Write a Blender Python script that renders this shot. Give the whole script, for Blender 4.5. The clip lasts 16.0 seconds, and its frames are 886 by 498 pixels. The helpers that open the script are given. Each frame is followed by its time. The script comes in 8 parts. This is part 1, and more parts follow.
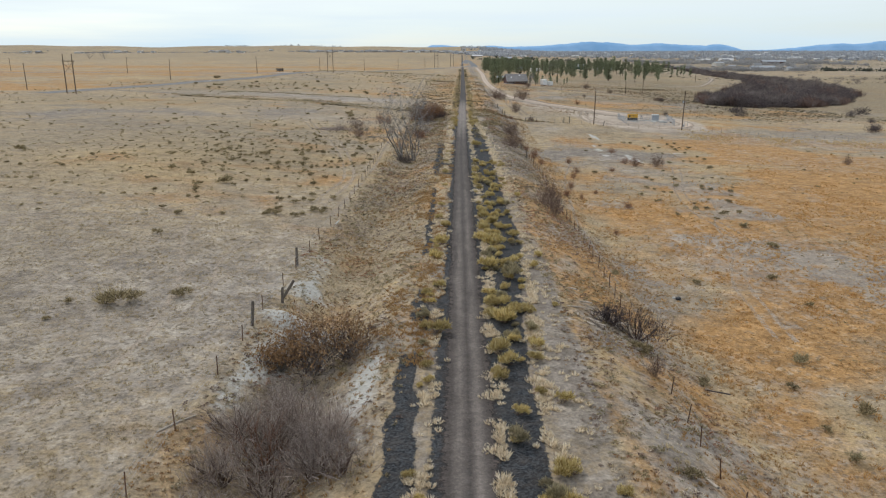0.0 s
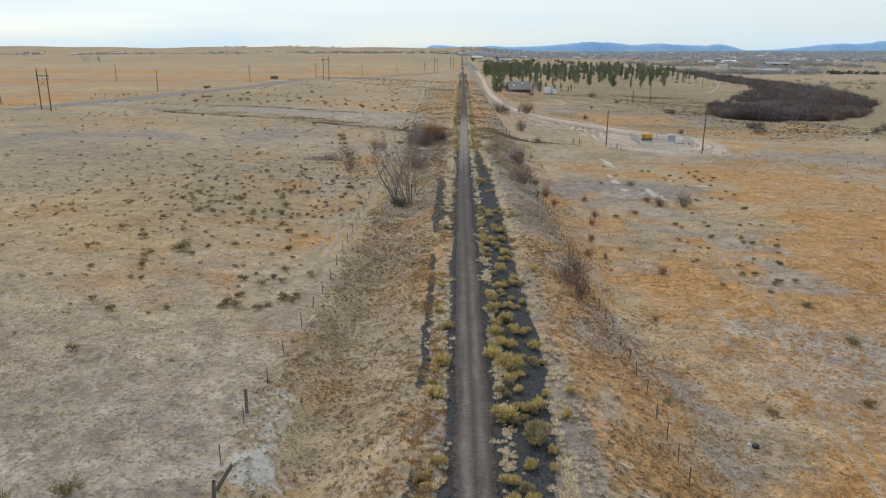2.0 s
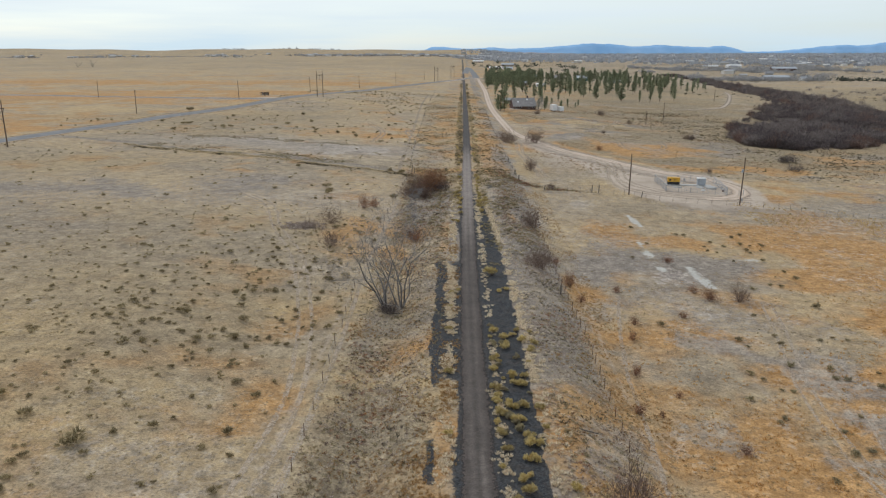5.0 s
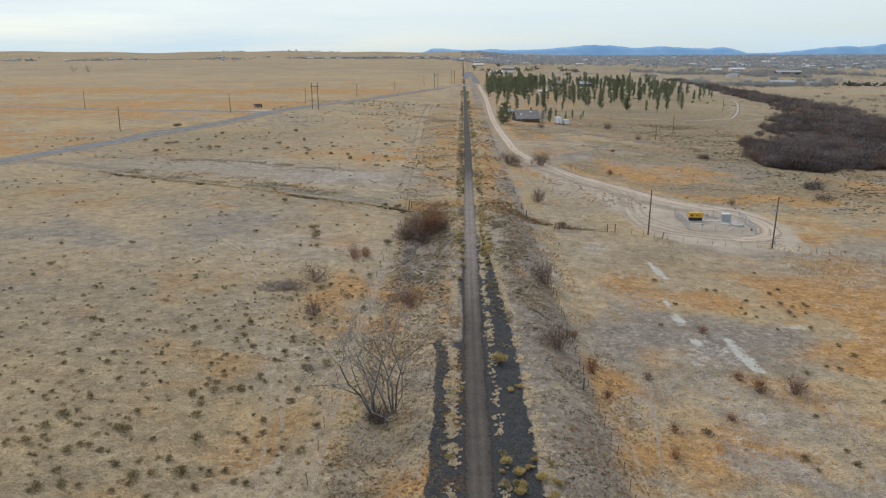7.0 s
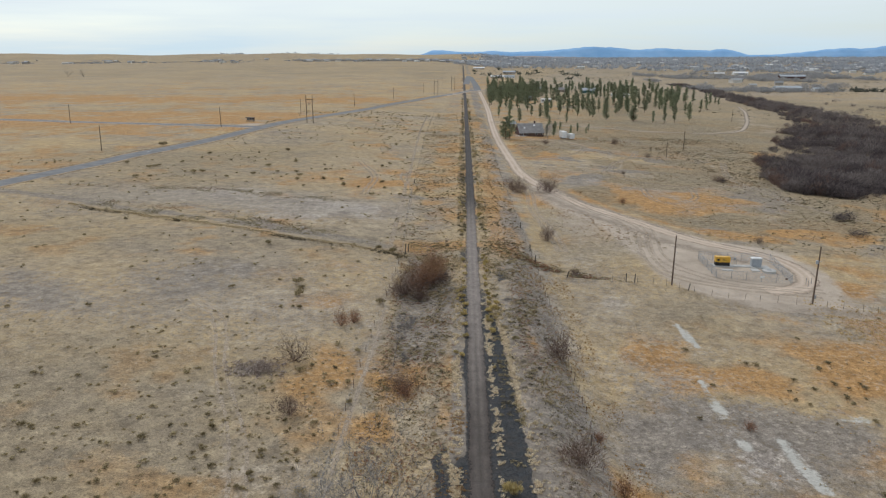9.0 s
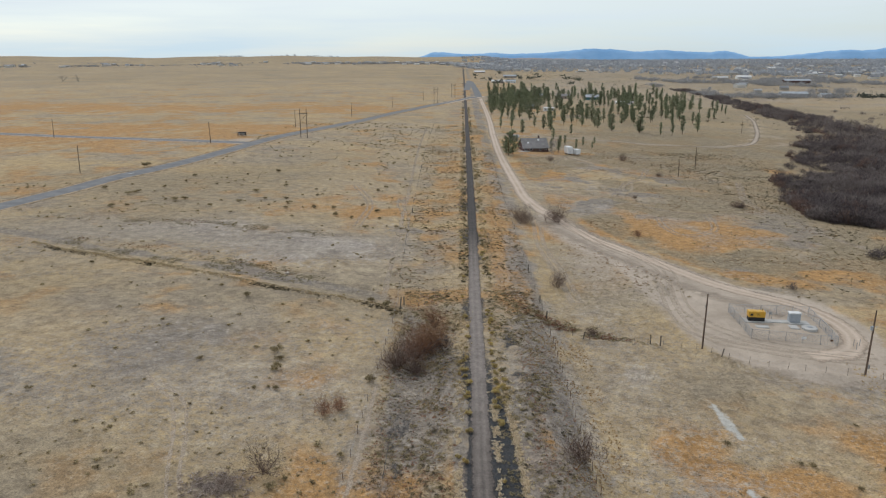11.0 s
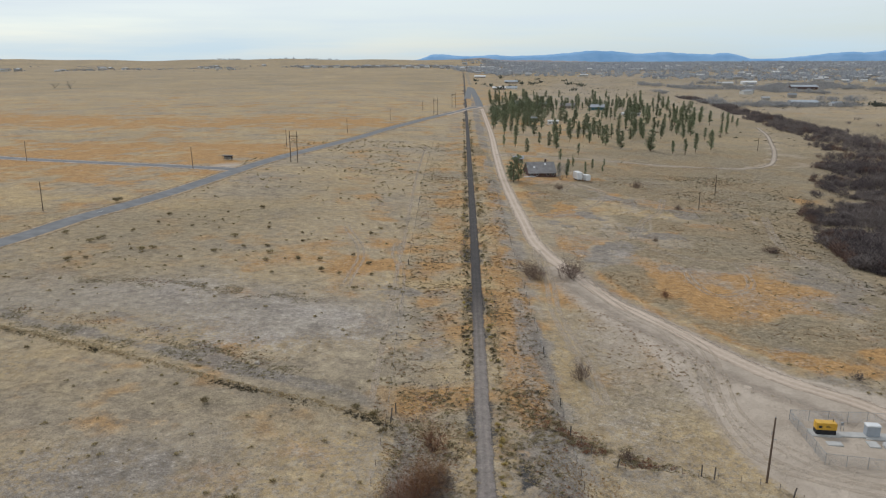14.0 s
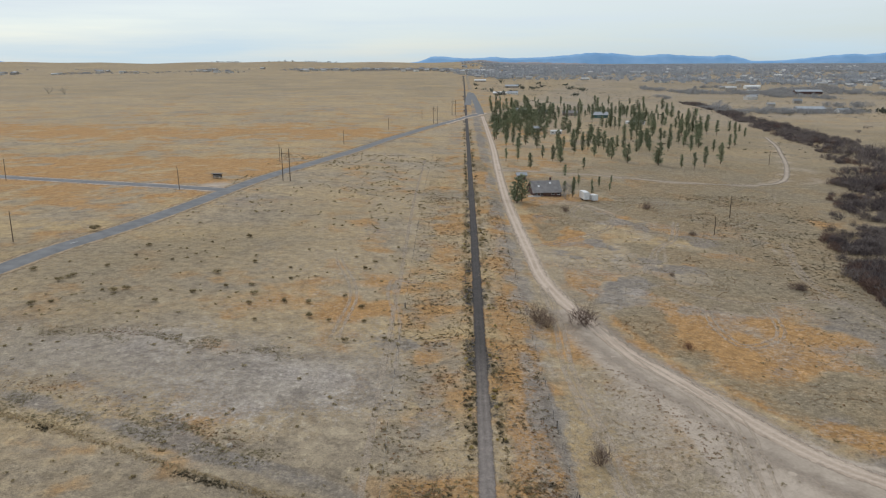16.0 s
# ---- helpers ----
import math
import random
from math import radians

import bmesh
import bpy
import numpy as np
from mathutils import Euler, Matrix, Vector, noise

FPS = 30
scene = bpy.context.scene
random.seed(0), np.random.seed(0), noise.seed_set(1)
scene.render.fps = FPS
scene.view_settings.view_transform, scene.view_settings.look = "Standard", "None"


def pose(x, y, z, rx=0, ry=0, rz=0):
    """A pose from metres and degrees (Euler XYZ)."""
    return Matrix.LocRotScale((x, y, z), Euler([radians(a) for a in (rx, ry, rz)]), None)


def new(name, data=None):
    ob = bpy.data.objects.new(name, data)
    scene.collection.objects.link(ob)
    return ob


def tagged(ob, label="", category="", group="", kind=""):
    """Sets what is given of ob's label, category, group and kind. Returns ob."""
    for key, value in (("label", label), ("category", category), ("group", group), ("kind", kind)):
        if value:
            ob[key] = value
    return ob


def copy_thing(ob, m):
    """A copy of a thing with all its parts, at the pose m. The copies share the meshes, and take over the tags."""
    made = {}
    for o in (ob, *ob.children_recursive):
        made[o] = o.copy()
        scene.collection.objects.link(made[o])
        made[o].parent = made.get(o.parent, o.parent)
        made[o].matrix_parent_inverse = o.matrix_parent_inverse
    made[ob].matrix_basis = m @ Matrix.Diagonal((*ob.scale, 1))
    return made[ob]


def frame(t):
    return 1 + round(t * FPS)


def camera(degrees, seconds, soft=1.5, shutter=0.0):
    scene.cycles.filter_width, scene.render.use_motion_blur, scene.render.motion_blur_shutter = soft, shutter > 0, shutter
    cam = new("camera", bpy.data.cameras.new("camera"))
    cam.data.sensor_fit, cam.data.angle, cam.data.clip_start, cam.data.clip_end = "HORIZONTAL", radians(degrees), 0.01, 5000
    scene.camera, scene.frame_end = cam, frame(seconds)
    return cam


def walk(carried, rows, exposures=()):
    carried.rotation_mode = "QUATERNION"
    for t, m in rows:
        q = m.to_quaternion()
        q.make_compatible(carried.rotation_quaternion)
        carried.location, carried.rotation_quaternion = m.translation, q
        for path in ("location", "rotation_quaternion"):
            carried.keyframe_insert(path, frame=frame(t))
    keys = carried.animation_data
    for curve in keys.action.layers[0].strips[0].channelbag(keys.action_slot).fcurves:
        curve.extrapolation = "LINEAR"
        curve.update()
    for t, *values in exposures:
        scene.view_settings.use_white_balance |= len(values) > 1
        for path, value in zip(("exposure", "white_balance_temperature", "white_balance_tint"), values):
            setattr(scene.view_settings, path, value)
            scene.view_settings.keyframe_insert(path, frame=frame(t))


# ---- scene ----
cam = camera(63.1, 16.0, 1.2)
METRES, EYE, TILT, LEAN, TURN = 160.0, 18.2, -15.1, 0.0, 1.4
ROWS = [
    (0.0, 0.0, 0.0, 0.0, -0.0, 0.0, 0.0),
    (0.5, -0.0, 0.0262, 0.0144, 0.0, -0.01, 0.01),
    (1.0, -0.0001, 0.0525, 0.0285, 0.0, -0.01, 0.01),
    (1.5, -0.0003, 0.0786, 0.0427, -0.0, -0.02, 0.01),
    (2.0, -0.0003, 0.1044, 0.0586, -0.0, -0.03, 0.03),
    (2.5, -0.0004, 0.1296, 0.0752, 0.01, -0.03, 0.04),
    (3.0, -0.0005, 0.1555, 0.0915, 0.02, -0.03, 0.06),
    (3.5, -0.0007, 0.1813, 0.1077, 0.02, -0.02, 0.05),
    (4.0, -0.0008, 0.2077, 0.1241, 0.02, -0.02, 0.04),
    (6.5, -0.0005, 0.3402, 0.2049, 0.04, 0.03, 0.09),
    (7.0, -0.0004, 0.3671, 0.2211, 0.05, 0.05, 0.1),
    (7.5, -0.0004, 0.3938, 0.2375, 0.04, 0.08, 0.09),
    (8.0, -0.0001, 0.4206, 0.2539, 0.05, 0.09, 0.11),
    (8.5, -0.0003, 0.4473, 0.2705, 0.05, 0.11, 0.1),
    (9.0, -0.0004, 0.4743, 0.287, 0.05, 0.12, 0.09),
    (9.5, -0.0005, 0.5014, 0.3036, 0.05, 0.13, 0.09),
    (10.0, -0.0002, 0.5292, 0.3199, 0.06, 0.16, 0.11),
    (12.5, 0.0003, 0.6646, 0.4025, 0.07, 0.22, 0.12),
    (13.0, 0.0004, 0.6917, 0.4191, 0.08, 0.23, 0.13),
    (13.5, 0.0001, 0.7189, 0.4357, 0.07, 0.25, 0.13),
    (14.0, 0.0, 0.7461, 0.4524, 0.07, 0.26, 0.13),
    (14.5, 0.0001, 0.7734, 0.4689, 0.08, 0.28, 0.12),
    (15.0, -0.0001, 0.8004, 0.4855, 0.07, 0.3, 0.13),
    (15.5, 0.0002, 0.8278, 0.502, 0.07, 0.33, 0.15),
    (16.0, 0.0002, 0.8547, 0.5189, 0.06, 0.35, 0.14),
]
walk(cam, [(t, pose(0, 0, EYE, TILT, LEAN, TURN) @ pose(METRES * x, METRES * y, METRES * z, 90 + pitch, roll, yaw)) for t, x, y, z, yaw, pitch, roll in ROWS], [(0.0, 0.30), (4.0, 0.24), (10.0, 0.17), (16.0, 0.10)])

# ---- sky and sun: a bright, thinly overcast afternoon ----
SUN_HEIGHT, SUN_TURN = 42.0, -35.0
world = bpy.data.worlds.new("world")
scene.world = world
world.use_nodes = True
wt = world.node_tree
wt.nodes.clear()
w_out = wt.nodes.new("ShaderNodeOutputWorld")
w_bg = wt.nodes.new("ShaderNodeBackground")
w_sky = wt.nodes.new("ShaderNodeTexSky")
w_sky.sky_type = "NISHITA"
w_sky.sun_disc = False
w_sky.sun_elevation, w_sky.sun_rotation = radians(SUN_HEIGHT), radians(SUN_TURN)
w_sky.air_density, w_sky.dust_density, w_sky.ozone_density = 1.0, 0.6, 1.5
w_gain = wt.nodes.new("ShaderNodeVectorMath")
w_gain.operation = "SCALE"
w_gain.inputs["Scale"].default_value = 0.10
wt.links.new(w_sky.outputs[0], w_gain.inputs[0])
w_co = wt.nodes.new("ShaderNodeTexCoord")
w_map = wt.nodes.new("ShaderNodeMapping")
w_map.inputs["Scale"].default_value = (2.0, 2.0, 26.0)
wt.links.new(w_co.outputs["Generated"], w_map.inputs[0])
w_noise = wt.nodes.new("ShaderNodeTexNoise")
w_noise.inputs["Scale"].default_value = 1.3
w_noise.inputs["Detail"].default_value = 5.0
wt.links.new(w_map.outputs[0], w_noise.inputs[0])
w_ramp = wt.nodes.new("ShaderNodeMapRange")
w_ramp.inputs["From Min"].default_value, w_ramp.inputs["From Max"].default_value = 0.34, 0.68
w_ramp.inputs["To Min"].default_value, w_ramp.inputs["To Max"].default_value = 0.62, 0.97
wt.links.new(w_noise.outputs["Fac"], w_ramp.inputs["Value"])
# the cloud veil: blue-white low down, whiter higher up
w_sep = wt.nodes.new("ShaderNodeSeparateXYZ")
wt.links.new(w_co.outputs["Generated"], w_sep.inputs[0])
w_up = wt.nodes.new("ShaderNodeValToRGB")
w_up.color_ramp.elements[0].position, w_up.color_ramp.elements[0].color = 0.0, (0.50, 0.65, 0.755, 1)
w_up.color_ramp.elements[1].position, w_up.color_ramp.elements[1].color = 0.075, (0.685, 0.75, 0.80, 1)
w_top = w_up.color_ramp.elements.new(0.5)
w_top.color = (0.68, 0.725, 0.78, 1)
wt.links.new(w_sep.outputs["Z"], w_up.inputs[0])
w_mix = wt.nodes.new("ShaderNodeMix")
w_mix.data_type = "RGBA"
wt.links.new(w_ramp.outputs[0], w_mix.inputs["Factor"])
wt.links.new(w_gain.outputs[0], w_mix.inputs[6])
wt.links.new(w_up.outputs[0], w_mix.inputs[7])
wt.links.new(w_mix.outputs[2], w_bg.inputs["Color"])
w_bg.inputs["Strength"].default_value = 1.0
wt.links.new(w_bg.outputs[0], w_out.inputs[0])

sun_data = bpy.data.lights.new("sun", "SUN")
sun_data.energy, sun_data.angle, sun_data.color = 1.25, radians(12), (1.0, 0.97, 0.94)
sun = new("sun", sun_data)
sun.matrix_world = pose(0, 0, 300, 90 - SUN_HEIGHT, 0, 180 - SUN_TURN)


# ---- materials ----
def nodes_of(name, rough=0.9, spec=0.2):
    m = bpy.data.materials.new(name)
    m.use_nodes = True
    t = m.node_tree
    b = t.nodes["Principled BSDF"]
    b.inputs["Roughness"].default_value = rough
    b.inputs["Specular IOR Level"].default_value = spec
    return m, t, b


def link(t, a, b):
    t.links.new(a, b)


def where(t):
    """World position of the shaded point, in metres."""
    return t.nodes.new("ShaderNodeNewGeometry").outputs["Position"]


def grain(t, co, scale, detail=4.0, rough=0.6, stretch=None):
    if stretch:
        mp = t.nodes.new("ShaderNodeMapping")
        mp.inputs["Scale"].default_value = stretch
        link(t, co, mp.inputs[0])
        co = mp.outputs[0]
    n = t.nodes.new("ShaderNodeTexNoise")
    n.inputs["Scale"].default_value, n.inputs["Detail"].default_value, n.inputs["Roughness"].default_value = scale, detail, rough
    link(t, co, n.inputs["Vector"])
    return n.outputs["Fac"]


def remap(t, v, a, b, c=0.0, d=1.0):
    n = t.nodes.new("ShaderNodeMapRange")
    for k, w in zip(("From Min", "From Max", "To Min", "To Max"), (a, b, c, d)):
        n.inputs[k].default_value = w
    link(t, v, n.inputs["Value"])
    return n.outputs[0]


def sums(t, a, b, op="ADD"):
    n = t.nodes.new("ShaderNodeMath")
    n.operation = op
    for k, v in enumerate((a, b)):
        if isinstance(v, (int, float)):
            n.inputs[k].default_value = v
        else:
            link(t, v, n.inputs[k])
    return n.outputs[0]


def blend(t, f, a, b, mode="MIX"):
    n = t.nodes.new("ShaderNodeMix")
    n.data_type, n.blend_type = "RGBA", mode
    if isinstance(f, (int, float)):
        n.inputs[0].default_value = f
    else:
        link(t, f, n.inputs[0])
    for k, v in ((6, a), (7, b)):
        if isinstance(v, tuple):
            n.inputs[k].default_value = (*v, 1)
        else:
            link(t, v, n.inputs[k])
    return n.outputs[2]


def relief(t, b, h, strength, distance):
    n = t.nodes.new("ShaderNodeBump")
    n.inputs["Strength"].default_value, n.inputs["Distance"].default_value = strength, distance
    link(t, h, n.inputs["Height"])
    link(t, n.outputs[0], b.inputs["Normal"])


def surface(name, dark, light, scale, rough=0.9, spec=0.2, fine=8.0, bump=0.3, metal=0.0, stretch=None):
    """A mottled surface: two tones at one scale, a finer grain over them, and a little relief."""
    m, t, b = nodes_of(name, rough, spec)
    co = where(t)
    c = blend(t, remap(t, grain(t, co, scale, 5, 0.6, stretch), 0.32, 0.68), dark, light)
    g = grain(t, co, scale * fine, 3, 0.6, stretch)
    c = blend(t, 0.35, c, blend(t, remap(t, g, 0.3, 0.7), (0.45, 0.45, 0.45), (1.0, 1.0, 1.0)), "MULTIPLY")
    link(t, c, b.inputs["Base Color"])
    b.inputs["Metallic"].default_value = metal
    if bump:
        relief(t, b, g, bump, 0.03)
    return m


def plant(name, tones, per="island", rough=0.85, thin=0.4):
    """Leaves, blades and twigs: each piece takes its own tone."""
    m, t, b = nodes_of(name, rough, 0.15)
    if per == "island":
        r = t.nodes.new("ShaderNodeNewGeometry").outputs["Random Per Island"]
    else:
        r = t.nodes.new("ShaderNodeObjectInfo").outputs["Random"]
    ramp = t.nodes.new("ShaderNodeValToRGB")
    e = ramp.color_ramp.elements
    e[0].color, e[1].color = (*tones[0], 1), (*tones[-1], 1)
    for k, c in enumerate(tones[1:-1]):
        e.new((k + 1) / (len(tones) - 1)).color = (*c, 1)
    link(t, r, ramp.inputs[0])
    o = t.nodes.new("ShaderNodeObjectInfo").outputs["Random"]
    c = blend(t, 1.0, ramp.outputs[0], blend(t, o, (0.78, 0.76, 0.74), (1.15, 1.12, 1.05)), "MULTIPLY")
    link(t, c, b.inputs["Base Color"])
    if thin:
        tr, mx = t.nodes.new("ShaderNodeBsdfTranslucent"), t.nodes.new("ShaderNodeMixShader")
        link(t, c, tr.inputs["Color"])
        mx.inputs[0].default_value = thin
        link(t, b.outputs[0], mx.inputs[1])
        link(t, tr.outputs[0], mx.inputs[2])
        link(t, mx.outputs[0], t.nodes["Material Output"].inputs["Surface"])
    return m


def ground_material():
    m, t, b = nodes_of("dry_prairie", 0.95, 0.1)
    co = where(t)
    at = t.nodes.new("ShaderNodeAttribute")
    at.attribute_name = "cover"
    sep = t.nodes.new("ShaderNodeSeparateColor")
    link(t, at.outputs["Color"], sep.inputs[0])
    orange, bare, sand, dark = sep.outputs[0], sep.outputs[1], sep.outputs[2], at.outputs["Alpha"]
    broad = sums(t, sums(t, grain(t, co, 0.03, 7, 0.66), 0.5, "MULTIPLY"), sums(t, grain(t, co, 1.0, 6, 0.62, (0.009, 0.034, 0.02)), 0.5, "MULTIPLY"))
    mid = grain(t, co, 0.16, 7, 0.72)
    half = grain(t, co, 0.42, 6, 0.72)
    small = grain(t, co, 1.1, 6, 0.75)
    fine = grain(t, co, 5.5, 5, 0.75)
    c = blend(t, remap(t, mid, 0.36, 0.64), GRASS_DARK, GRASS_LIGHT)
    c = blend(t, remap(t, broad, 0.43, 0.58, 0.0, 0.8), c, GRASS_GOLD)
    patch = grain(t, co, 0.075, 4, 0.55)
    f = sums(t, sums(t, orange, remap(t, patch, 0.36, 0.64, -0.34, 0.34)), remap(t, sums(t, mid, small), 0.75, 1.25, -0.14, 0.14))
    c = blend(t, remap(t, f, 0.40, 0.74, 0.0, 1.0), c, blend(t, remap(t, small, 0.3, 0.7), RUST_DARK, RUST_LIGHT))
    f = sums(t, bare, remap(t, sums(t, small, broad), 0.75, 1.25, -0.5, 0.5))
    c = blend(t, remap(t, f, 0.25, 0.75, 0, 0.92), c, blend(t, remap(t, mid, 0.38, 0.62), SOIL_DARK, SOIL_LIGHT))
    at2 = t.nodes.new("ShaderNodeAttribute")
    at2.attribute_name = "soil"
    sep2 = t.nodes.new("ShaderNodeSeparateColor")
    link(t, at2.outputs["Color"], sep2.inputs[0])
    f = sums(t, sums(t, sep2.outputs[0], remap(t, orange, 0.4, 0.85, 0.0, -0.5)), remap(t, sums(t, mid, small), 0.75, 1.25, -0.28, 0.28))
    c = blend(t, remap(t, f, 0.32, 0.70, 0, 0.88), c, blend(t, remap(t, small, 0.35, 0.65), MAUVE_DARK, MAUVE_LIGHT))
    f = sums(t, sep2.outputs[1], remap(t, sums(t, mid, small), 0.75, 1.25, -0.28, 0.28))
    c = blend(t, remap(t, f, 0.34, 0.66, 0, 0.9), c, blend(t, remap(t, small, 0.35, 0.65), PINK_DARK, PINK_LIGHT))
    f = sums(t, sep2.outputs[2], remap(t, sums(t, mid, small), 0.75, 1.25, -0.28, 0.28))
    c = blend(t, remap(t, f, 0.2, 0.8, 0, 0.85), c, blend(t, remap(t, small, 0.35, 0.65), OLIVE_DARK, OLIVE_LIGHT))
    c = blend(t, 0.75, c, blend(t, remap(t, half, 0.34, 0.66), (0.62, 0.61, 0.62), (1.28, 1.28, 1.25)), "MULTIPLY")
    f = sums(t, at2.outputs["Alpha"], remap(t, sums(t, small, mid), 0.75, 1.25, -0.35, 0.35))
    clay = remap(t, f, 0.3, 0.7)
    # tufts with their small shadows painted in, and trodden spots, at two sizes
    spots = None
    for size, lo, hi in ((0.85, 0.45, 0.56), (2.4, 0.40, 0.55)):
        vor = t.nodes.new("ShaderNodeTexVoronoi")
        vor.inputs["Scale"].default_value = size
        link(t, co, vor.inputs["Vector"])
        sp = sums(t, remap(t, vor.outputs["Distance"], 0.10, 0.45, 1.0, 0.0), remap(t, small, lo, hi), "MULTIPLY")
        spots = sp if spots is None else sums(t, spots, sp, "MAXIMUM")
    c = blend(t, sums(t, spots, 0.58, "MULTIPLY"), c, TUFT_SHADE)
    c = blend(t, 0.6, c, blend(t, remap(t, fine, 0.32, 0.68), (0.36, 0.36, 0.37), (1.42, 1.41, 1.38)), "MULTIPLY")
    c = blend(t, 0.4, c, blend(t, remap(t, small, 0.32, 0.68), (0.55, 0.55, 0.57), (1.36, 1.36, 1.34)), "MULTIPLY")
    c = blend(t, clay, c, blend(t, remap(t, small, 0.3, 0.7), (0.385, 0.37, 0.325), (0.535, 0.515, 0.465)))
    f = sums(t, sand, remap(t, small, 0.3, 0.7, -0.3, 0.3))
    c = blend(t, remap(t, f, 0.2, 0.85), c, blend(t, remap(t, mid, 0.35, 0.65), SAND_DARK, SAND_LIGHT))
    f = sums(t, dark, remap(t, sums(t, small, fine), 0.7, 1.3, -0.4, 0.4))
    stone = t.nodes.new("ShaderNodeTexVoronoi")
    stone.inputs["Scale"].default_value = 11.0
    link(t, co, stone.inputs["Vector"])
    tone = t.nodes.new("ShaderNodeSeparateColor")
    link(t, stone.outputs["Color"], tone.inputs[0])
    pile = blend(t, remap(t, tone.outputs[0], 0.15, 1.0), (0.020, 0.023, 0.026), (0.082, 0.087, 0.092))
    pile = blend(t, remap(t, small, 0.42, 0.66, 0.0, 0.55), pile, (0.088, 0.074, 0.062))
    c = blend(t, remap(t, f, 0.38, 0.56), c, pile)
    link(t, c, b.inputs["Base Color"])
    relief(t, b, sums(t, sums(t, fine, 0.35, "MULTIPLY"), sums(t, small, spots), "ADD"), 0.55, 0.22)
    return m


GRASS_DARK, GRASS_LIGHT, GRASS_GOLD = (0.27, 0.222, 0.164), (0.465, 0.382, 0.268), (0.54, 0.39, 0.195)
RUST_DARK, RUST_LIGHT = (0.37, 0.21, 0.084), (0.56, 0.335, 0.147)
SOIL_DARK, SOIL_LIGHT = (0.29, 0.255, 0.221), (0.43, 0.382, 0.323)
SAND_DARK, SAND_LIGHT = (0.37, 0.305, 0.24), (0.51, 0.428, 0.343)
MAUVE_DARK, MAUVE_LIGHT = (0.205, 0.18, 0.158), (0.33, 0.293, 0.255)
PINK_DARK, PINK_LIGHT = (0.355, 0.313, 0.274), (0.515, 0.458, 0.403)
OLIVE_DARK, OLIVE_LIGHT = (0.225, 0.182, 0.118), (0.365, 0.295, 0.195)
TUFT_SHADE = (0.15, 0.125, 0.09)
MAT_GROUND = ground_material()


def trail_material():
    m, t, b = nodes_of("cinder_gravel", 0.92, 0.15)
    co = where(t)
    uv = t.nodes.new("ShaderNodeUVMap").outputs[0]
    sep = t.nodes.new("ShaderNodeSeparateXYZ")
    link(t, uv, sep.inputs[0])
    fine, small, long = grain(t, co, 14, 3, 0.7), grain(t, co, 1.6, 4, 0.6), grain(t, co, 1.0, 4, 0.6, (1.5, 0.12, 1))
    c = blend(t, remap(t, fine, 0.3, 0.7), (0.042, 0.036, 0.032), (0.108, 0.091, 0.080))
    c = blend(t, remap(t, small, 0.35, 0.7, 0, 0.5), c, (0.075, 0.07, 0.068))
    rim = sums(t, sums(t, sep.outputs[0], 0.5, "SUBTRACT"), 0.0, "ABSOLUTE")
    c = blend(t, remap(t, sums(t, rim, remap(t, small, 0.3, 0.7, -0.08, 0.08)), 0.22, 0.40, 0.0, 0.85), c, blend(t, remap(t, fine, 0.3, 0.7), (0.045, 0.038, 0.035), (0.11, 0.092, 0.083)))
    # two wheel tracks, worn paler
    off = sums(t, sums(t, sums(t, sep.outputs[0], 0.5, "SUBTRACT"), 0.0), sums(t, remap(t, long, 0.3, 0.7, -0.02, 0.02), 0.0))
    side = sums(t, off, 0.0, "ABSOLUTE")
    track = remap(t, sums(t, sums(t, side, 0.15, "SUBTRACT"), 0.0, "ABSOLUTE"), 0.02, 0.15, 0.80, 0.0)
    track = sums(t, track, remap(t, long, 0.25, 0.65, 0.25, 1.0), "MULTIPLY")
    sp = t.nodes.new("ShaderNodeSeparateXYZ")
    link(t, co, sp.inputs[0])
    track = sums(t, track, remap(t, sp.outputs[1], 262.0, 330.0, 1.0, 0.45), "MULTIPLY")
    track = sums(t, track, remap(t, sums(t, sums(t, sp.outputs[1], 135.0, "SUBTRACT"), 0.0, "ABSOLUTE"), 25.0, 60.0, 0.35, 1.0), "MULTIPLY")
    c = blend(t, track, c, blend(t, remap(t, fine, 0.3, 0.7), (0.155, 0.134, 0.119), (0.245, 0.214, 0.19)))
    dust = remap(t, sums(t, sums(t, sp.outputs[1], 235.0, "SUBTRACT"), 0.0, "ABSOLUTE"), 25.0, 70.0, 0.6, 0.0)
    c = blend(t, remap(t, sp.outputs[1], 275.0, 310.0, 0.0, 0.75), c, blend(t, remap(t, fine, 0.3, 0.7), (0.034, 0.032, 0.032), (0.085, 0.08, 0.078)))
    c = blend(t, sums(t, dust, remap(t, small, 0.3, 0.6, 0.6, 1.0), "MULTIPLY"), c, (0.30, 0.265, 0.24))
    stone = t.nodes.new("ShaderNodeTexVoronoi")
    stone.inputs["Scale"].default_value = 7.0
    link(t, co, stone.inputs["Vector"])
    tone = t.nodes.new("ShaderNodeSeparateColor")
    link(t, stone.outputs["Color"], tone.inputs[0])
    c = blend(t, 0.35, c, blend(t, tone.outputs[0], (0.55, 0.54, 0.53), (1.5, 1.47, 1.43)), "MULTIPLY")
    c = blend(t, 0.6, c, blend(t, remap(t, grain(t, co, 0.5, 5, 0.7), 0.32, 0.68), (0.68, 0.67, 0.66), (1.32, 1.3, 1.27)), "MULTIPLY")
    link(t, c, b.inputs["Base Color"])
    relief(t, b, fine, 0.5, 0.04)
    return m


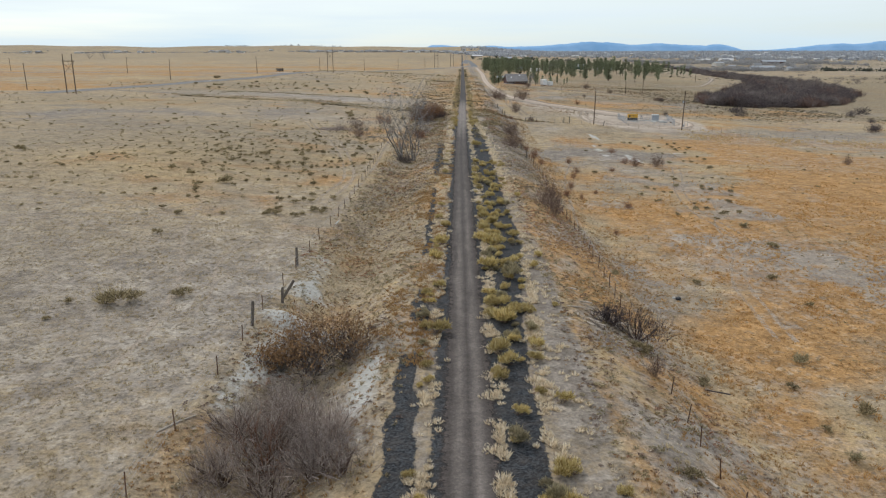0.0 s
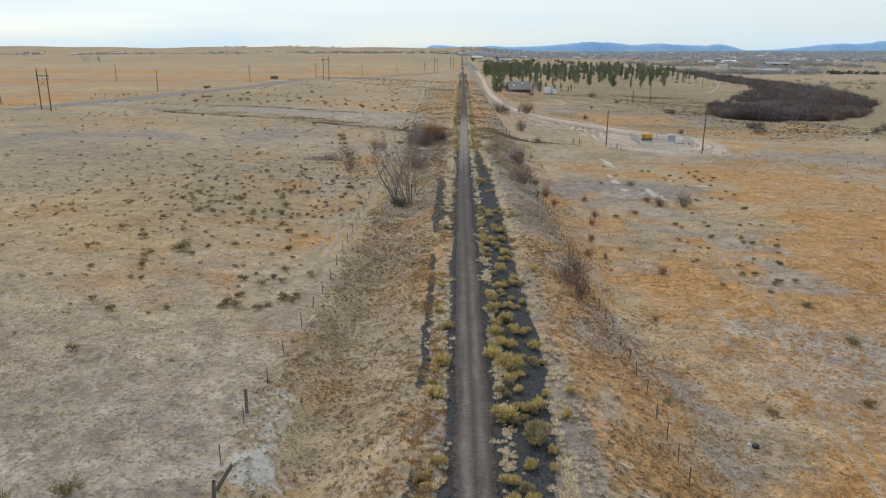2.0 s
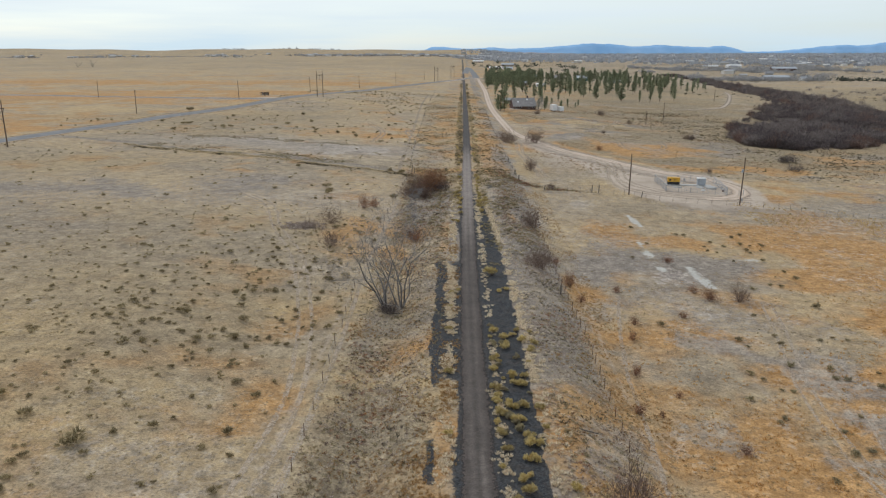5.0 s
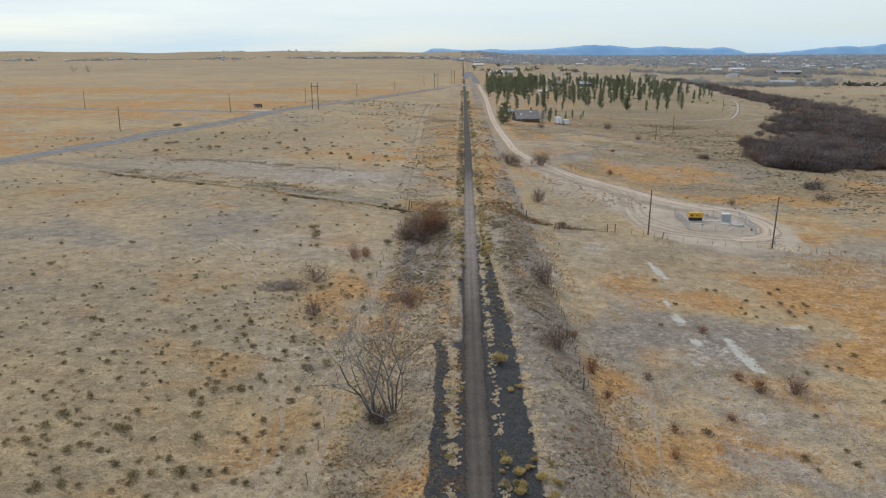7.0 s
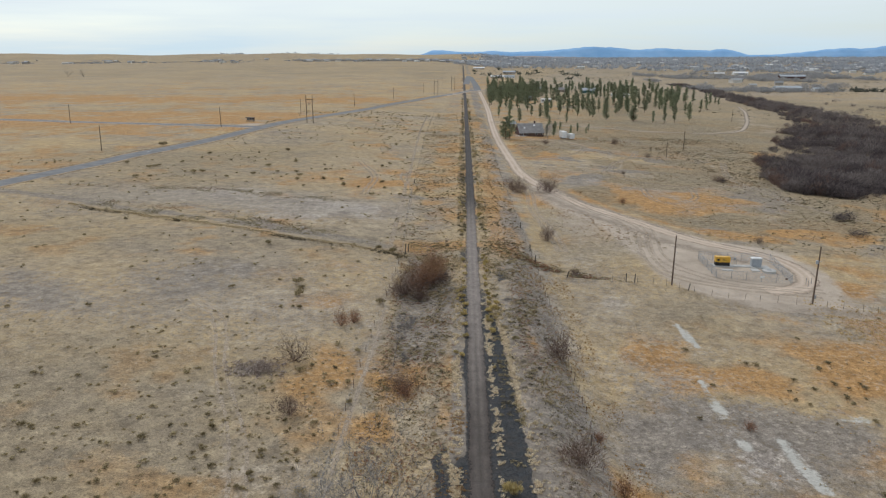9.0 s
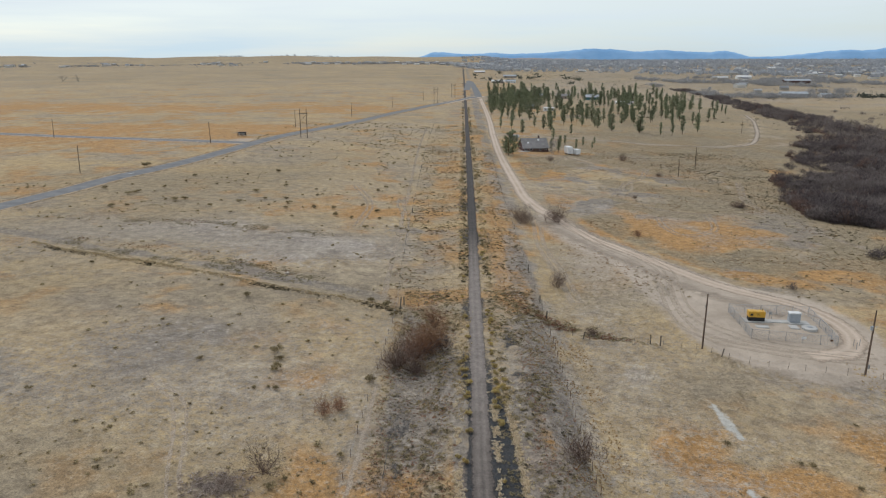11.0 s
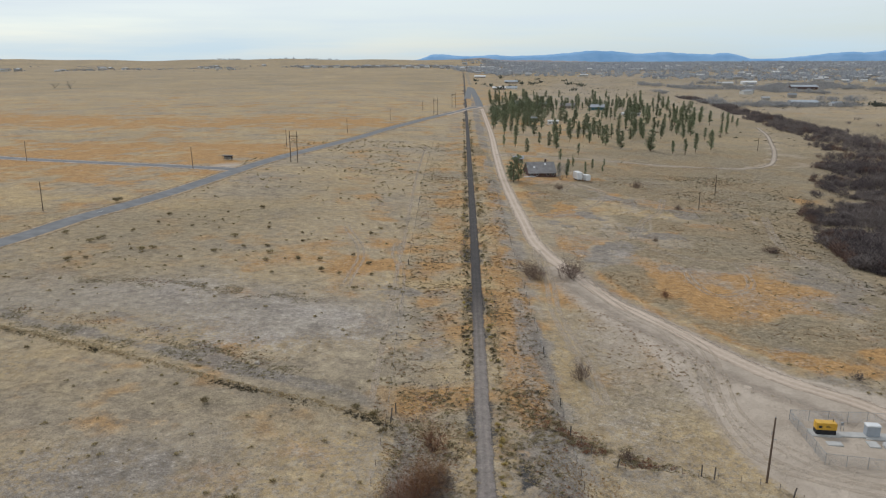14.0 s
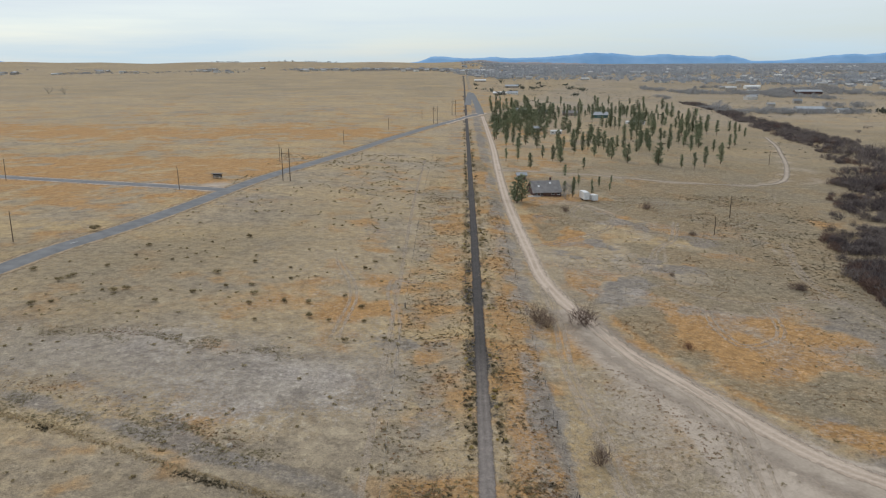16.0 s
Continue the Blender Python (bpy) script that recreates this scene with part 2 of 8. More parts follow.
def feather(m, start, end, scale=1.2):
    """Let a laid strip give way to the ground in ragged patches towards its edges."""
    t = m.node_tree
    b = t.nodes["Principled BSDF"]
    sep = t.nodes.new("ShaderNodeSeparateXYZ")
    link(t, t.nodes.new("ShaderNodeUVMap").outputs[0], sep.inputs[0])
    rim = sums(t, sums(t, sep.outputs[0], 0.5, "SUBTRACT"), 0.0, "ABSOLUTE")
    f = sums(t, rim, remap(t, grain(t, where(t), scale, 5, 0.7), 0.3, 0.7, -0.10, 0.10))
    clear, mx = t.nodes.new("ShaderNodeBsdfTransparent"), t.nodes.new("ShaderNodeMixShader")
    link(t, remap(t, f, start, end), mx.inputs[0])
    link(t, b.outputs[0], mx.inputs[1])
    link(t, clear.outputs[0], mx.inputs[2])
    link(t, mx.outputs[0], t.nodes["Material Output"].inputs["Surface"])
    return m


def dirt_material():
    m, t, b = nodes_of("graded_dirt", 0.95, 0.1)
    co = where(t)
    sep = t.nodes.new("ShaderNodeSeparateXYZ")
    link(t, t.nodes.new("ShaderNodeUVMap").outputs[0], sep.inputs[0])
    mid, fine = grain(t, co, 0.12, 5, 0.65), grain(t, co, 1.7, 5, 0.7)
    c = blend(t, remap(t, mid, 0.34, 0.66), (0.41, 0.325, 0.25), (0.53, 0.43, 0.338))
    side = sums(t, sums(t, sep.outputs[0], 0.5, "SUBTRACT"), 0.0, "ABSOLUTE")
    wheel = remap(t, sums(t, sums(t, side, 0.16, "SUBTRACT"), 0.0, "ABSOLUTE"), 0.02, 0.10, 0.75, 0.0)
    c = blend(t, wheel, c, (0.585, 0.485, 0.39))
    c = blend(t, 0.45, c, blend(t, remap(t, fine, 0.3, 0.7), (0.55, 0.54, 0.53), (1.25, 1.25, 1.25)), "MULTIPLY")
    link(t, c, b.inputs["Base Color"])
    relief(t, b, fine, 0.5, 0.05)
    return feather(m, 0.30, 0.46, 0.5)


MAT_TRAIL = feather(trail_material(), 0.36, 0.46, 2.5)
MAT_ASPHALT = surface("worn_asphalt", (0.175, 0.178, 0.18), (0.25, 0.25, 0.248), 0.25, 0.95, 0.08, 30)
MAT_DIRT = dirt_material()
MAT_YARD = feather(surface("trodden_yard_dirt", (0.37, 0.305, 0.24), (0.50, 0.42, 0.337), 0.2, 0.95, 0.1, 9, 0.5), 0.12, 0.46, 0.3)
MAT_SHOULDER = feather(surface("gravel_shoulder", (0.33, 0.24, 0.145), (0.45, 0.345, 0.235), 0.3, 0.95, 0.1, 12, 0.5), 0.32, 0.46, 0.4)
MAT_POLE = surface("weathered_pole", (0.10, 0.07, 0.05), (0.19, 0.14, 0.105), 1.2, 0.85, 0.15, 9, 0.3, 0, (6, 6, 0.6))
MAT_POST = surface("grey_post", (0.10, 0.085, 0.07), (0.22, 0.19, 0.16), 2.0, 0.9, 0.15, 7, 0.3, 0, (6, 6, 0.8))
MAT_LOG = surface("bleached_log", (0.36, 0.31, 0.25), (0.55, 0.48, 0.40), 1.5, 0.9, 0.15, 7, 0.3)
MAT_STEEL = surface("galvanised_steel", (0.32, 0.33, 0.34), (0.46, 0.47, 0.48), 1.0, 0.5, 0.5, 9, 0.1, 0.6)
MAT_RUSTY = surface("rusty_steel", (0.12, 0.07, 0.045), (0.20, 0.12, 0.08), 3.0, 0.85, 0.25, 9, 0.2, 0.2)
MAT_YELLOW = surface("yellow_enamel", (0.62, 0.34, 0.03), (0.74, 0.43, 0.05), 0.8, 0.45, 0.5, 9, 0.05)
MAT_BLACK = surface("black_steel", (0.012, 0.012, 0.013), (0.03, 0.03, 0.032), 1.5, 0.55, 0.4, 9, 0.1)
MAT_WHITE = surface("white_painted_metal", (0.68, 0.68, 0.67), (0.82, 0.82, 0.80), 0.7, 0.5, 0.4, 9, 0.05)
MAT_CONCRETE = surface("pale_concrete", (0.42, 0.41, 0.385), (0.56, 0.55, 0.52), 0.6, 0.9, 0.2, 14, 0.25)
MAT_ROOF = surface("grey_brown_shingles", (0.20, 0.19, 0.183), (0.30, 0.285, 0.275), 0.5, 0.9, 0.2, 8, 0.4)
MAT_BRICK = surface("dark_red_siding", (0.085, 0.05, 0.045), (0.135, 0.085, 0.075), 0.6, 0.85, 0.2, 9, 0.2)
MAT_TAN = surface("tan_siding", (0.36, 0.31, 0.26), (0.48, 0.42, 0.35), 0.4, 0.85, 0.2, 9, 0.2)
MAT_GREEN = surface("teal_green_siding", (0.055, 0.14, 0.14), (0.085, 0.19, 0.185), 0.4, 0.7, 0.3, 9, 0.1)
MAT_GREYROOF = surface("pale_metal_roof", (0.30, 0.33, 0.36), (0.44, 0.47, 0.50), 0.2, 0.55, 0.4, 9, 0.1)
MAT_GLASS = surface("dark_window_glass", (0.02, 0.025, 0.03), (0.04, 0.045, 0.05), 0.5, 0.08, 0.6, 3, 0)
MAT_BARK = surface("pine_bark", (0.065, 0.042, 0.03), (0.13, 0.085, 0.06), 1.5, 0.95, 0.1, 6, 0.4)
MAT_GREYBARK = plant("grey_bark", [(0.19, 0.185, 0.185), (0.29, 0.28, 0.28), (0.40, 0.39, 0.388)])
MAT_TWIG = plant("brown_twigs", [(0.125, 0.086, 0.072), (0.205, 0.15, 0.126), (0.30, 0.23, 0.198)])
MAT_GREYTWIG = plant("grey_willow_twigs", [(0.20, 0.162, 0.145), (0.35, 0.29, 0.26), (0.50, 0.43, 0.395), (0.62, 0.56, 0.52)])
MAT_REDTWIG = plant("red_brown_twigs", [(0.19, 0.095, 0.062), (0.31, 0.17, 0.11), (0.43, 0.26, 0.175)])
MAT_RUSTLEAF = plant("rust_leaf_litter", [(0.18, 0.108, 0.06), (0.32, 0.20, 0.105), (0.45, 0.295, 0.165)])
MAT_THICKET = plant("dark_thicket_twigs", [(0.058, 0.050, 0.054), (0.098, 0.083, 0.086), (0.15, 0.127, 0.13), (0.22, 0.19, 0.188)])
MAT_NEEDLE = plant("pine_needles", [(0.125, 0.155, 0.10), (0.205, 0.245, 0.155), (0.29, 0.33, 0.21), (0.39, 0.42, 0.29)])
MAT_RABBIT = plant("yellow_rabbitbrush", [(0.27, 0.205, 0.085), (0.47, 0.375, 0.15), (0.63, 0.52, 0.245), (0.76, 0.67, 0.42)])
MAT_GREYRABBIT = plant("grey_rabbitbrush", [(0.22, 0.19, 0.12), (0.34, 0.30, 0.19), (0.45, 0.40, 0.27)])
MAT_SAGE = plant("dull_sage", [(0.155, 0.13, 0.08), (0.265, 0.22, 0.13), (0.375, 0.315, 0.19), (0.47, 0.40, 0.26)])
MAT_DARKSAGE = plant("dark_scrub", [(0.065, 0.06, 0.045), (0.105, 0.096, 0.068), (0.15, 0.135, 0.095), (0.22, 0.185, 0.12)])
MAT_STRAW = plant("straw_bunchgrass", [(0.40, 0.325, 0.225), (0.60, 0.515, 0.385), (0.75, 0.67, 0.54), (0.84, 0.785, 0.68)])
MAT_RUSTGRASS = plant("rust_grass", [(0.34, 0.19, 0.07), (0.48, 0.28, 0.11), (0.58, 0.38, 0.17), (0.55, 0.43, 0.26)])
MAT_TANGRASS = plant("tan_grass", [(0.28, 0.23, 0.155), (0.42, 0.345, 0.23), (0.54, 0.45, 0.30), (0.60, 0.50, 0.34)])
# grey twigs of far trees, paled and blued by painted distance haze
MAT_TOWNTREE = plant("haze_grey_trees", [(0.31, 0.345, 0.40), (0.42, 0.455, 0.51), (0.53, 0.56, 0.605)])
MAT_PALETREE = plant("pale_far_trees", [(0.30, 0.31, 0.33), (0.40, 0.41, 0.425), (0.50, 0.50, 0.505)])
MAT_GREYTHICKET = plant("grey_thicket_twigs", [(0.14, 0.12, 0.118), (0.21, 0.182, 0.175), (0.30, 0.265, 0.255)])
MAT_REDTHICKET = plant("red_thicket_twigs", [(0.12, 0.082, 0.072), (0.19, 0.13, 0.112), (0.27, 0.19, 0.16)])
MAT_FOOTHILL = surface("pinkish_foothills", (0.30, 0.285, 0.29), (0.40, 0.37, 0.36), 0.004, 1.0, 0.0, 5, 0)


def worn_material():
    """Pale dust where wheels and hooves have worn the grass away, broken by tufts that let the ground through."""
    m, t, b = nodes_of("worn_track", 0.95, 0.1)
    co = where(t)
    mid, fine = grain(t, co, 0.5, 5, 0.7), grain(t, co, 4.0, 4, 0.7)
    link(t, blend(t, remap(t, fine, 0.3, 0.7), (0.40, 0.325, 0.245), (0.56, 0.47, 0.37)), b.inputs["Base Color"])
    clear, mx = t.nodes.new("ShaderNodeBsdfTransparent"), t.nodes.new("ShaderNodeMixShader")
    link(t, remap(t, sums(t, mid, fine), 0.82, 1.12, 0.0, 0.62), mx.inputs[0])
    link(t, clear.outputs[0], mx.inputs[1])
    link(t, b.outputs[0], mx.inputs[2])
    link(t, mx.outputs[0], t.nodes["Material Output"].inputs["Surface"])
    return m


MAT_TRACK = worn_material()
MAT_REED = plant("gold_reeds", [(0.58, 0.41, 0.19), (0.72, 0.55, 0.29), (0.82, 0.66, 0.40)])


# ---- terrain shape ----
TRAIL_X = 0.5


def smooth(a, b, v):
    s = np.clip((v - a) / (b - a), 0, 1)
    return s * s * (3 - 2 * s)


def bump(cx, cy, rx, ry, x, y):
    return np.exp(-((x - cx) / rx) ** 2 - ((y - cy) / ry) ** 2)


def height(x, y):
    """The lie of the land: a low embankment under the trail, a ditch, a plain rising to the west and a valley to the east."""
    x, y = np.asarray(x, float), np.asarray(y, float)
    u = x - TRAIL_X
    base = np.interp(y, [-500, 60, 160, 260, 330, 500, 900, 1800, 2700, 3300, 5200], [0, 0, -0.3, 0.0, 0.2, 1.0, 2.5, 13, 22, 27, 34])
    # east: foot of the embankment, then the valley
    drop = np.interp(y, [40, 80, 190, 235, 275, 330, 520], [4.2, 4.0, 3.9, 2.3, 1.4, 1.2, 1.8])
    z = base - drop * smooth(6.5, 19, u)
    z = z - np.interp(x, [25, 60, 120, 300, 700, 1600], [0, 1.4, 4.5, 8.0, 9.0, 4.0]) * np.interp(y, [150, 260, 420, 1500, 2600], [0.3, 0.75, 1.0, 1.0, 0.4])
    # west: ditch beside the trail and the rising plain
    ditch = np.interp(y, [40, 110, 160, 260, 500], [2.0, 1.5, 0.8, 0.4, 0.2])
    z = z - ditch * np.exp(-((u + 9.8) / 3.0) ** 2)
    z = z + np.interp(-u, [14, 60, 150, 240, 700], [0, 2.0, 4.4, 4.6, 5.0]) * np.interp(y, [0, 260, 500, 1200], [0.95, 1.05, 1.0, 0.6])
    z = z - 1.3 * bump(-24, 133, 14, 26, x, y) + 2.6 * bump(-85, 500, 60, 90, x, y) + 0.7 * bump(-55, 100, 25, 40, x, y)
    z = z + 6.0 * bump(150, 800, 85, 190, x, y)
    # low ridge on the western horizon
    ridge = 22 * np.exp(-((y - 3250 - 0.05 * x) / 330) ** 2) * (1 - smooth(-250, 500, x))
    ridge = ridge * (1 + 0.10 * np.sin(x / 170.0) + 0.08 * np.sin(x / 61.0 + 1.0) + 0.16 * smooth(-1200, -2200, x))
    z = z + ridge + 7 * bump(60, 3300, 160, 200, x, y)
    # gentle swells
    z = z + 0.22 * np.sin(x / 17.0 + 1.1) * np.sin(y / 23.0) * smooth(22, 45, np.abs(u)) + 0.5 * np.sin(x / 90.0) * np.sin(y / 120.0 + 0.6) * smooth(60, 150, np.abs(u))
    return z


# ---- mesh helpers ----
def mesh_of(name, verts, faces, material):
    """A mesh from arrays of vertices and of triangles or quads."""
    verts, faces = np.asarray(verts, np.float32), np.asarray(faces, np.int32)
    me = bpy.data.meshes.new(name)
    n, k = faces.shape
    me.vertices.add(len(verts))
    me.vertices.foreach_set("co", verts.ravel())
    me.loops.add(n * k)
    me.loops.foreach_set("vertex_index", faces.ravel())
    me.polygons.add(n)
    me.polygons.foreach_set("loop_start", np.arange(0, n * k, k, dtype=np.int32))
    me.update(calc_edges=True)
    me.polygons.foreach_set("use_smooth", np.zeros(n, bool))
    me.materials.append(material)
    return me


def hash01(i, j, seed):
    h = np.sin(i * 127.1 + j * 311.7 + seed * 74.7) * 43758.5453
    return h - np.floor(h)


def vnoise(x, y, size, seed=0, octaves=3):
    """Soft value noise from 0 to 1 with patches of about that size."""
    total, amp, norm = 0, 1.0, 0
    for o in range(octaves):
        p, q = x / size, y / size
        i, j = np.floor(p), np.floor(q)
        f, g = p - i, q - j
        f, g = f * f * (3 - 2 * f), g * g * (3 - 2 * g)
        a, b = hash01(i, j, seed + o), hash01(i + 1, j, seed + o)
        c, d = hash01(i, j + 1, seed + o), hash01(i + 1, j + 1, seed + o)
        total = total + amp * (a + (b - a) * f + (c - a) * g + (a - b - c + d) * f * g)
        norm, amp, size = norm + amp, amp * 0.5, size * 0.5
    return total / norm


def near_line(x, y, pts):
    """Distance from points to a line of (x, y) corners."""
    best = np.full(np.shape(x), 1e9)
    for (ax, ay), (bx, by) in zip(pts, pts[1:]):
        dx, dy = bx - ax, by - ay
        s = np.clip(((x - ax) * dx + (y - ay) * dy) / max(dx * dx + dy * dy, 1e-9), 0, 1)
        best = np.minimum(best, np.hypot(x - ax - s * dx, y - ay - s * dy))
    return best


def ease_line(pts, step):
    """A smooth line (Catmull-Rom) through the corners, with points about step apart."""
    p = [np.array(q, float) for q in pts]
    p = [2 * p[0] - p[1]] + p + [2 * p[-1] - p[-2]]
    out = []
    for a, b, c, d in zip(p, p[1:], p[2:], p[3:]):
        n = max(1, int(np.linalg.norm(c - b) / step))
        for s in np.arange(n) / n:
            out.append(0.5 * (2 * b + (c - a) * s + (2 * a - 5 * b + 4 * c - d) * s**2 + (3 * b - a - 3 * c + d) * s**3))
    out.append(p[-2])
    return np.array(out)


# ---- courses of the roads ----
DITCH_BANK = [(-170, 300), (-110.4, 277.9), (-99.4, 272.7), (-72.9, 262.5), (-49.1, 252.0), (-30.0, 245.3), (-21.0, 242.0), (-14.5, 238.5)]
ROAD = [(-152, 262), (-147, 300), (-141, 330), (-136.5, 348), (-132.5, 370), (-125, 395), (-117, 425.5), (-108, 464), (-96.8, 520), (-80.5, 602), (-56, 722), (-24, 847), (18, 985)]
LANE = [(-420, 570), (-260, 517.5), (-221, 504.5), (-185, 493.5), (-150, 482.5), (-128, 475), (-110, 469)]
FAR_ROAD = [(18, 985), (17, 1150), (12, 1400), (4, 1100)]
DIRT_ROAD = [(19.5, 960), (19.5, 700), (17.9, 577), (17.3, 489), (18.3, 431), (19.6, 389), (20.6, 362), (25.4, 335), (34, 306), (39.2, 296), (45.5, 284), (52, 271), (58.5, 261.5), (66, 255.5), (71, 249.5), (73, 242), (71.8, 234), (67.5, 228), (60, 226)]
DIRT_SPUR = [(38, 284), (39.5, 262), (44, 240), (52, 229), (66, 225)]
RANCH_TRACK = [(17.8, 575), (40.6, 572), (72.3, 566.5), (102, 559), (132, 553.5), (158, 551), (180, 567), (203, 615), (226, 676), (250, 745), (269, 811)]
DARK_LANE = [(95.5, 428), (110, 462), (134, 492), (170, 540)]
CATTLE_PATHS = [
    [(-30, 28), (-24.5, 38), (-20.5, 47), (-18.5, 62), (-18.2, 80)],
    [(-18.2, 80), (-16.9, 100), (-16.8, 120), (-16.6, 140), (-15.9, 160), (-15.3, 190), (-15.3, 207), (-16.4, 236)],
    [(-66.9, 219.1), (-55.6, 210.1), (-48.1, 203.6), (-42.8, 196.1), (-37.1, 179.8), (-32.8, 168.2), (-29.2, 159.2), (-26.5, 150.9), (-25, 140)],
    [(-52.1, 209), (-43.8, 201.3), (-38.9, 190.4), (-34.9, 178.1), (-31, 168.4), (-27.8, 160.6), (-25.6, 154), (-23.5, 140)],
    [(14.6, 70), (15.5, 90), (16.2, 110), (16.8, 135), (17.4, 170)],
    [(21, 60), (27, 90), (32, 118), (33, 140)],
    [(34, 60), (31, 85), (33, 110)],
]


RUTS = [
    [(34.4, 318), (42.3, 291), (46.0, 278), (44.6, 264), (42.2, 251), (43.2, 241.5), (46.6, 234.4), (53, 230), (66, 227.6)],
    [(33.0, 318), (40.4, 291), (44.0, 278), (42.8, 264), (40.0, 250), (41.0, 240), (45.0, 232.2), (52, 227.6), (66, 225.2)],
    [(50, 486), (58, 470), (66, 470), (76, 482)],
    [(52, 486), (50, 466), (60, 452), (78, 448)],
    [(30, 493), (40, 490), (50, 484)],
    [(55, 480), (62, 462), (72, 445), (92, 428)],
    [(52, 470), (66, 440), (70, 410), (64, 385)],
    [(100, 436), (128, 470), (150, 505), (165, 540)],
    [(108, 395), (112, 420), (124, 460)],
]


def cover(x, y):
    """Ground cover: rust grass, bare soil, pale sand and dark ballast, each from 0 to 1."""
    u = x - TRAIL_X
    n = vnoise(x, y, 26, 3, 4)
    m = vnoise(x, y, 7, 11, 3)
    west, east = smooth(-13, -16, u), smooth(16, 22, u)
    rust = 0.42 + 0 * x
    rust = rust + west * (-0.25 + 0.36 * bump(-30, 138, 17, 42, x, y) + 0.22 * bump(-24, 108, 10, 25, x, y) - 0.1 * bump(-70, 215, 60, 25, x, y) + 0.2 * bump(-60, 246, 40, 7, x, y) + 0.15 * bump(-60, 330, 60, 25, x, y))
    rust = rust + east * (0.3 * bump(45, 60, 30, 60, x, y) + 0.55 * bump(80, 140, 32, 50, x, y) + 0.3 * bump(55, 95, 25, 40, x, y) - 0.3 * bump(40, 150, 16, 25, x, y) - 0.25 * bump(95, 215, 40, 22, x, y))
    rust = rust + 0.9 * gold_flats(x, y) + 0.4 * bump(79, 229, 3, 6, x, y) + 0.45 * bump(110, 395, 16, 22, x, y) + 0.4 * bump(150, 470, 12, 40, x, y)
    rust = rust + 0.45 * bump(-7, 248, 6, 10, x, y) + 0.5 * bump(8, 252, 5, 9, x, y) + 0.1 * smooth(-2.2, -3.2, u) * smooth(-6.5, -4.5, u) * smooth(200, 180, y)
    rust = rust + 0.55 * bump(10, 255, 3.5, 28, x, y) + 0.45 * bump(10, 350, 4, 70, x, y) - 0.3 * bump(70, 400, 25, 40, x, y)
    rust = rust + 0.65 * np.exp(-(((y - 211 + 0.33 * (x - 66)) / 8.0) ** 2)) * smooth(62, 72, x) * smooth(150, 110, x)
    beyond = smooth(-6, 8, -(x + 118) * 0.97 + (y - 435) * 0.244) * smooth(250, 300, y)
    rust = rust + beyond * (0.42 + 0.25 * np.sin(y / 37.0 + 0.4 * np.sin(x / 60))) * (1 - 0.75 * smooth(650, 1000, y))
    rust = rust + 0.5 * bump(100, 388, 16, 24, x, y) + 0.3 * bump(58, 345, 10, 18, x, y) + 0.3 * bump(-60, 345, 45, 22, x, y) + 0.25 * bump(-40, 420, 20, 40, x, y)
    rust = rust + 0.45 * bump(58, 326, 6, 12, x, y) + 0.35 * bump(80, 332, 9, 8, x, y) + 0.4 * bump(88, 315, 8, 9, x, y) + 0.5 * bump(130, 425, 7, 22, x, y) + 0.35 * bump(120, 358, 5, 9, x, y)
    rust = rust + 0.4 * bump(27, 196, 6, 16, x, y) + 0.4 * bump(28, 162, 6, 6, x, y) + 0.4 * bump(42, 187, 7, 6, x, y) + 0.45 * bump(64, 192, 9, 16, x, y) + 0.35 * bump(9, 192, 1.5, 10, x, y) + 0.4 * bump(8, 225, 2, 7, x, y) + 0.35 * bump(-12, 164, 2.5, 10, x, y) + 0.35 * bump(-22, 172, 6, 8, x, y) - 0.12 * bump(-24, 160, 10, 26, x, y)
    rust = rust + 0.4 * bump(7, 262, 2.5, 14, x, y) + 0.5 * bump(-1, 250, 2.5, 5, x, y) + 0.4 * bump(66, 312, 8, 14, x, y) + 0.35 * bump(86, 314, 8, 8, x, y) + 0.35 * bump(80, 276, 7, 4, x, y) + 0.3 * bump(57, 276, 5, 3, x, y)
    rust = rust + 0.15 * bump(-42, 320, 22, 10, x, y) + 0.35 * bump(-84, 306, 9, 2.5, x, y) + 0.35 * bump(-56, 299, 5, 2.5, x, y) + 0.25 * bump(-84, 277, 12, 2.5, x, y) + 0.25 * bump(-56, 268, 10, 2.5, x, y)
    rust = rust - 0.4 * bump(40, 255, 30, 32, x, y) - 0.3 * bump(35, 169, 12, 6, x, y) - 0.3 * bump(48, 172, 9, 8, x, y) - 0.3 * bump(104, 400, 10, 25, x, y) - 0.35 * bump(97, 328, 4, 6, x, y) - 0.3 * bump(20, 190, 4, 30, x, y) - 0.25 * bump(30, 215, 16, 12, x, y)
    rust = rust + 0.42 * smooth(6.5, 8, u) * smooth(17, 14, u) * smooth(120, 70, y) + 0.08 * bump(-22, 125, 9, 50, x, y) + 0.2 * bump(-26, 215, 12, 30, x, y) + 0.14 * bump(-28, 360, 20, 60, x, y) - 0.05 * bump(-8, 330, 5, 70, x, y) - 0.3 * smooth(60, 110, x) * smooth(560, 660, y) - 0.5 * bump(-28, 262, 11, 9, x, y) - 0.3 * bump(-85, 262, 20, 6, x, y)
    rust = rust + smooth(900, 1600, y) * (-0.2) + (n - 0.5) * 0.75 + (m - 0.5) * 0.25
    bare = 0.22 + 0 * x
    bare = bare + west * (0.38 * smooth(115, 70, y) + 0.25 * bump(-60, 180, 35, 40, x, y) + 0.75 * bump(-38, 285, 30, 17, x, y) + 0.65 * bump(-92, 296, 34, 14, x, y) + 0.3 * bump(-30, 205, 16, 25, x, y)) * (1 - beyond)
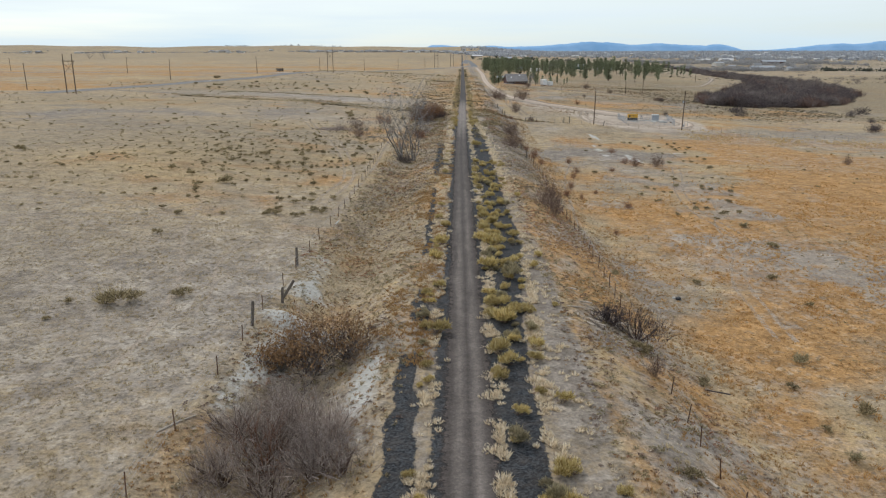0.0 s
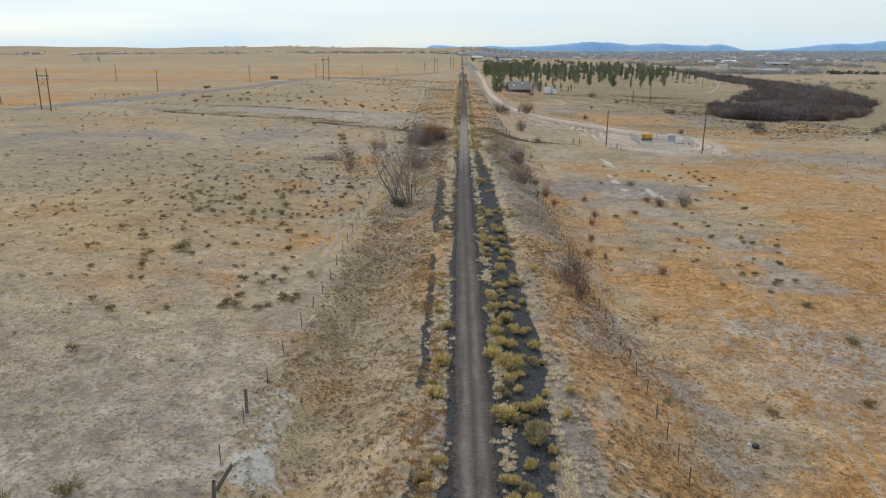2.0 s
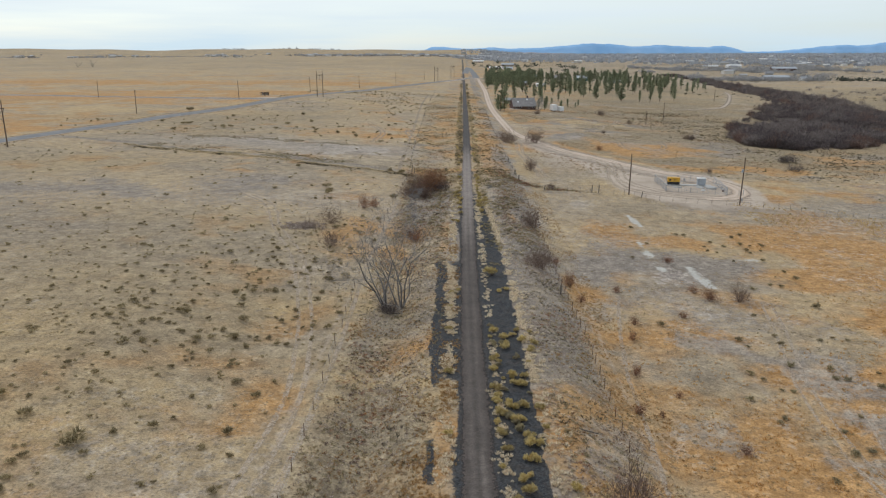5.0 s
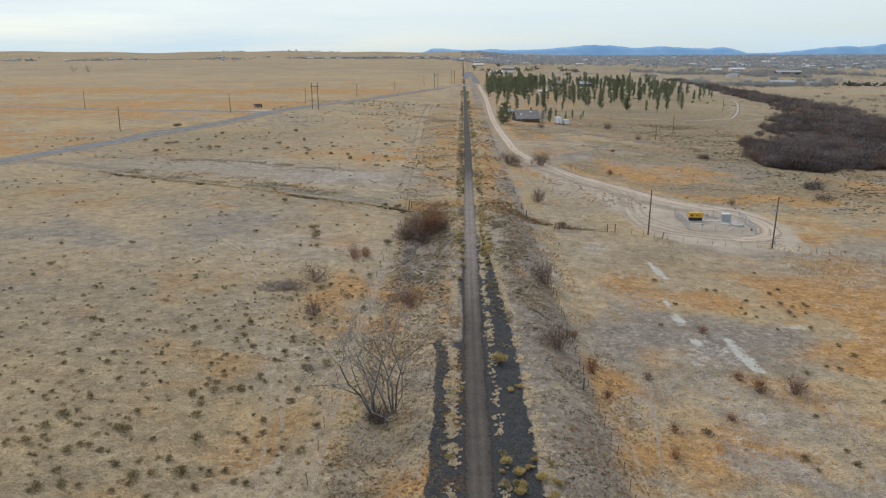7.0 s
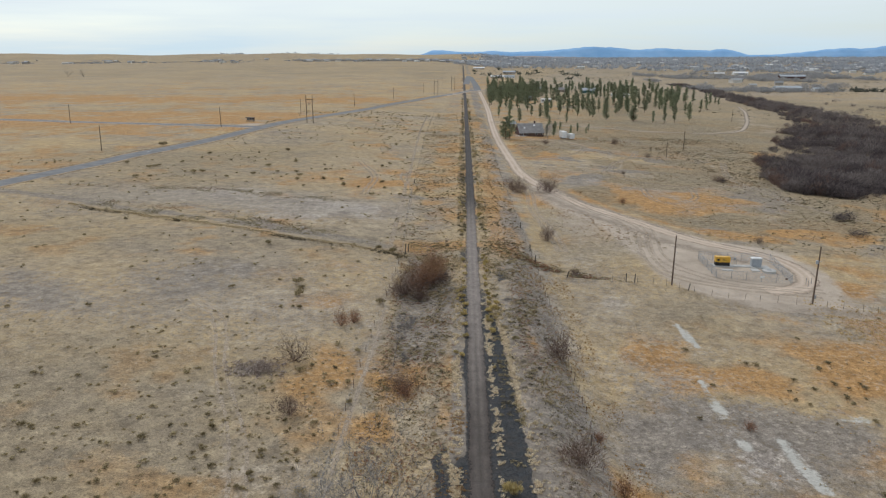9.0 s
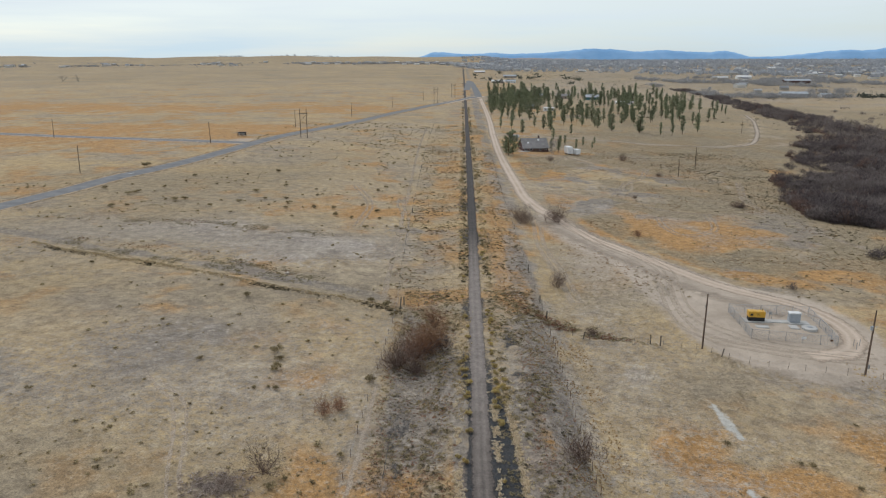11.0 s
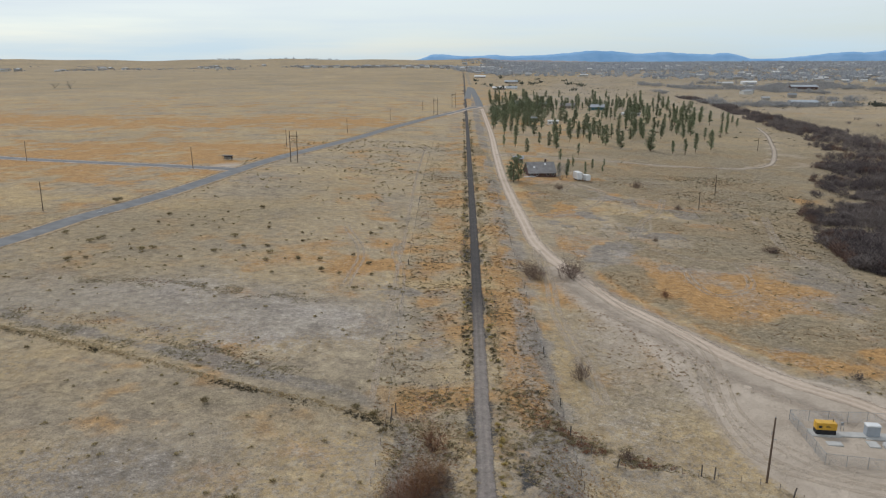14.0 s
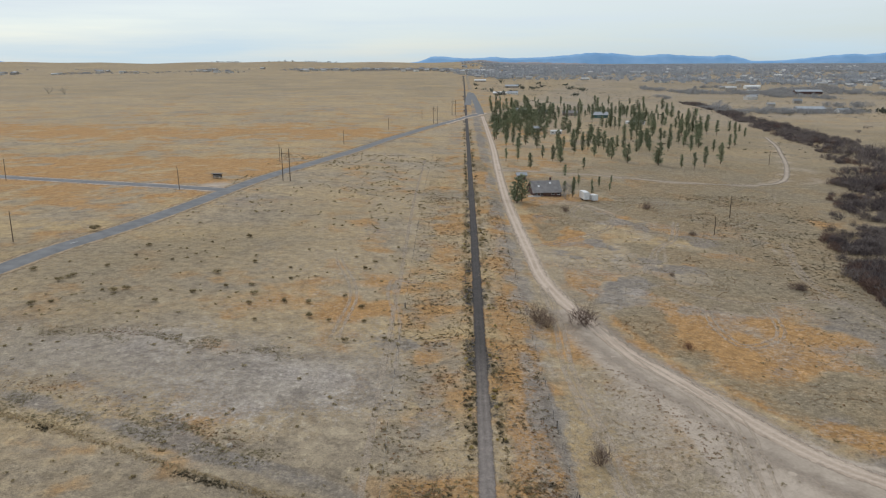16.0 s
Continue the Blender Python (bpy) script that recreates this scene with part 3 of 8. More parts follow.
    bare = bare + east * (0.4 * bump(33, 152, 9, 30, x, y) + 0.35 * bump(31, 78, 9, 22, x, y) + 0.45 * bump(100, 210, 40, 26, x, y) + 0.3 * bump(70, 360, 40, 25, x, y) + 0.3 * bump(27, 275, 12, 30, x, y) + 0.2 * bump(25, 215, 12, 14, x, y))
    bare = bare + 0.5 * smooth(7, 10, u) * smooth(18, 14, u) * smooth(0.42, 0.62, m) + 0.35 * bump(9, 225, 4, 16, x, y) - 0.3 * beyond + 0.25 * smooth(700, 1200, y) + (n - 0.5) * -0.6
    sand = 0.85 * smooth(3.6, 1.5, near_line(x, y, DIRT_ROAD)) * smooth(220, 235, y) * smooth(98, 80, x) + 0.55 * smooth(3.4, 1.4, near_line(x, y, DIRT_SPUR)) + 0.7 * smooth(3.2, 1.2, near_line(x, y, RANCH_TRACK)) + 0.5 * smooth(5.0, 1.5, near_line(x, y, [(187, 557), (201, 566), (218, 620)]))
    sand = sand + 0.85 * smooth(6.5, 3.0, near_line(x, y, [(36, 294), (42, 281), (48, 268), (50, 252), (48, 240), (56, 231)])) + 0.7 * smooth(38, 46, x + 0.2 * (y - 240)) * smooth(79, 73, x) * smooth(218, 224, y + 0.33 * (x - 45)) * smooth(262, 254, y) + 0.3 * bump(46, 262, 12, 14, x, y) + 0.25 * bump(29, 262, 8, 26, x, y)
    sand = sand + 0.8 * smooth(9.5, 3.5, near_line(x + 2.5, y + 2.5, DIRT_ROAD)) * smooth(338, 312, y) * smooth(216, 226, y + 0.33 * (x - 45)) * smooth(110, 95, x)
    sand = sand + 0.8 * smooth(1.18, 0.92, np.hypot((x - 58.5) / 18, (y - 241) / 21)) * smooth(216, 223, y + 0.18 * (x - 45))
    for path in CATTLE_PATHS:
        sand = sand + 0.45 * smooth(0.55, 0.12, near_line(x, y, path)) * smooth(0.15, 0.5, m)
    sand = sand + smooth(6, 4.2, near_line(x, y, ROAD)) * 0.5 * smooth(0.3, 0.6, m) + 0.5 * smooth(5, 3.2, near_line(x, y, LANE)) + 1.0 * bump(-117, 480, 7, 9, x, y)
    for path in RUTS[2:]:
        sand = sand + 0.55 * smooth(1.0, 0.25, near_line(x, y, path)) * smooth(0.2, 0.5, m)
    for path in RUTS[:2]:
        sand = sand * (1 - 0.5 * smooth(0.9, 0.3, near_line(x, y, path)))
    # ballast left from the railway: a broad strip east of the trail, broken ones west of it
    w = 1.1 * (vnoise(x, y, 2.2, 21, 3) - 0.5)
    inner = np.interp(y, [20, 40, 60, 150, 200], [1.4, 1.9, 2.6, 2.7, 2.3])
    outer = np.interp(y, [20, 36, 49, 72, 90, 130, 158, 177, 215], [3.9, 4.1, 4.7, 6.0, 5.8, 5.7, 5.4, 4.8, 3.2])
    ballast = smooth(inner - 0.5, inner, x + w) * smooth(outer + 0.3, outer - 0.2, x + w) * smooth(210, 196, y)
    left_a, left_b = np.interp(y, [20, 45, 60, 100, 160], [-3.8, -3.6, -3.3, -4.2, -5.0]), np.interp(y, [20, 45, 60, 100, 160], [-1.9, -2.4, -2.5, -3.3, -3.9])
    ballast = ballast + smooth(left_a - 0.2, left_a + 0.2, x + w) * smooth(left_b + 0.2, left_b - 0.2, x + w) * smooth(165, 152, y) * np.where(y < 42, 1, np.maximum(smooth(112, 122, y), smooth(0.4, 0.55, m)))
    ballast = ballast + 0.62 * bump(6.6, 216, 2.0, 16, x, y) * smooth(0.3, 0.55, m) + 0.45 * bump(-5.5, 215, 2.5, 16, x, y) * smooth(0.4, 0.6, m)
    ballast = ballast + (0.1 + 0.7 * smooth(215, 195, y)) * smooth(2.3, 1.5, np.abs(x - 0.45)) + 0.45 * smooth(3.4, 2.3, np.abs(u)) * smooth(0.4, 0.65, m) + 0.45 * bump(5.0, 330, 1.6, 120, x, y) * smooth(0.35, 0.6, m) + 0.45 * bump(-3.0, 330, 1.2, 120, x, y) * smooth(0.35, 0.6, m)
    ballast = ballast + 0.75 * smooth(-4.2, -3.6, x) * smooth(-0.6, -1.2, x) * smooth(108, 118, y) * smooth(164, 148, y) * smooth(0.3, 0.5, m)
    v = valley_floor(x, y)
    rust = rust + v * (1.0 * smooth(0.50, 0.60, vnoise(x, y, 26, 301, 4)) - 0.04)
    bare = bare + v * 0.3 * smooth(0.54, 0.64, vnoise(x, y, 13, 303, 4)) - 0.32 * bump(-34, 135, 24, 45, x, y) + 0.5 * smooth(15, 18, x) * smooth(64, 50, x) * smooth(150, 130, y) * smooth(40, 52, y) * smooth(0.56, 0.68, vnoise(x + 3.7, y + 0.35 * x, 9, 309, 4))
    sand = sand + 0.5 * bump(32, 284, 9, 20, x, y) * smooth(13, 17, x)
    return [np.clip(v, 0, 1) for v in (rust, bare, sand, ballast)]


def valley_floor(x, y):
    """The grazed flat east of the dirt road, up to the pines and the creek."""
    return smooth(26, 44, x + 0.12 * (y - 280)) * smooth(258, 285, y) * smooth(640, 560, y) * smooth(5, 10, near_line(x, y, DIRT_ROAD))


def gold_flats(x, y):
    """Stretches of deep gold grass on the valley floor."""
    ragged = 0.5 + smooth(0.32, 0.6, vnoise(x, y, 8, 345, 4))
    return np.clip((0.8 * bump(61, 312, 13, 20, x, y) + 0.6 * bump(84, 317, 9, 8, x, y) + 0.8 * bump(88, 277, 9, 2.8, x, y) + 0.5 * bump(122, 353, 6, 6, x, y) + 0.5 * bump(150, 460, 8, 22, x, y)) * ragged, 0, 1)


def soils(x, y):
    """Tints of the soil: dull mauve, pale pinkish and olive-tan stretches, with some ditch shadow and haze painted in.
    """
    u = x - TRAIL_X
    n = vnoise(x, y, 34, 71, 4) - 0.5
    m = vnoise(x, y, 9, 73, 3) - 0.5
    west, east = smooth(-13, -17, u), smooth(15, 20, u)
    bank_e = smooth(6.5, 8.5, u) * smooth(15, 13, u)
    bank_w = smooth(-3.5, -5.5, u) * smooth(-15, -13, u)
    mauve = 0.12 - 0.2 * smooth(-12, -16, x) * smooth(105, 80, y) + west * (0.25 * bump(-46, 224, 20, 9, x, y) + 0.3 * bump(-106, 310, 8, 5, x, y) + 0.5 * smooth(2.2, 0.8, near_line(x, y, [(-80, 283), (-62, 272), (-42.3, 255.9), (-29.2, 252)])) + 0.25 * bump(-46, 213, 9, 8, x, y) + 0.2 * bump(-72, 205, 22, 10, x, y) + 0.35 * bump(-84, 291, 16, 5, x, y) + 0.3 * bump(-110, 180, 40, 40, x, y))
    mauve = mauve + east * (0.3 * bump(35, 169, 12, 8, x, y) + 0.35 * bump(48, 172, 12, 9, x, y) + 0.25 * bump(24, 190, 12, 35, x, y) + 0.3 * bump(54, 215, 14, 8, x, y) + 0.35 * bump(104, 395, 12, 28, x, y) + 0.5 * bump(97, 328, 4, 6, x, y) + 0.45 * bump(67, 275.6, 5, 2.5, x, y) + 0.4 * bump(98, 314, 5, 4, x, y) + 0.4 * bump(92, 310, 6, 5, x, y) + 0.35 * bump(78, 385, 16, 22, x, y) + 0.3 * bump(125, 400, 14, 30, x, y) + 0.4 * bump(95, 205, 45, 30, x, y) + 0.25 * bump(34, 150, 14, 30, x, y) + 0.3 * bump(110, 300, 40, 30, x, y) + 0.3 * bump(60, 130, 10, 20, x, y) + 0.25 * bump(100, 440, 40, 50, x, y) + 0.15 * bump(105, 360, 55, 60, x, y) + 0.25 * bump(150, 560, 40, 60, x, y))
    # dark soil along the east ditch, the ditch's shadow painted in
    mauve = mauve + 0.5 * smooth(2.2, 0.6, near_line(x, y, [(14.8, 235.5), (18, 231), (22, 228.5), (32, 226.5)]))
    mauve = mauve + 0.6 * smooth(3.0, 1.0, near_line(x, y, DARK_LANE)) + 0.55 * smooth(3.2, 1.0, near_line(x, y + 0 * x - 6, DITCH_BANK)) * smooth(-14, -20, x)
    for path in RUTS[:2]:
        mauve = mauve + 0.55 * smooth(0.9, 0.3, near_line(x, y, path))
    mauve = mauve + bank_e * (0.1 + 0.06 * smooth(40, 60, y) + 0.4 * smooth(60, 130, y) + 0.2 * smooth(190, 215, y) - 0.3 * smooth(260, 300, y)) + 0.45 * bump(8, 231, 4, 8, x, y) + 0.4 * bump(11, 280, 2, 14, x, y) + bank_w * (0.15 + 0.32 * smooth(88, 112, y) * smooth(165, 140, y)) + 0.35 * bump(-12, 210, 5, 14, x, y) + 0.3 * smooth(0.5, 0.62, m + 0.5) * bump(-14, 330, 4, 120, x, y)
    pink = 0.05 + west * (0.55 * bump(-40, 284, 26, 15, x, y) + 0.5 * bump(-95, 300, 40, 11, x, y) + 0.3 * bump(-75, 270, 40, 6, x, y) + 0.25 * bump(-30, 58, 16, 18, x, y)) + 0.3 * bump(-22, 135, 9, 60, x, y) + 0.15 * bump(27, 215, 9, 16, x, y) + 0.35 * bump(26, 258, 9, 18, x, y) + 0.2 * bump(30, 285, 6, 14, x, y) + 0.3 * bump(-52, 226, 20, 8, x, y) + 0.35 * bump(33, 160, 6, 26, x, y) + 0.35 * bump(20, 130, 3, 40, x, y)
    olive = 0.15 + west * (0.1 * bump(-28, 160, 12, 45, x, y) + 0.2 * bump(-40, 244, 30, 6, x, y) + 0.15 * bump(-80, 150, 40, 30, x, y) + 0.2 * bump(-70, 245, 60, 14, x, y) + 0.45 * bump(-95, 370, 50, 50, x, y) + 0.4 * bump(-90, 110, 30, 45, x, y) + 0.3 * bump(-60, 430, 40, 60, x, y)) + 0.35 * bump(40, 210, 16, 12, x, y) + 0.3 * bump(32, 268, 12, 26, x, y) + 0.3 * bump(80, 560, 60, 60, x, y) + 0.25 * smooth(1000, 1500, y)
    olive = olive + 0.5 * bank_w * smooth(50, 62, y) * smooth(120, 100, y)
    mauve = mauve + 0.42 * (smooth(2.6, 3.6, np.abs(u)) * smooth(14.5, 12, np.abs(u))) * smooth(172, 190, y) * smooth(242, 232, y) + 0.5 * bump(-11, 213, 5, 6, x, y)
    tufted = smooth(3.2, 4.4, u) * smooth(9.0, 6.5, u) * smooth(215, 195, y) + smooth(-1.2, -1.8, u) * smooth(-4.2, -3.2, u) * smooth(215, 195, y)
    mauve = mauve + (0.35 + 0.35 * smooth(70, 130, y)) * tufted + 1.1 * bump(-31, 177.6, 4.2, 2.2, x, y)
    clay = 1.0 * bump(-11.4, 48.6, 3.0, 1.5, x, y) + 0.7 * bump(-12.6, 55.8, 1.5, 3.0, x, y) + 1.0 * bump(-5.6, 39, 1.0, 6, x, y) + 0.9 * bump(-12.2, 43.5, 1.0, 3.5, x, y) + 0.6 * bump(-13.0, 37, 0.8, 8, x, y)
    for path in ([(36.2, 208.5), (36.7, 203.5), (37.4, 198)], [(33.8, 185), (33.6, 179), (33.4, 173), (33.5, 166)], [(38.5, 168), (38.3, 162.7), (38.9, 157)]):
        clay = clay + 0.95 * smooth(1.25, 0.3, near_line(x, y, path)) * (0.35 + 0.65 * smooth(-0.12, 0.05, m))
    clay = clay + 0.75 * smooth(1.2, 0.2, near_line(x, y, [(39.5, 206.4), (43, 205.6), (46, 206.6)])) * smooth(-0.02, 0.1, m) + 0.55 * bump(52, 174.5, 3.5, 1.3, x, y) + 0.5 * bump(46, 161, 1.2, 2.5, x, y) + 0.55 * bump(-13.0, 63, 1.6, 4.5, x, y)
    v = valley_floor(x, y)
    olive = olive + 0.35 * bump(28, 275, 10, 26, x, y)
    olive = olive + v * (1.1 * smooth(0.44, 0.58, vnoise(x, y, 22, 311, 4)) - 0.1)
    gold = gold_flats(x, y)
    mauve = mauve - 0.3 * bump(-32, 138, 22, 42, x, y) - 0.22 * bump(-35, 345, 42, 60, x, y)
    olive = olive + 0.3 * bump(-46, 128, 26, 42, x, y) - 0.2 * bump(-35, 345, 42, 60, x, y)
    olive = olive + (0.3 * v * smooth(50, 75, x) + 0.45 * smooth(85, 125, x) * smooth(300, 350, y) * smooth(1050, 850, y)) - 1.2 * gold
    mauve = mauve - 0.9 * gold
    mauve = mauve + v * (0.85 * smooth(0.52, 0.62, vnoise(x, y, 15, 313, 4)) - 0.3)
    pink = pink - 0.6 * gold + v * 0.2 * smooth(0.56, 0.66, vnoise(x, y, 11, 315, 4))
    # last term: grey town ground, with some distance haze painted in
    mauve = mauve + 0.3 * bump(115, 425, 65, 80, x, y) + 0.25 * bump(85, 345, 30, 40, x, y) + 0.12 * smooth(1350, 1900, y) * smooth(0, 200, x)
    return [np.clip(v, 0, 1) for v in (mauve + n * 1.2 + m * 0.7, pink - n * 0.6 + m * 0.6, olive + vnoise(x, y, 60, 75, 3) * 0.8 - 0.4, clay)]


def spread(stops):
    """Grid lines from stretches of (start, end, step)."""
    out = []
    for a, b, s in stops:
        out.extend(np.linspace(a, b, max(2, int(round((b - a) / s)) + 1))[:-1])
    return np.array(out + [stops[-1][1]])


def build_ground():
    gx = spread([(-4900, -1500, 170), (-1500, -500, 50), (-500, -170, 11), (-170, -45, 2.2), (-45, -16, 0.8), (-16, -7, 0.45), (-7, 8, 0.25), (8, 22, 0.45), (22, 70, 0.9), (70, 170, 2.4), (170, 500, 11), (500, 1500, 50), (1500, 4900, 170)])
    gy = spread([(-600, -20, 40), (-20, 20, 4), (20, 180, 0.6), (180, 300, 0.9), (300, 520, 1.8), (520, 1000, 6), (1000, 2400, 25), (2400, 3700, 40), (3700, 5040, 130)])
    X, Y = np.meshgrid(gx, gy)
    x, y = X.ravel(), Y.ravel()
    z = height(x, y) + rough_ground(x, y)
    nx, ny = len(gx), len(gy)
    i = (np.arange(ny - 1)[:, None] * nx + np.arange(nx - 1)[None, :]).ravel()
    me = mesh_of("ground", np.stack([x, y, z], 1), np.stack([i, i + 1, i + nx + 1, i + nx], 1), MAT_GROUND)
    me.polygons.foreach_set("use_smooth", np.ones(len(i), bool))
    att = me.attributes.new("cover", "FLOAT_COLOR", "POINT")
    att.data.foreach_set("color", np.stack(cover(x, y), 1).astype(np.float32).ravel())
    att = me.attributes.new("soil", "FLOAT_COLOR", "POINT")
    att.data.foreach_set("color", np.stack(soils(x, y), 1).astype(np.float32).ravel())
    return tagged(new("ground", me), "dry winter prairie of tan and rust grass with bare soil", "ground", kind="structure")


def rough_ground(x, y):
    """Hummocks of a hand's height off the worn ways, and the earth bank of the old ditch across the west field."""
    u = x - TRAIL_X
    off = smooth(2.2, 3.6, np.abs(u)) * smooth(2.5, 5, near_line(x, y, DIRT_ROAD)) * smooth(5, 8, near_line(x, y, ROAD)) * smooth(5, 8, near_line(x, y, LANE))
    near = smooth(420, 260, y) * smooth(150, 60, np.abs(u))
    h = off * near * (0.16 * (vnoise(x, y, 2.2, 5, 2) - 0.5) + 0.28 * (vnoise(x, y, 7, 8, 2) - 0.5))
    d = near_line(x, y, DITCH_BANK)
    h = h + 0.4 * np.exp(-((d / 0.9) ** 2)) * (0.4 + 0.9 * vnoise(x, y, 4, 9, 2)) * smooth(-150, -105, x)
    e = near_line(x, y, [(14.2, 237.9), (17.4, 232.9), (21, 230.2), (28, 229), (41, 226.5), (50, 220.5), (62, 218.5), (90, 213)])
    h = h + 0.4 * np.exp(-((e / 0.8) ** 2)) - 0.5 * np.exp(-(((e - 2.4) / 1.1) ** 2)) * (y < 231 - 0.2 * x)
    return h + 0.9 * bump(-12.3, 48.4, 2.0, 1.5, x, y) + 0.5 * bump(-12.8, 56.5, 1.5, 3.0, x, y)


def land(x, y):
    return float(height(x, y) + rough_ground(np.array(float(x)), np.array(float(y))))


def strip(name, pts, width, material, label, lift, step, cols, ragged=0.0, smooth_line=True):
    """A ribbon of ground laid along a course, with uneven edges; its UV runs across it."""
    line = ease_line(pts, step) if smooth_line else np.array(pts, float)
    d = np.gradient(line, axis=0)
    d /= np.linalg.norm(d, axis=1)[:, None]
    side = np.stack([d[:, 1], -d[:, 0]], 1)
    n = len(line)
    s = np.linspace(-0.5, 0.5, cols)
    k = np.arange(n) * step
    edge_a = 1 + ragged * (vnoise(k, k * 0 + 7, 2.6, 31, 3) - 0.5) * 2
    edge_b = 1 + ragged * (vnoise(k, k * 0 + 90, 2.6, 37, 3) - 0.5) * 2
    grow = np.where(s[None, :] < 0, edge_a[:, None], edge_b[:, None])
    off = s[None, :] * width * grow
    x = line[:, None, 0] + side[:, None, 0] * off
    y = line[:, None, 1] + side[:, None, 1] * off
    z = height(x, y) + rough_ground(x, y) + lift * (1 - np.abs(2 * s[None, :]) ** 4 * 0.75)
    i = (np.arange(n - 1)[:, None] * cols + np.arange(cols - 1)[None, :]).ravel()
    faces = np.stack([i, i + cols, i + cols + 1, i + 1], 1)
    me = mesh_of(name, np.stack([x.ravel(), y.ravel(), z.ravel()], 1), faces, material)
    uv = me.uv_layers.new(name="UVMap")
    across = np.tile(s + 0.5, n)[faces.ravel()]
    along = np.repeat(k, cols)[faces.ravel()]
    uv.data.foreach_set("uv", np.stack([across, along], 1).astype(np.float32).ravel())
    me.polygons.foreach_set("use_smooth", np.ones(len(i), bool))
    return tagged(new(name, me), label, name.split("_")[-1], kind="structure")


build_ground()
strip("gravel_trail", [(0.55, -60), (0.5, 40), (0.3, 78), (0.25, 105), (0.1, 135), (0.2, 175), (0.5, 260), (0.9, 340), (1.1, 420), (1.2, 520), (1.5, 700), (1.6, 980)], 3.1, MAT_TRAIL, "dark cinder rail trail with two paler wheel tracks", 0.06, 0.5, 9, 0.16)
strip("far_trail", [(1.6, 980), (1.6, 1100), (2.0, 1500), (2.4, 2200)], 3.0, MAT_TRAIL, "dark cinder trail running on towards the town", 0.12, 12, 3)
strip("road_shoulder", ROAD, 13.5, MAT_SHOULDER, "brown gravel shoulders along the asphalt road", 0.05, 3.0, 5, 0.12)
strip("lane_shoulder", LANE, 13.0, MAT_DIRT, "pale gravel shoulders along the side road", 0.045, 3.0, 5, 0.15)
strip("crossing_apron", [(-22, 852), (0, 925), (14, 972), (22, 1005)], 17.0, MAT_DIRT, "pale worn apron where the road meets the trail", 0.07, 4.0, 5, 0.1)
strip("paved_road", ROAD, 8.0, MAT_ASPHALT, "grey two-lane asphalt road crossing the prairie", 0.14, 3.0, 5)
strip("side_road", LANE, 7.2, MAT_ASPHALT, "grey paved side road joining the main road", 0.12, 3.0, 5)
strip("far_road", FAR_ROAD, 9.0, MAT_ASPHALT, "pale paved road beyond the crossing", 0.3, 20, 3)
strip("yard_dirt", [(24, 334), (32, 308), (38.5, 292), (45.5, 278), (53, 263), (60, 256), (67, 249)], 15.0, MAT_YARD, "broad worn dirt round the fenced yard", 0.035, 2.0, 9, 0.2)
strip("dirt_road", DIRT_ROAD, 5.6, MAT_DIRT, "pale graded dirt road curving beside the trail", 0.06, 2.0, 7, 0.16)


def worn(path, width=0.55, offs=(0.0,), label="pale wheel track worn through dry grass", name="wheel_track"):
    """Thin worn lines along a path: one for a cattle path, two for a pair of wheels."""
    line = ease_line(path, 3.0)
    d = np.gradient(line, axis=0)
    d /= np.linalg.norm(d, axis=1)[:, None]
    for o in offs:
        at_ = line + np.stack([d[:, 1], -d[:, 0]], 1) * o
        strip(name, [tuple(p) for p in at_], width * (1.0 if line[:, 1].mean() < 240 else 1.7), MAT_TRACK, label, 0.05 + 0.0002 * float(line[:, 1].mean()), 0.8, 3, 0.5)


WHEELS = (-0.85, 0.85)
CATTLE = "narrow pale cattle path trodden through grazed grass"
worn([(-51.8, 207.5), (-47.8, 202.2), (-43.7, 197.6), (-40, 188.8), (-37.1, 179.4), (-34.5, 172.6), (-31.3, 165.6), (-28, 156.8), (-25.3, 147.1), (-23.3, 138.9), (-21.6, 131.7), (-19.8, 121.6), (-18, 109), (-18.2, 97), (-18.6, 88)], 0.5)
worn([(-47.8, 203.9), (-42.1, 197.9), (-38.4, 189), (-35.7, 179.5), (-32.4, 171.5), (-28.7, 163.7), (-26.1, 157.1), (-23.6, 147.3), (-21.6, 139.1), (-19.8, 131), (-18.2, 121.7), (-16.5, 109), (-16.6, 97), (-17, 88)], 0.5)
worn([(-15.4, 206), (-15.3, 190), (-15.9, 165), (-15.9, 149.1), (-15.3, 128), (-14.9, 112.6), (-14.9, 101.2), (-15, 92), (-15.2, 81.5)], 0.6, label=CATTLE)
worn([(-30, 80), (-27.8, 70.2), (-24.2, 59.7), (-22.2, 52.9), (-21.3, 48.2), (-20.7, 44.2), (-20.5, 40.4), (-21.5, 35), (-24, 26)], 0.45, label=CATTLE)
worn([(-15.5, 75), (-18.1, 72), (-20.6, 68.3), (-21.4, 62.6), (-20.2, 56), (-18.6, 50)], 0.35, label=CATTLE)
worn([(-16.4, 74), (-17.2, 70.5), (-17.9, 64.4), (-18.3, 60), (-19.4, 57.1), (-21.6, 51)], 0.35, label=CATTLE)
worn([(44.5, 150), (42, 139.5), (38.5, 127), (36.4, 118), (35, 106), (35.2, 97.5), (35.5, 89), (31, 78), (28.3, 70.1), (27.1, 61.9), (26.5, 54.8)], 0.4, (-0.7, 0.7))
worn([(23, 152), (20.5, 139.7), (18, 123.2), (17.1, 112.3), (16.5, 105.2), (15.4, 94), (15.2, 84), (15.2, 70), (15, 58)], 0.5, label=CATTLE)
worn([(40.5, 116), (37.5, 104), (34.8, 97), (33, 84), (32.5, 72)], 0.3, label=CATTLE)
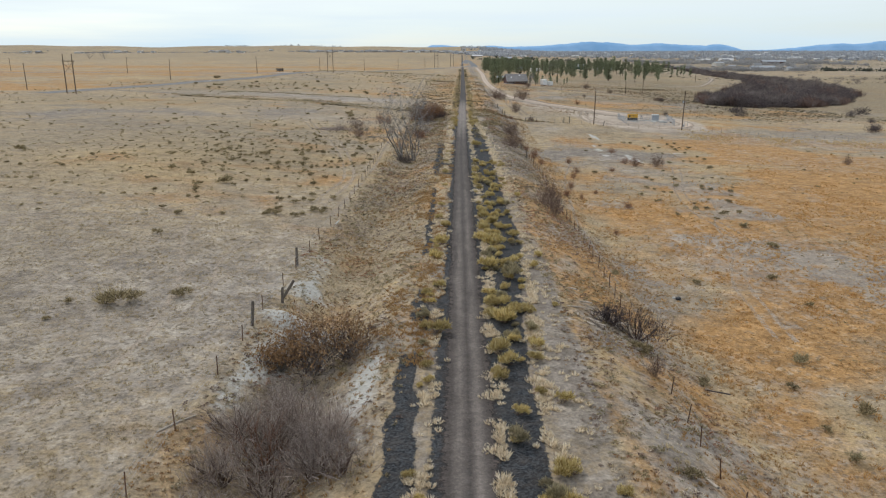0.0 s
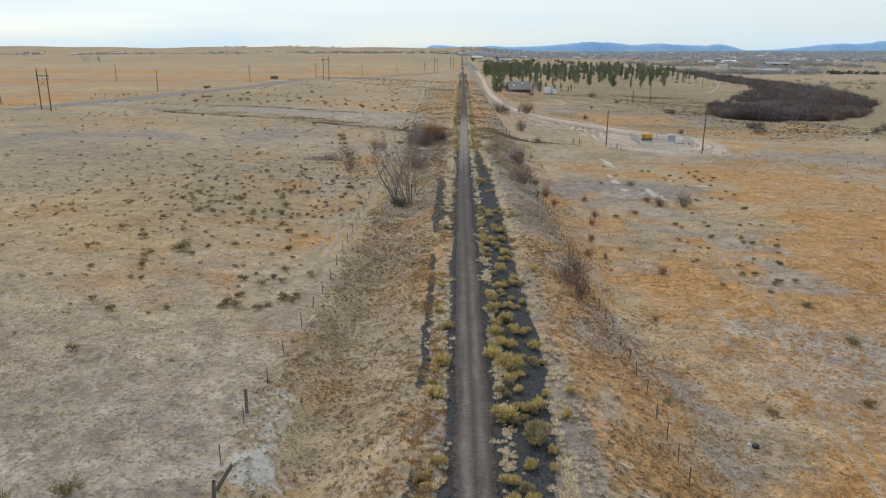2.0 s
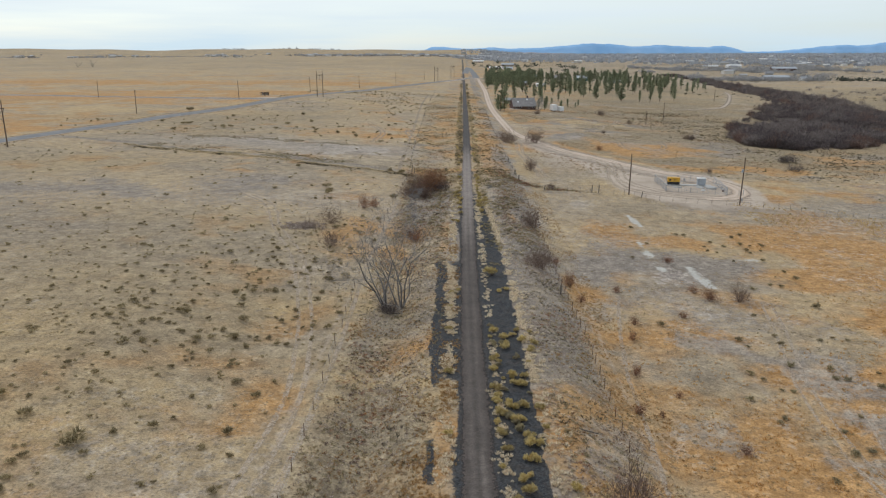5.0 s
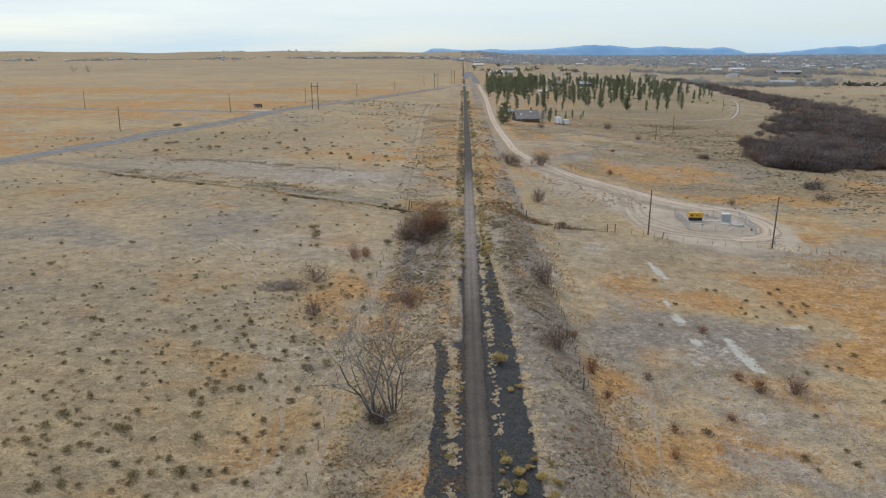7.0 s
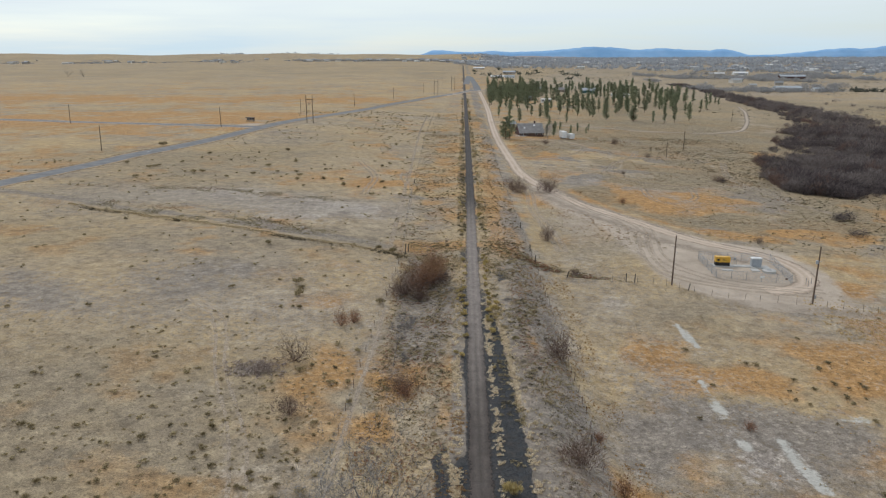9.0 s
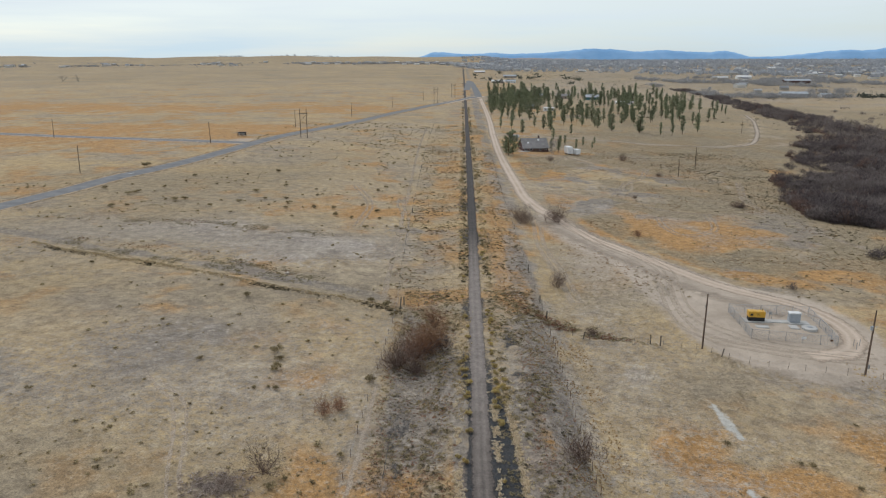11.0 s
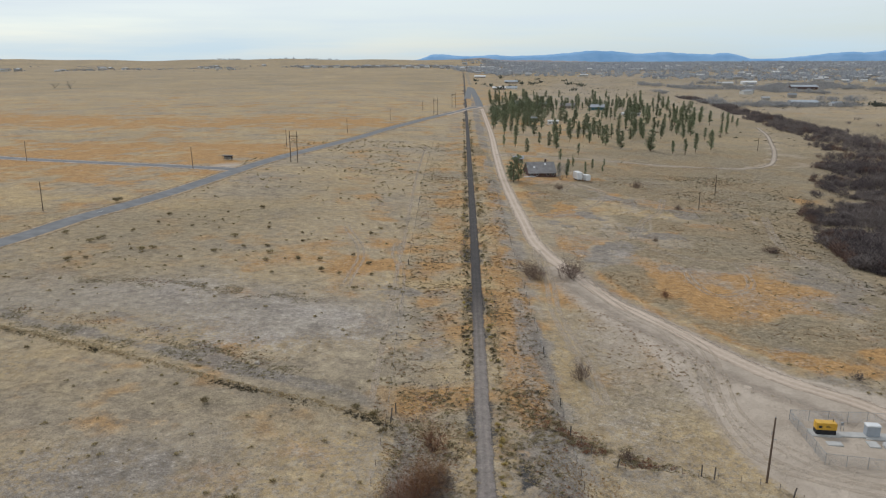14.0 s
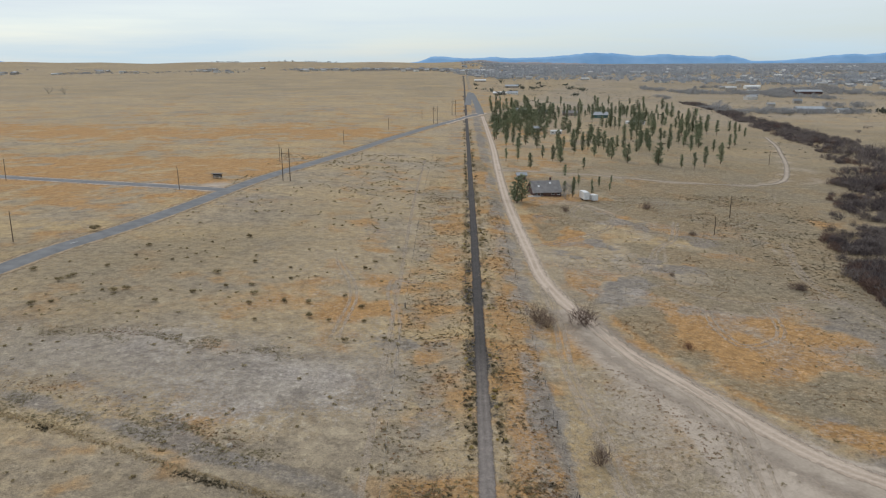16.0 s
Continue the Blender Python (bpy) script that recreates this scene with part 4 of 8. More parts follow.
worn([(86, 450), (83.9, 443.5), (75.4, 417.5), (66.2, 402.6), (60.1, 386.5), (54.1, 369.8)], 0.7, WHEELS)
worn([(-42, 372), (-40.1, 365.1), (-34.8, 349.3), (-32.3, 335), (-32.5, 322.1), (-32.7, 308)], 0.5, WHEELS)
worn([(-13.9, 352), (-19.2, 352.7), (-22.6, 354), (-22.8, 341), (-20.4, 327.8), (-18.7, 308.9), (-18.2, 292)], 0.5, WHEELS)
worn([(20.2, 352), (20.6, 337), (20.3, 317), (19.3, 300), (19.7, 286), (21.5, 264), (22, 250)], 0.75, (-0.9, 0.9))
worn([(28.3, 327), (35.3, 298.6), (42.1, 284.5), (44.5, 268.9), (42.6, 256.4), (41.4, 245.7), (42.3, 236.6), (46.5, 231.5), (56, 227), (70, 224)], 0.6, (-1.0, 1.0))
worn([(36, 305), (43, 290), (47.5, 277), (46.5, 264), (44.6, 252), (45, 243), (48.5, 236), (56, 230.2), (72, 227)], 0.5, (-1.0, 1.0))
strip("ranch_track", RANCH_TRACK, 4.6, MAT_YARD, "pale ranch track across the valley floor", 0.09, 2.5, 7, 0.2)
worn([(55, 486), (47, 470), (44, 452), (58, 440), (74, 432), (92, 428)], 0.6, WHEELS)
worn([(52, 478), (60, 460), (58, 443), (50, 425), (30, 405), (21, 398)], 0.6, WHEELS)
worn([(119.5, 422.4), (106, 379.2), (104, 355.4), (105.2, 341.2), (108, 318), (116, 296)], 0.8, WHEELS)
worn([(54.5, 361), (65.8, 349.6), (79.2, 344.6), (89.4, 347.7), (104, 352)], 0.5, WHEELS)
worn([(79.6, 343), (76.2, 324.4), (69.6, 315.7), (62.1, 313.6), (60.4, 325.3), (61.8, 337.4)], 0.5, WHEELS)
worn([(-18.5, 246), (-20, 300), (-21.5, 360), (-24.5, 470), (-26, 600)], 0.7, label=CATTLE)


def build_mountains():
    """A range on the horizon in painted blue haze, with lower spurs in front; seen only from afar."""
    m = bpy.data.materials.new("haze_painted_range")
    m.use_nodes = True
    t = m.node_tree
    b = t.nodes["Principled BSDF"]
    b.inputs["Roughness"].default_value = 1.0
    b.inputs["Specular IOR Level"].default_value = 0.0
    # distance haze put into the blue base colour, with a glow on top
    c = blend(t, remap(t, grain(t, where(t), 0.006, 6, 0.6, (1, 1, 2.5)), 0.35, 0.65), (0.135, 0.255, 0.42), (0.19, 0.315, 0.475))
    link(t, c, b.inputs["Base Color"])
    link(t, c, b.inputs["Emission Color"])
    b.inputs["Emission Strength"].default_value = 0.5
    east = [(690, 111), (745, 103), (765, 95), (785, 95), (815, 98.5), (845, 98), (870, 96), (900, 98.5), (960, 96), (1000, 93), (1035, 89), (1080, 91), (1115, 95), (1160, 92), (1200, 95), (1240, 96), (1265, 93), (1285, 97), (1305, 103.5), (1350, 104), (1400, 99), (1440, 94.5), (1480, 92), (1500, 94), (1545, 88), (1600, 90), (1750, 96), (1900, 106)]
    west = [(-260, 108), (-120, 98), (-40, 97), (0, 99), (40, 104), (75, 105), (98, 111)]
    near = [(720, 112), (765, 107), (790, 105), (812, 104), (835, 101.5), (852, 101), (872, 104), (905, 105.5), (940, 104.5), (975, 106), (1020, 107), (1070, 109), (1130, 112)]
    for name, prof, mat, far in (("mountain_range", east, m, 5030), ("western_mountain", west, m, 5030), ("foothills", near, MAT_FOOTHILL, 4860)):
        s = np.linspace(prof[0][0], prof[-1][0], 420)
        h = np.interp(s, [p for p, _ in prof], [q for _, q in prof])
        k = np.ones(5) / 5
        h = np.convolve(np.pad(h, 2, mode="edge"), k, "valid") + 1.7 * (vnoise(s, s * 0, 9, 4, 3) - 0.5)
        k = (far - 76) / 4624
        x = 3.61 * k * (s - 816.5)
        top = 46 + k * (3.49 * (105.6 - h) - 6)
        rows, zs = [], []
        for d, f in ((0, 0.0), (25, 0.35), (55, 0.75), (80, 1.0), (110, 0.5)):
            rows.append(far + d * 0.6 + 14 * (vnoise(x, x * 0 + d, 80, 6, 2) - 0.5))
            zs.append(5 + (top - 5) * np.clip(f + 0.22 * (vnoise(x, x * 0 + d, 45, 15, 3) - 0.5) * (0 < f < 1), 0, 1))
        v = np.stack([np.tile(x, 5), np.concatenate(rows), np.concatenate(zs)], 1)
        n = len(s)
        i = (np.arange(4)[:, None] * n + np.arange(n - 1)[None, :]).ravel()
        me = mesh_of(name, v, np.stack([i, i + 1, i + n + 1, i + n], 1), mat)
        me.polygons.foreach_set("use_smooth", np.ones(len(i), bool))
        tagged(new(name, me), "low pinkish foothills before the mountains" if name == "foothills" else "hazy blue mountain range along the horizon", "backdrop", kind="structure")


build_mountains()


# ---- plant builders: triangles only, as arrays ----
def tubes(segs, sides=3):
    """Tapered tubes from rows of (start, end, start radius, end radius)."""
    a, b = np.array([s[0] for s in segs], float), np.array([s[1] for s in segs], float)
    ra, rb = np.array([s[2] for s in segs]), np.array([s[3] for s in segs])
    d = b - a
    d /= np.maximum(np.linalg.norm(d, axis=1), 1e-6)[:, None]
    ref = np.where(np.abs(d[:, 2:3]) > 0.8, np.array([[1.0, 0, 0]]), np.array([[0, 0, 1.0]]))
    p = np.cross(d, ref)
    p /= np.linalg.norm(p, axis=1)[:, None]
    q = np.cross(d, p)
    v, n = [], len(a)
    for c, r in ((a, ra), (b, rb)):
        for k in range(sides):
            w = 2 * math.pi * k / sides
            v.append(c + r[:, None] * (p * math.cos(w) + q * math.sin(w)))
    v = np.stack(v, 1).reshape(-1, 3)
    base = np.arange(n)[:, None] * 2 * sides
    f = []
    for k in range(sides):
        j = (k + 1) % sides
        f.append(base + np.array([[k, j, sides + j]]))
        f.append(base + np.array([[k, sides + j, sides + k]]))
    return v, np.stack(f, 1).reshape(-1, 3)


def join(*parts):
    vs, fs, n = [], [], 0
    for v, f in parts:
        vs.append(v)
        fs.append(f + n)
        n += len(v)
    return np.concatenate(vs), np.concatenate(fs)


def leaves(base, tip, width, rng):
    """Thin pointed blades from base to tip, each a triangle turned at random."""
    d = tip - base
    r = rng.normal(size=d.shape)
    side = np.cross(d, r)
    side /= np.maximum(np.linalg.norm(side, axis=1), 1e-6)[:, None]
    w = np.asarray(width)
    w = w[:, None] if w.ndim else w
    v = np.stack([base - side * w / 2, base + side * w / 2, tip], 1).reshape(-1, 3)
    return v, np.arange(len(v)).reshape(-1, 3)


def scattered(variants, places, seed):
    """One joined mesh of many plants. places: rows of x, y, z, size, height factor."""
    rng = np.random.default_rng(seed)
    places = np.asarray(places, float)
    pick = rng.integers(0, len(variants), len(places))
    turn = rng.uniform(0, 2 * math.pi, len(places))
    vs, fs, n = [], [], 0
    for k, (v, f) in enumerate(variants):
        sel = np.where(pick == k)[0]
        if not len(sel):
            continue
        c, s, p = np.cos(turn[sel])[:, None], np.sin(turn[sel])[:, None], places[sel]
        x = (v[None, :, 0] * c - v[None, :, 1] * s) * p[:, 3:4] + p[:, 0:1]
        y = (v[None, :, 0] * s + v[None, :, 1] * c) * p[:, 3:4] + p[:, 1:2]
        z = v[None, :, 2] * p[:, 3:4] * p[:, 4:5] + p[:, 2:3]
        vs.append(np.stack([x, y, z], 2).reshape(-1, 3))
        fs.append((f[None] + (np.arange(len(sel)) * len(v))[:, None, None]).reshape(-1, 3) + n)
        n += len(sel) * len(v)
    return np.concatenate(vs), np.concatenate(fs)


def part(name, geo, material, parent, label=""):
    ob = new(name, mesh_of(name, geo[0], geo[1], material))
    ob.parent = parent
    return tagged(ob, label)


def thing(name, label, category, group=""):
    return tagged(new(name), label, category, group)


def grass_tuft(seed, blades=16, spread_=0.55, lean=0.5, width=0.07):
    """A bunch of grass of about one metre across and high; scale it down."""
    rng = np.random.default_rng(seed)
    a = rng.uniform(0, 2 * math.pi, blades)
    r = np.sqrt(rng.uniform(0, 1, blades))
    base = np.stack([0.35 * r * np.cos(a), 0.35 * r * np.sin(a), np.full(blades, -0.06)], 1)
    out = spread_ * (0.35 + r * lean + rng.uniform(0, 0.2, blades))
    tip = np.stack([out * np.cos(a), out * np.sin(a), rng.uniform(0.45, 1.0, blades) * (1.05 - 0.45 * r)], 1)
    return leaves(base, tip, rng.uniform(0.7, 1.6, blades) * width * 1.6, rng)


def brush_dome(seed, sprigs=260, flat=0.75, fuzz=0.22, width=0.10, reach=1.0):
    """A rounded bush of fine upright sprigs, about one metre in radius, with lobes and gaps."""
    rng = np.random.default_rng(seed)
    lobes = rng.uniform(-0.5, 0.5, (6, 3)) * [1, 1, 0.35] + [0, 0, 0.28]
    size = rng.uniform(0.38, 0.62, 6)
    k = rng.integers(0, 6, sprigs)
    d = rng.normal(size=(sprigs, 3))
    d[:, 2] = np.abs(d[:, 2]) * 1.1 + 0.05
    d /= np.linalg.norm(d, axis=1)[:, None]
    c = lobes[k]
    base = c + d * (size[k] * rng.uniform(0.25, 0.75, sprigs))[:, None]
    tip = base + (d * [1, 1, 1] + [0, 0, 0.35]) * (reach * rng.uniform(0.16, 0.40, sprigs))[:, None] + rng.normal(size=(sprigs, 3)) * fuzz * 0.25
    base[:, 2], tip[:, 2] = np.maximum(base[:, 2], 0) * flat, np.maximum(tip[:, 2], 0.04) * flat
    return leaves(base, tip, rng.uniform(0.6, 1.5, sprigs) * width, rng)


def shrub_stems(seed, n=14, reach=0.6):
    rng = np.random.default_rng(seed)
    segs = []
    for _ in range(n):
        a, r = rng.uniform(0, 2 * math.pi), rng.uniform(0.2, reach)
        p, q = np.array([0.08 * math.cos(a), 0.08 * math.sin(a), -0.05]), np.array([r * math.cos(a), r * math.sin(a), rng.uniform(0.2, 0.5)])
        segs.append((p, q, 0.025, 0.01))
    return tubes(segs)


def branching(seed, stems, height_, spread_, radius, forks=(3, 4), levels=3, wander=0.25, rise=0.25, sides=3, base=0.25):
    """Leafless branches that fork from several stems. Returns the heavy limbs and the thin twigs apart."""
    rng = np.random.default_rng(seed)
    limbs, twigs = [], []

    def grow(p, d, length, rad, level):
        pieces = 3 if level == 0 else 2
        for s in range(pieces):
            d = d + rng.normal(size=3) * wander + [0, 0, rise * 0.3]
            d = d / np.linalg.norm(d)
            q = p + d * length / pieces
            taper = 0.78 if level == 0 else 0.7
            (limbs if level == 0 or rad > radius * 0.45 else twigs).append((p, q, rad, rad * taper))
            rad *= taper
            if level < levels:
                for _ in range(rng.integers(forks[0] - 1, forks[1]) if s else 1):
                    e = d + rng.normal(size=3) * 0.62
                    e[2] += rise * 0.5
                    e /= np.linalg.norm(e)
                    grow(q, e, length * rng.uniform(0.42, 0.72), rad * 0.62, level + 1)
            p = q

    for k in range(stems):
        a = 2 * math.pi * (k + rng.uniform(-0.4, 0.4)) / stems
        o = rng.uniform(0, base)
        t = spread_ * rng.uniform(0.35, 1.0)
        d = np.array([math.cos(a) * t, math.sin(a) * t, 1.0])
        d /= np.linalg.norm(d)
        grow(np.array([o * math.cos(a), o * math.sin(a), -0.15]), d, height_ * rng.uniform(0.5, 0.72), radius * rng.uniform(0.7, 1.1), 0)
    return tubes(limbs, 5 if sides > 3 else 3), tubes(twigs, 3)


def twig_mass(seed, n, rx, rz, length, width):
    """A dense mass of thin twigs, fanning up and out, with lobes; for thickets."""
    rng = np.random.default_rng(seed)
    lobes = rng.uniform(-0.62, 0.62, (7, 2)) * rx
    top = rng.uniform(0.55, 1.0, 7) * rz
    k = rng.integers(0, 7, n)
    a = rng.uniform(0, 2 * math.pi, n)
    r = np.sqrt(rng.uniform(0, 1, n)) * rx * 0.42
    h = rng.uniform(0.08, 1.0, n) * top[k] * (1 - 0.45 * (r / (rx * 0.42)) ** 2)
    base = np.stack([lobes[k, 0] + r * np.cos(a), lobes[k, 1] + r * np.sin(a), h * 0.8], 1)
    d = np.stack([0.5 * np.cos(a) + rng.normal(size=n) * 0.4, 0.5 * np.sin(a) + rng.normal(size=n) * 0.4, rng.uniform(0.3, 1.0, n)], 1)
    return leaves(base, base + d * (length * rng.uniform(0.5, 1.3, n))[:, None], width * rng.uniform(0.6, 1.4, n), rng)


def pine_geo(seed, tall=11.0, wide=2.0, bare=0.18, boughs=46):
    """A slender pine: a tapered trunk and, bough by bough, ragged tufts of needles with gaps between."""
    rng = np.random.default_rng(seed)
    trunk, p = [], np.array([0, 0, -0.3])
    for s in range(6):
        q = np.array([rng.normal() * 0.06, rng.normal() * 0.06, tall * (s + 1) / 6])
        trunk.append((p, q, 0.19 * (1 - s / 6.5), 0.19 * (1 - (s + 1) / 6.5)))
        p = q
    base, tip, wid = [], [], []
    lop = rng.uniform(0, 2 * math.pi)
    for k in range(boughs):
        f = bare + (1 - bare) * (k + rng.uniform(0, 1)) / boughs
        z = tall * f
        a = rng.uniform(0, 2 * math.pi)
        g = (f - bare) / (1 - bare)
        prof = math.sin(math.pi * min(1.0, 0.2 + 0.76 * g)) ** 0.6
        reach = wide * (0.12 + 0.8 * prof) * rng.uniform(0.5, 1.12) * (1 + 0.25 * math.cos(a - lop))
        end = np.array([reach * math.cos(a), reach * math.sin(a), z + rng.uniform(-0.25, 0.45)])
        root = np.array([0, 0, z - 0.15])
        trunk.append((root, end * [0.85, 0.85, 1], 0.035, 0.012))
        for c in range(4):
            m = root + (end - root) * (0.35 + 0.25 * c) + rng.normal(size=3) * 0.12
            for _ in range(8):
                d = rng.normal(size=3) * [1, 1, 0.75] + [0, 0, 0.3]
                d /= np.linalg.norm(d)
                base.append(m - d * 0.08)
                tip.append(m + d * rng.uniform(0.35, 0.75))
                wid.append(rng.uniform(0.22, 0.46))
    return tubes(trunk, 5), leaves(np.array(base), np.array(tip), np.array(wid), rng)


def at(x, y, size=1.0, turn=None, sink=0.0):
    a = random.uniform(0, 360) if turn is None else turn
    return Matrix.Translation((x, y, land(x, y) - sink)) @ Matrix.Rotation(radians(a), 4, "Z") @ Matrix.Scale(size, 4)


def stand(proto, x, y, size=1.0, turn=None, tall=1.0):
    """A copy of a built thing on the ground at x, y."""
    ob = copy_thing(proto, at(x, y, 1, turn))
    ob.scale = (size, size, size * tall)
    return ob


def away(ob):
    """Take a prototype itself out, once its copies stand."""
    for o in [*ob.children_recursive, ob]:
        bpy.data.objects.remove(o)


# ---- shrubs along the trail ----
def rabbitbrush(seed, leaf, label):
    ob = thing("rabbitbrush", label, "shrub", "rabbitbrush by the trail")
    part("foliage", brush_dome(seed, 820, 1.2, 0.2, 0.07, 0.6), leaf, ob)
    tagged(part("woody_base", shrub_stems(seed + 50), MAT_TWIG, ob, "thin woody stems"), kind="stuff")
    return ob


yellow = [rabbitbrush(s, MAT_RABBIT, "rounded yellow rabbitbrush in dry seed on dark ballast") for s in (1, 2, 3)]
grey = [rabbitbrush(s, MAT_GREYRABBIT, "faded grey-tan rabbitbrush beside the cinder trail") for s in (4, 5)]
# x, y, width of the ones that stand out
BRUSH_NEAR = [(2.1, 70.7, 1.4), (3.2, 68.4, 1.7), (2.3, 60.5, 1.5), (4.7, 62.3, 1.1), (2.2, 51.4, 1.1), (2.8, 51.0, 1.0), (3.1, 47.7, 1.5), (4.0, 49.5, 0.8), (-1.7, 55.2, 0.9), (-2.2, 64.1, 1.1),
              (-1.8, 69.1, 1.3), (-1.4, 45.3, 1.3), (-2.4, 46.5, 0.7), (5.5, 72.5, 1.0), (2.6, 42.0, 1.3), (3.0, 40.6, 1.1), (2.5, 38.5, 0.8), (3.3, 149.9, 1.7), (2.5, 75.5, 1.3), (3.6, 78.5, 1.2), (2.3, 81.0, 1.2), (-1.6, 77.0, 1.0)]
rng = np.random.default_rng(5)
for k, (x, y, w) in enumerate(BRUSH_NEAR):
    stand(yellow[k % 3], x, y, w * 0.76)
stand(grey[0], 4.2, 57.8, 1.25)
stand(grey[1], 3.4, 44.6, 0.7)
count = 0
while count < 240:
    y = rng.uniform(24, 215) if count < 165 else rng.uniform(200, 420)
    side = 1 if rng.uniform() < (0.72 if y < 130 else 0.5) else -1
    if 128 < y < 200 and rng.uniform() < 0.93:
        continue
    if y < 200:
        x = rng.uniform(2.1, 5.4) if side > 0 else rng.uniform(-2.9, -1.5)
        x = x if side < 0 or rng.uniform() < 0.8 else rng.uniform(5.5, 7.5)
    else:
        x = 0.7 + side * rng.uniform(1.9, 3.6) * (1.0 if y < 300 else 1.25)
    if y > 90 and y < 128 and side < 0 and rng.uniform() < 0.6:
        continue
    stand((yellow + grey)[int(rng.choice(5, p=[0.27, 0.27, 0.24, 0.11, 0.11]))], x, y, rng.uniform(0.32, 0.76) * (0.85 if side < 0 else 1), tall=rng.uniform(0.8, 1.1))
    count += 1
for k in range(30):
    stand(yellow[k % 3], 0.75 + (1 if k % 3 else -1) * rng.uniform(1.75, 2.5), 192 + 1.6 * k + rng.uniform(-0.5, 0.5), rng.uniform(0.45, 0.75))
for _ in range(75):
    stand((yellow + grey)[int(rng.choice(5, p=[0.27, 0.27, 0.24, 0.11, 0.11]))], rng.uniform(2.2, 5.2), rng.uniform(44, 126), rng.uniform(0.4, 0.8), tall=rng.uniform(0.8, 1.05))
for o in yellow + grey:
    away(o)


# ---- low shrubs on the prairie ----
def sagebrush(seed, leaf, label):
    ob = thing("sagebrush", label, "shrub", "low shrubs on the prairie")
    part("foliage", brush_dome(seed, 300, 0.9, 0.3, 0.085), leaf, ob)
    return ob


sages = [sagebrush(s, MAT_SAGE, "low dull brown-green sagebrush on grazed ground") for s in (11, 12, 13, 14)]
golden = [sagebrush(s, MAT_GREYRABBIT, "low straw-coloured bush among rust grass") for s in (15, 16)]
WEST_SHRUBS = [(-25.4, 49.4, 2.4), (-24.2, 50.2, 1.5), (-21.2, 51.6, 1.5), (-28.5, 49.0, 0.8), (-28.3, 45.9, 0.7), (-30.3, 69.6, 1.0), (-74.8, 121.3, 1.9), (-33.0, 98.7, 2.4), (-42.8, 105.1, 1.5), (-38.8, 102.5, 1.5), (-31.6, 209.1, 2.2), (-33.2, 216.2, 2.2), (-31.9, 213.0, 1.6), (-30.2, 202.8, 1.3), (-33.1, 202.6, 1.0), (-44.5, 211.8, 1.3), (-45.6, 242.4, 1.6), (-87.3, 262.3, 1.3), (-16.3, 206.9, 1.8), (-131.3, 395.6, 3.5), (-76.3, 393.1, 2.6), (-20.5, 243.5, 1.8), (-17.5, 241, 2.0), (-15.6, 236, 1.7)]
# places of the low shrubs that stand apart, in four stretches of the west field
SHRUBS_A = [(-38.9, 89.6), (-33.7, 87.2), (-32.5, 87.2), (-26.9, 79.5), (-31.6, 78.6), (-22, 84.3), (-22.4, 82.4), (-22.5, 81.1), (-21.3, 81.6), (-19.1, 81), (-21.7, 84.7), (-17.6, 83.9), (-16.6, 83.6), (-16.3, 85), (-20, 90.5), (-19.4, 93.1), (-16.6, 92.2), (-22.8, 89.2), (-20.6, 87.8), (-25.1, 93.6), (-30.5, 100.7), (-31.1, 97.3), (-26.5, 108.5), (-26.7, 104), (-23.5, 112.6), (-25.6, 116.6), (-19.9, 113.2), (-20.8, 109.7), (-17.6, 129.6), (-22.5, 99.2), (-21, 101.9), (-34.7, 93), (-35.5, 96.2), (-27.8, 102.3), (-34.3, 91.7), (-18.3, 82)]
SHRUBS_B = [(-44.7, 126.1), (-43.2, 126.8), (-38.9, 126.1), (-42.9, 129.9), (-42.6, 132.4), (-42, 136.8), (-36.5, 130.9), (-35.3, 130.7), (-37.3, 127.3), (-31.3, 123.5), (-30, 124.2), (-29.5, 126.7), (-28.2, 131), (-27.6, 124.6), (-25.5, 122.5), (-29, 120.5), (-33.7, 124.9), (-38.3, 119.7), (-36.4, 120.6), (-31.8, 140), (-30, 141.5), (-30, 135.8), (-28.3, 142.2), (-26, 145.8), (-20.6, 143.2), (-30.5, 146.1), (-30.3, 143.5), (-27.3, 142.4), (-20.9, 140.1), (-22.9, 135.8), (-23.8, 131.5), (-17, 134.7), (-18.5, 150)]
SHRUBS_C = [(-39.4, 157.2), (-38.4, 158.5), (-46.9, 160.1), (-51.7, 159.3), (-53.1, 159.8), (-39.4, 149.5), (-31.6, 150.8), (-45.1, 148.7), (-49.3, 148.5), (-48.9, 144.5), (-41.1, 141.6), (-39.2, 143.9), (-59.2, 172.9), (-71.4, 170.8), (-72.7, 184.2), (-72.1, 178.1), (-64.9, 199.1), (-77.7, 197.3), (-32.2, 163.2), (-31.5, 161.8), (-26.7, 160.3), (-19.7, 163.8), (-24.5, 152.9), (-21.1, 149.1), (-20.6, 148.3), (-21.4, 155.8), (-25.5, 150.7), (-28.9, 153.9), (-24.4, 157.3), (-24.4, 178), (-17.4, 174.8), (-16.4, 169.1), (-17.4, 185.2), (-19.7, 174.6)]
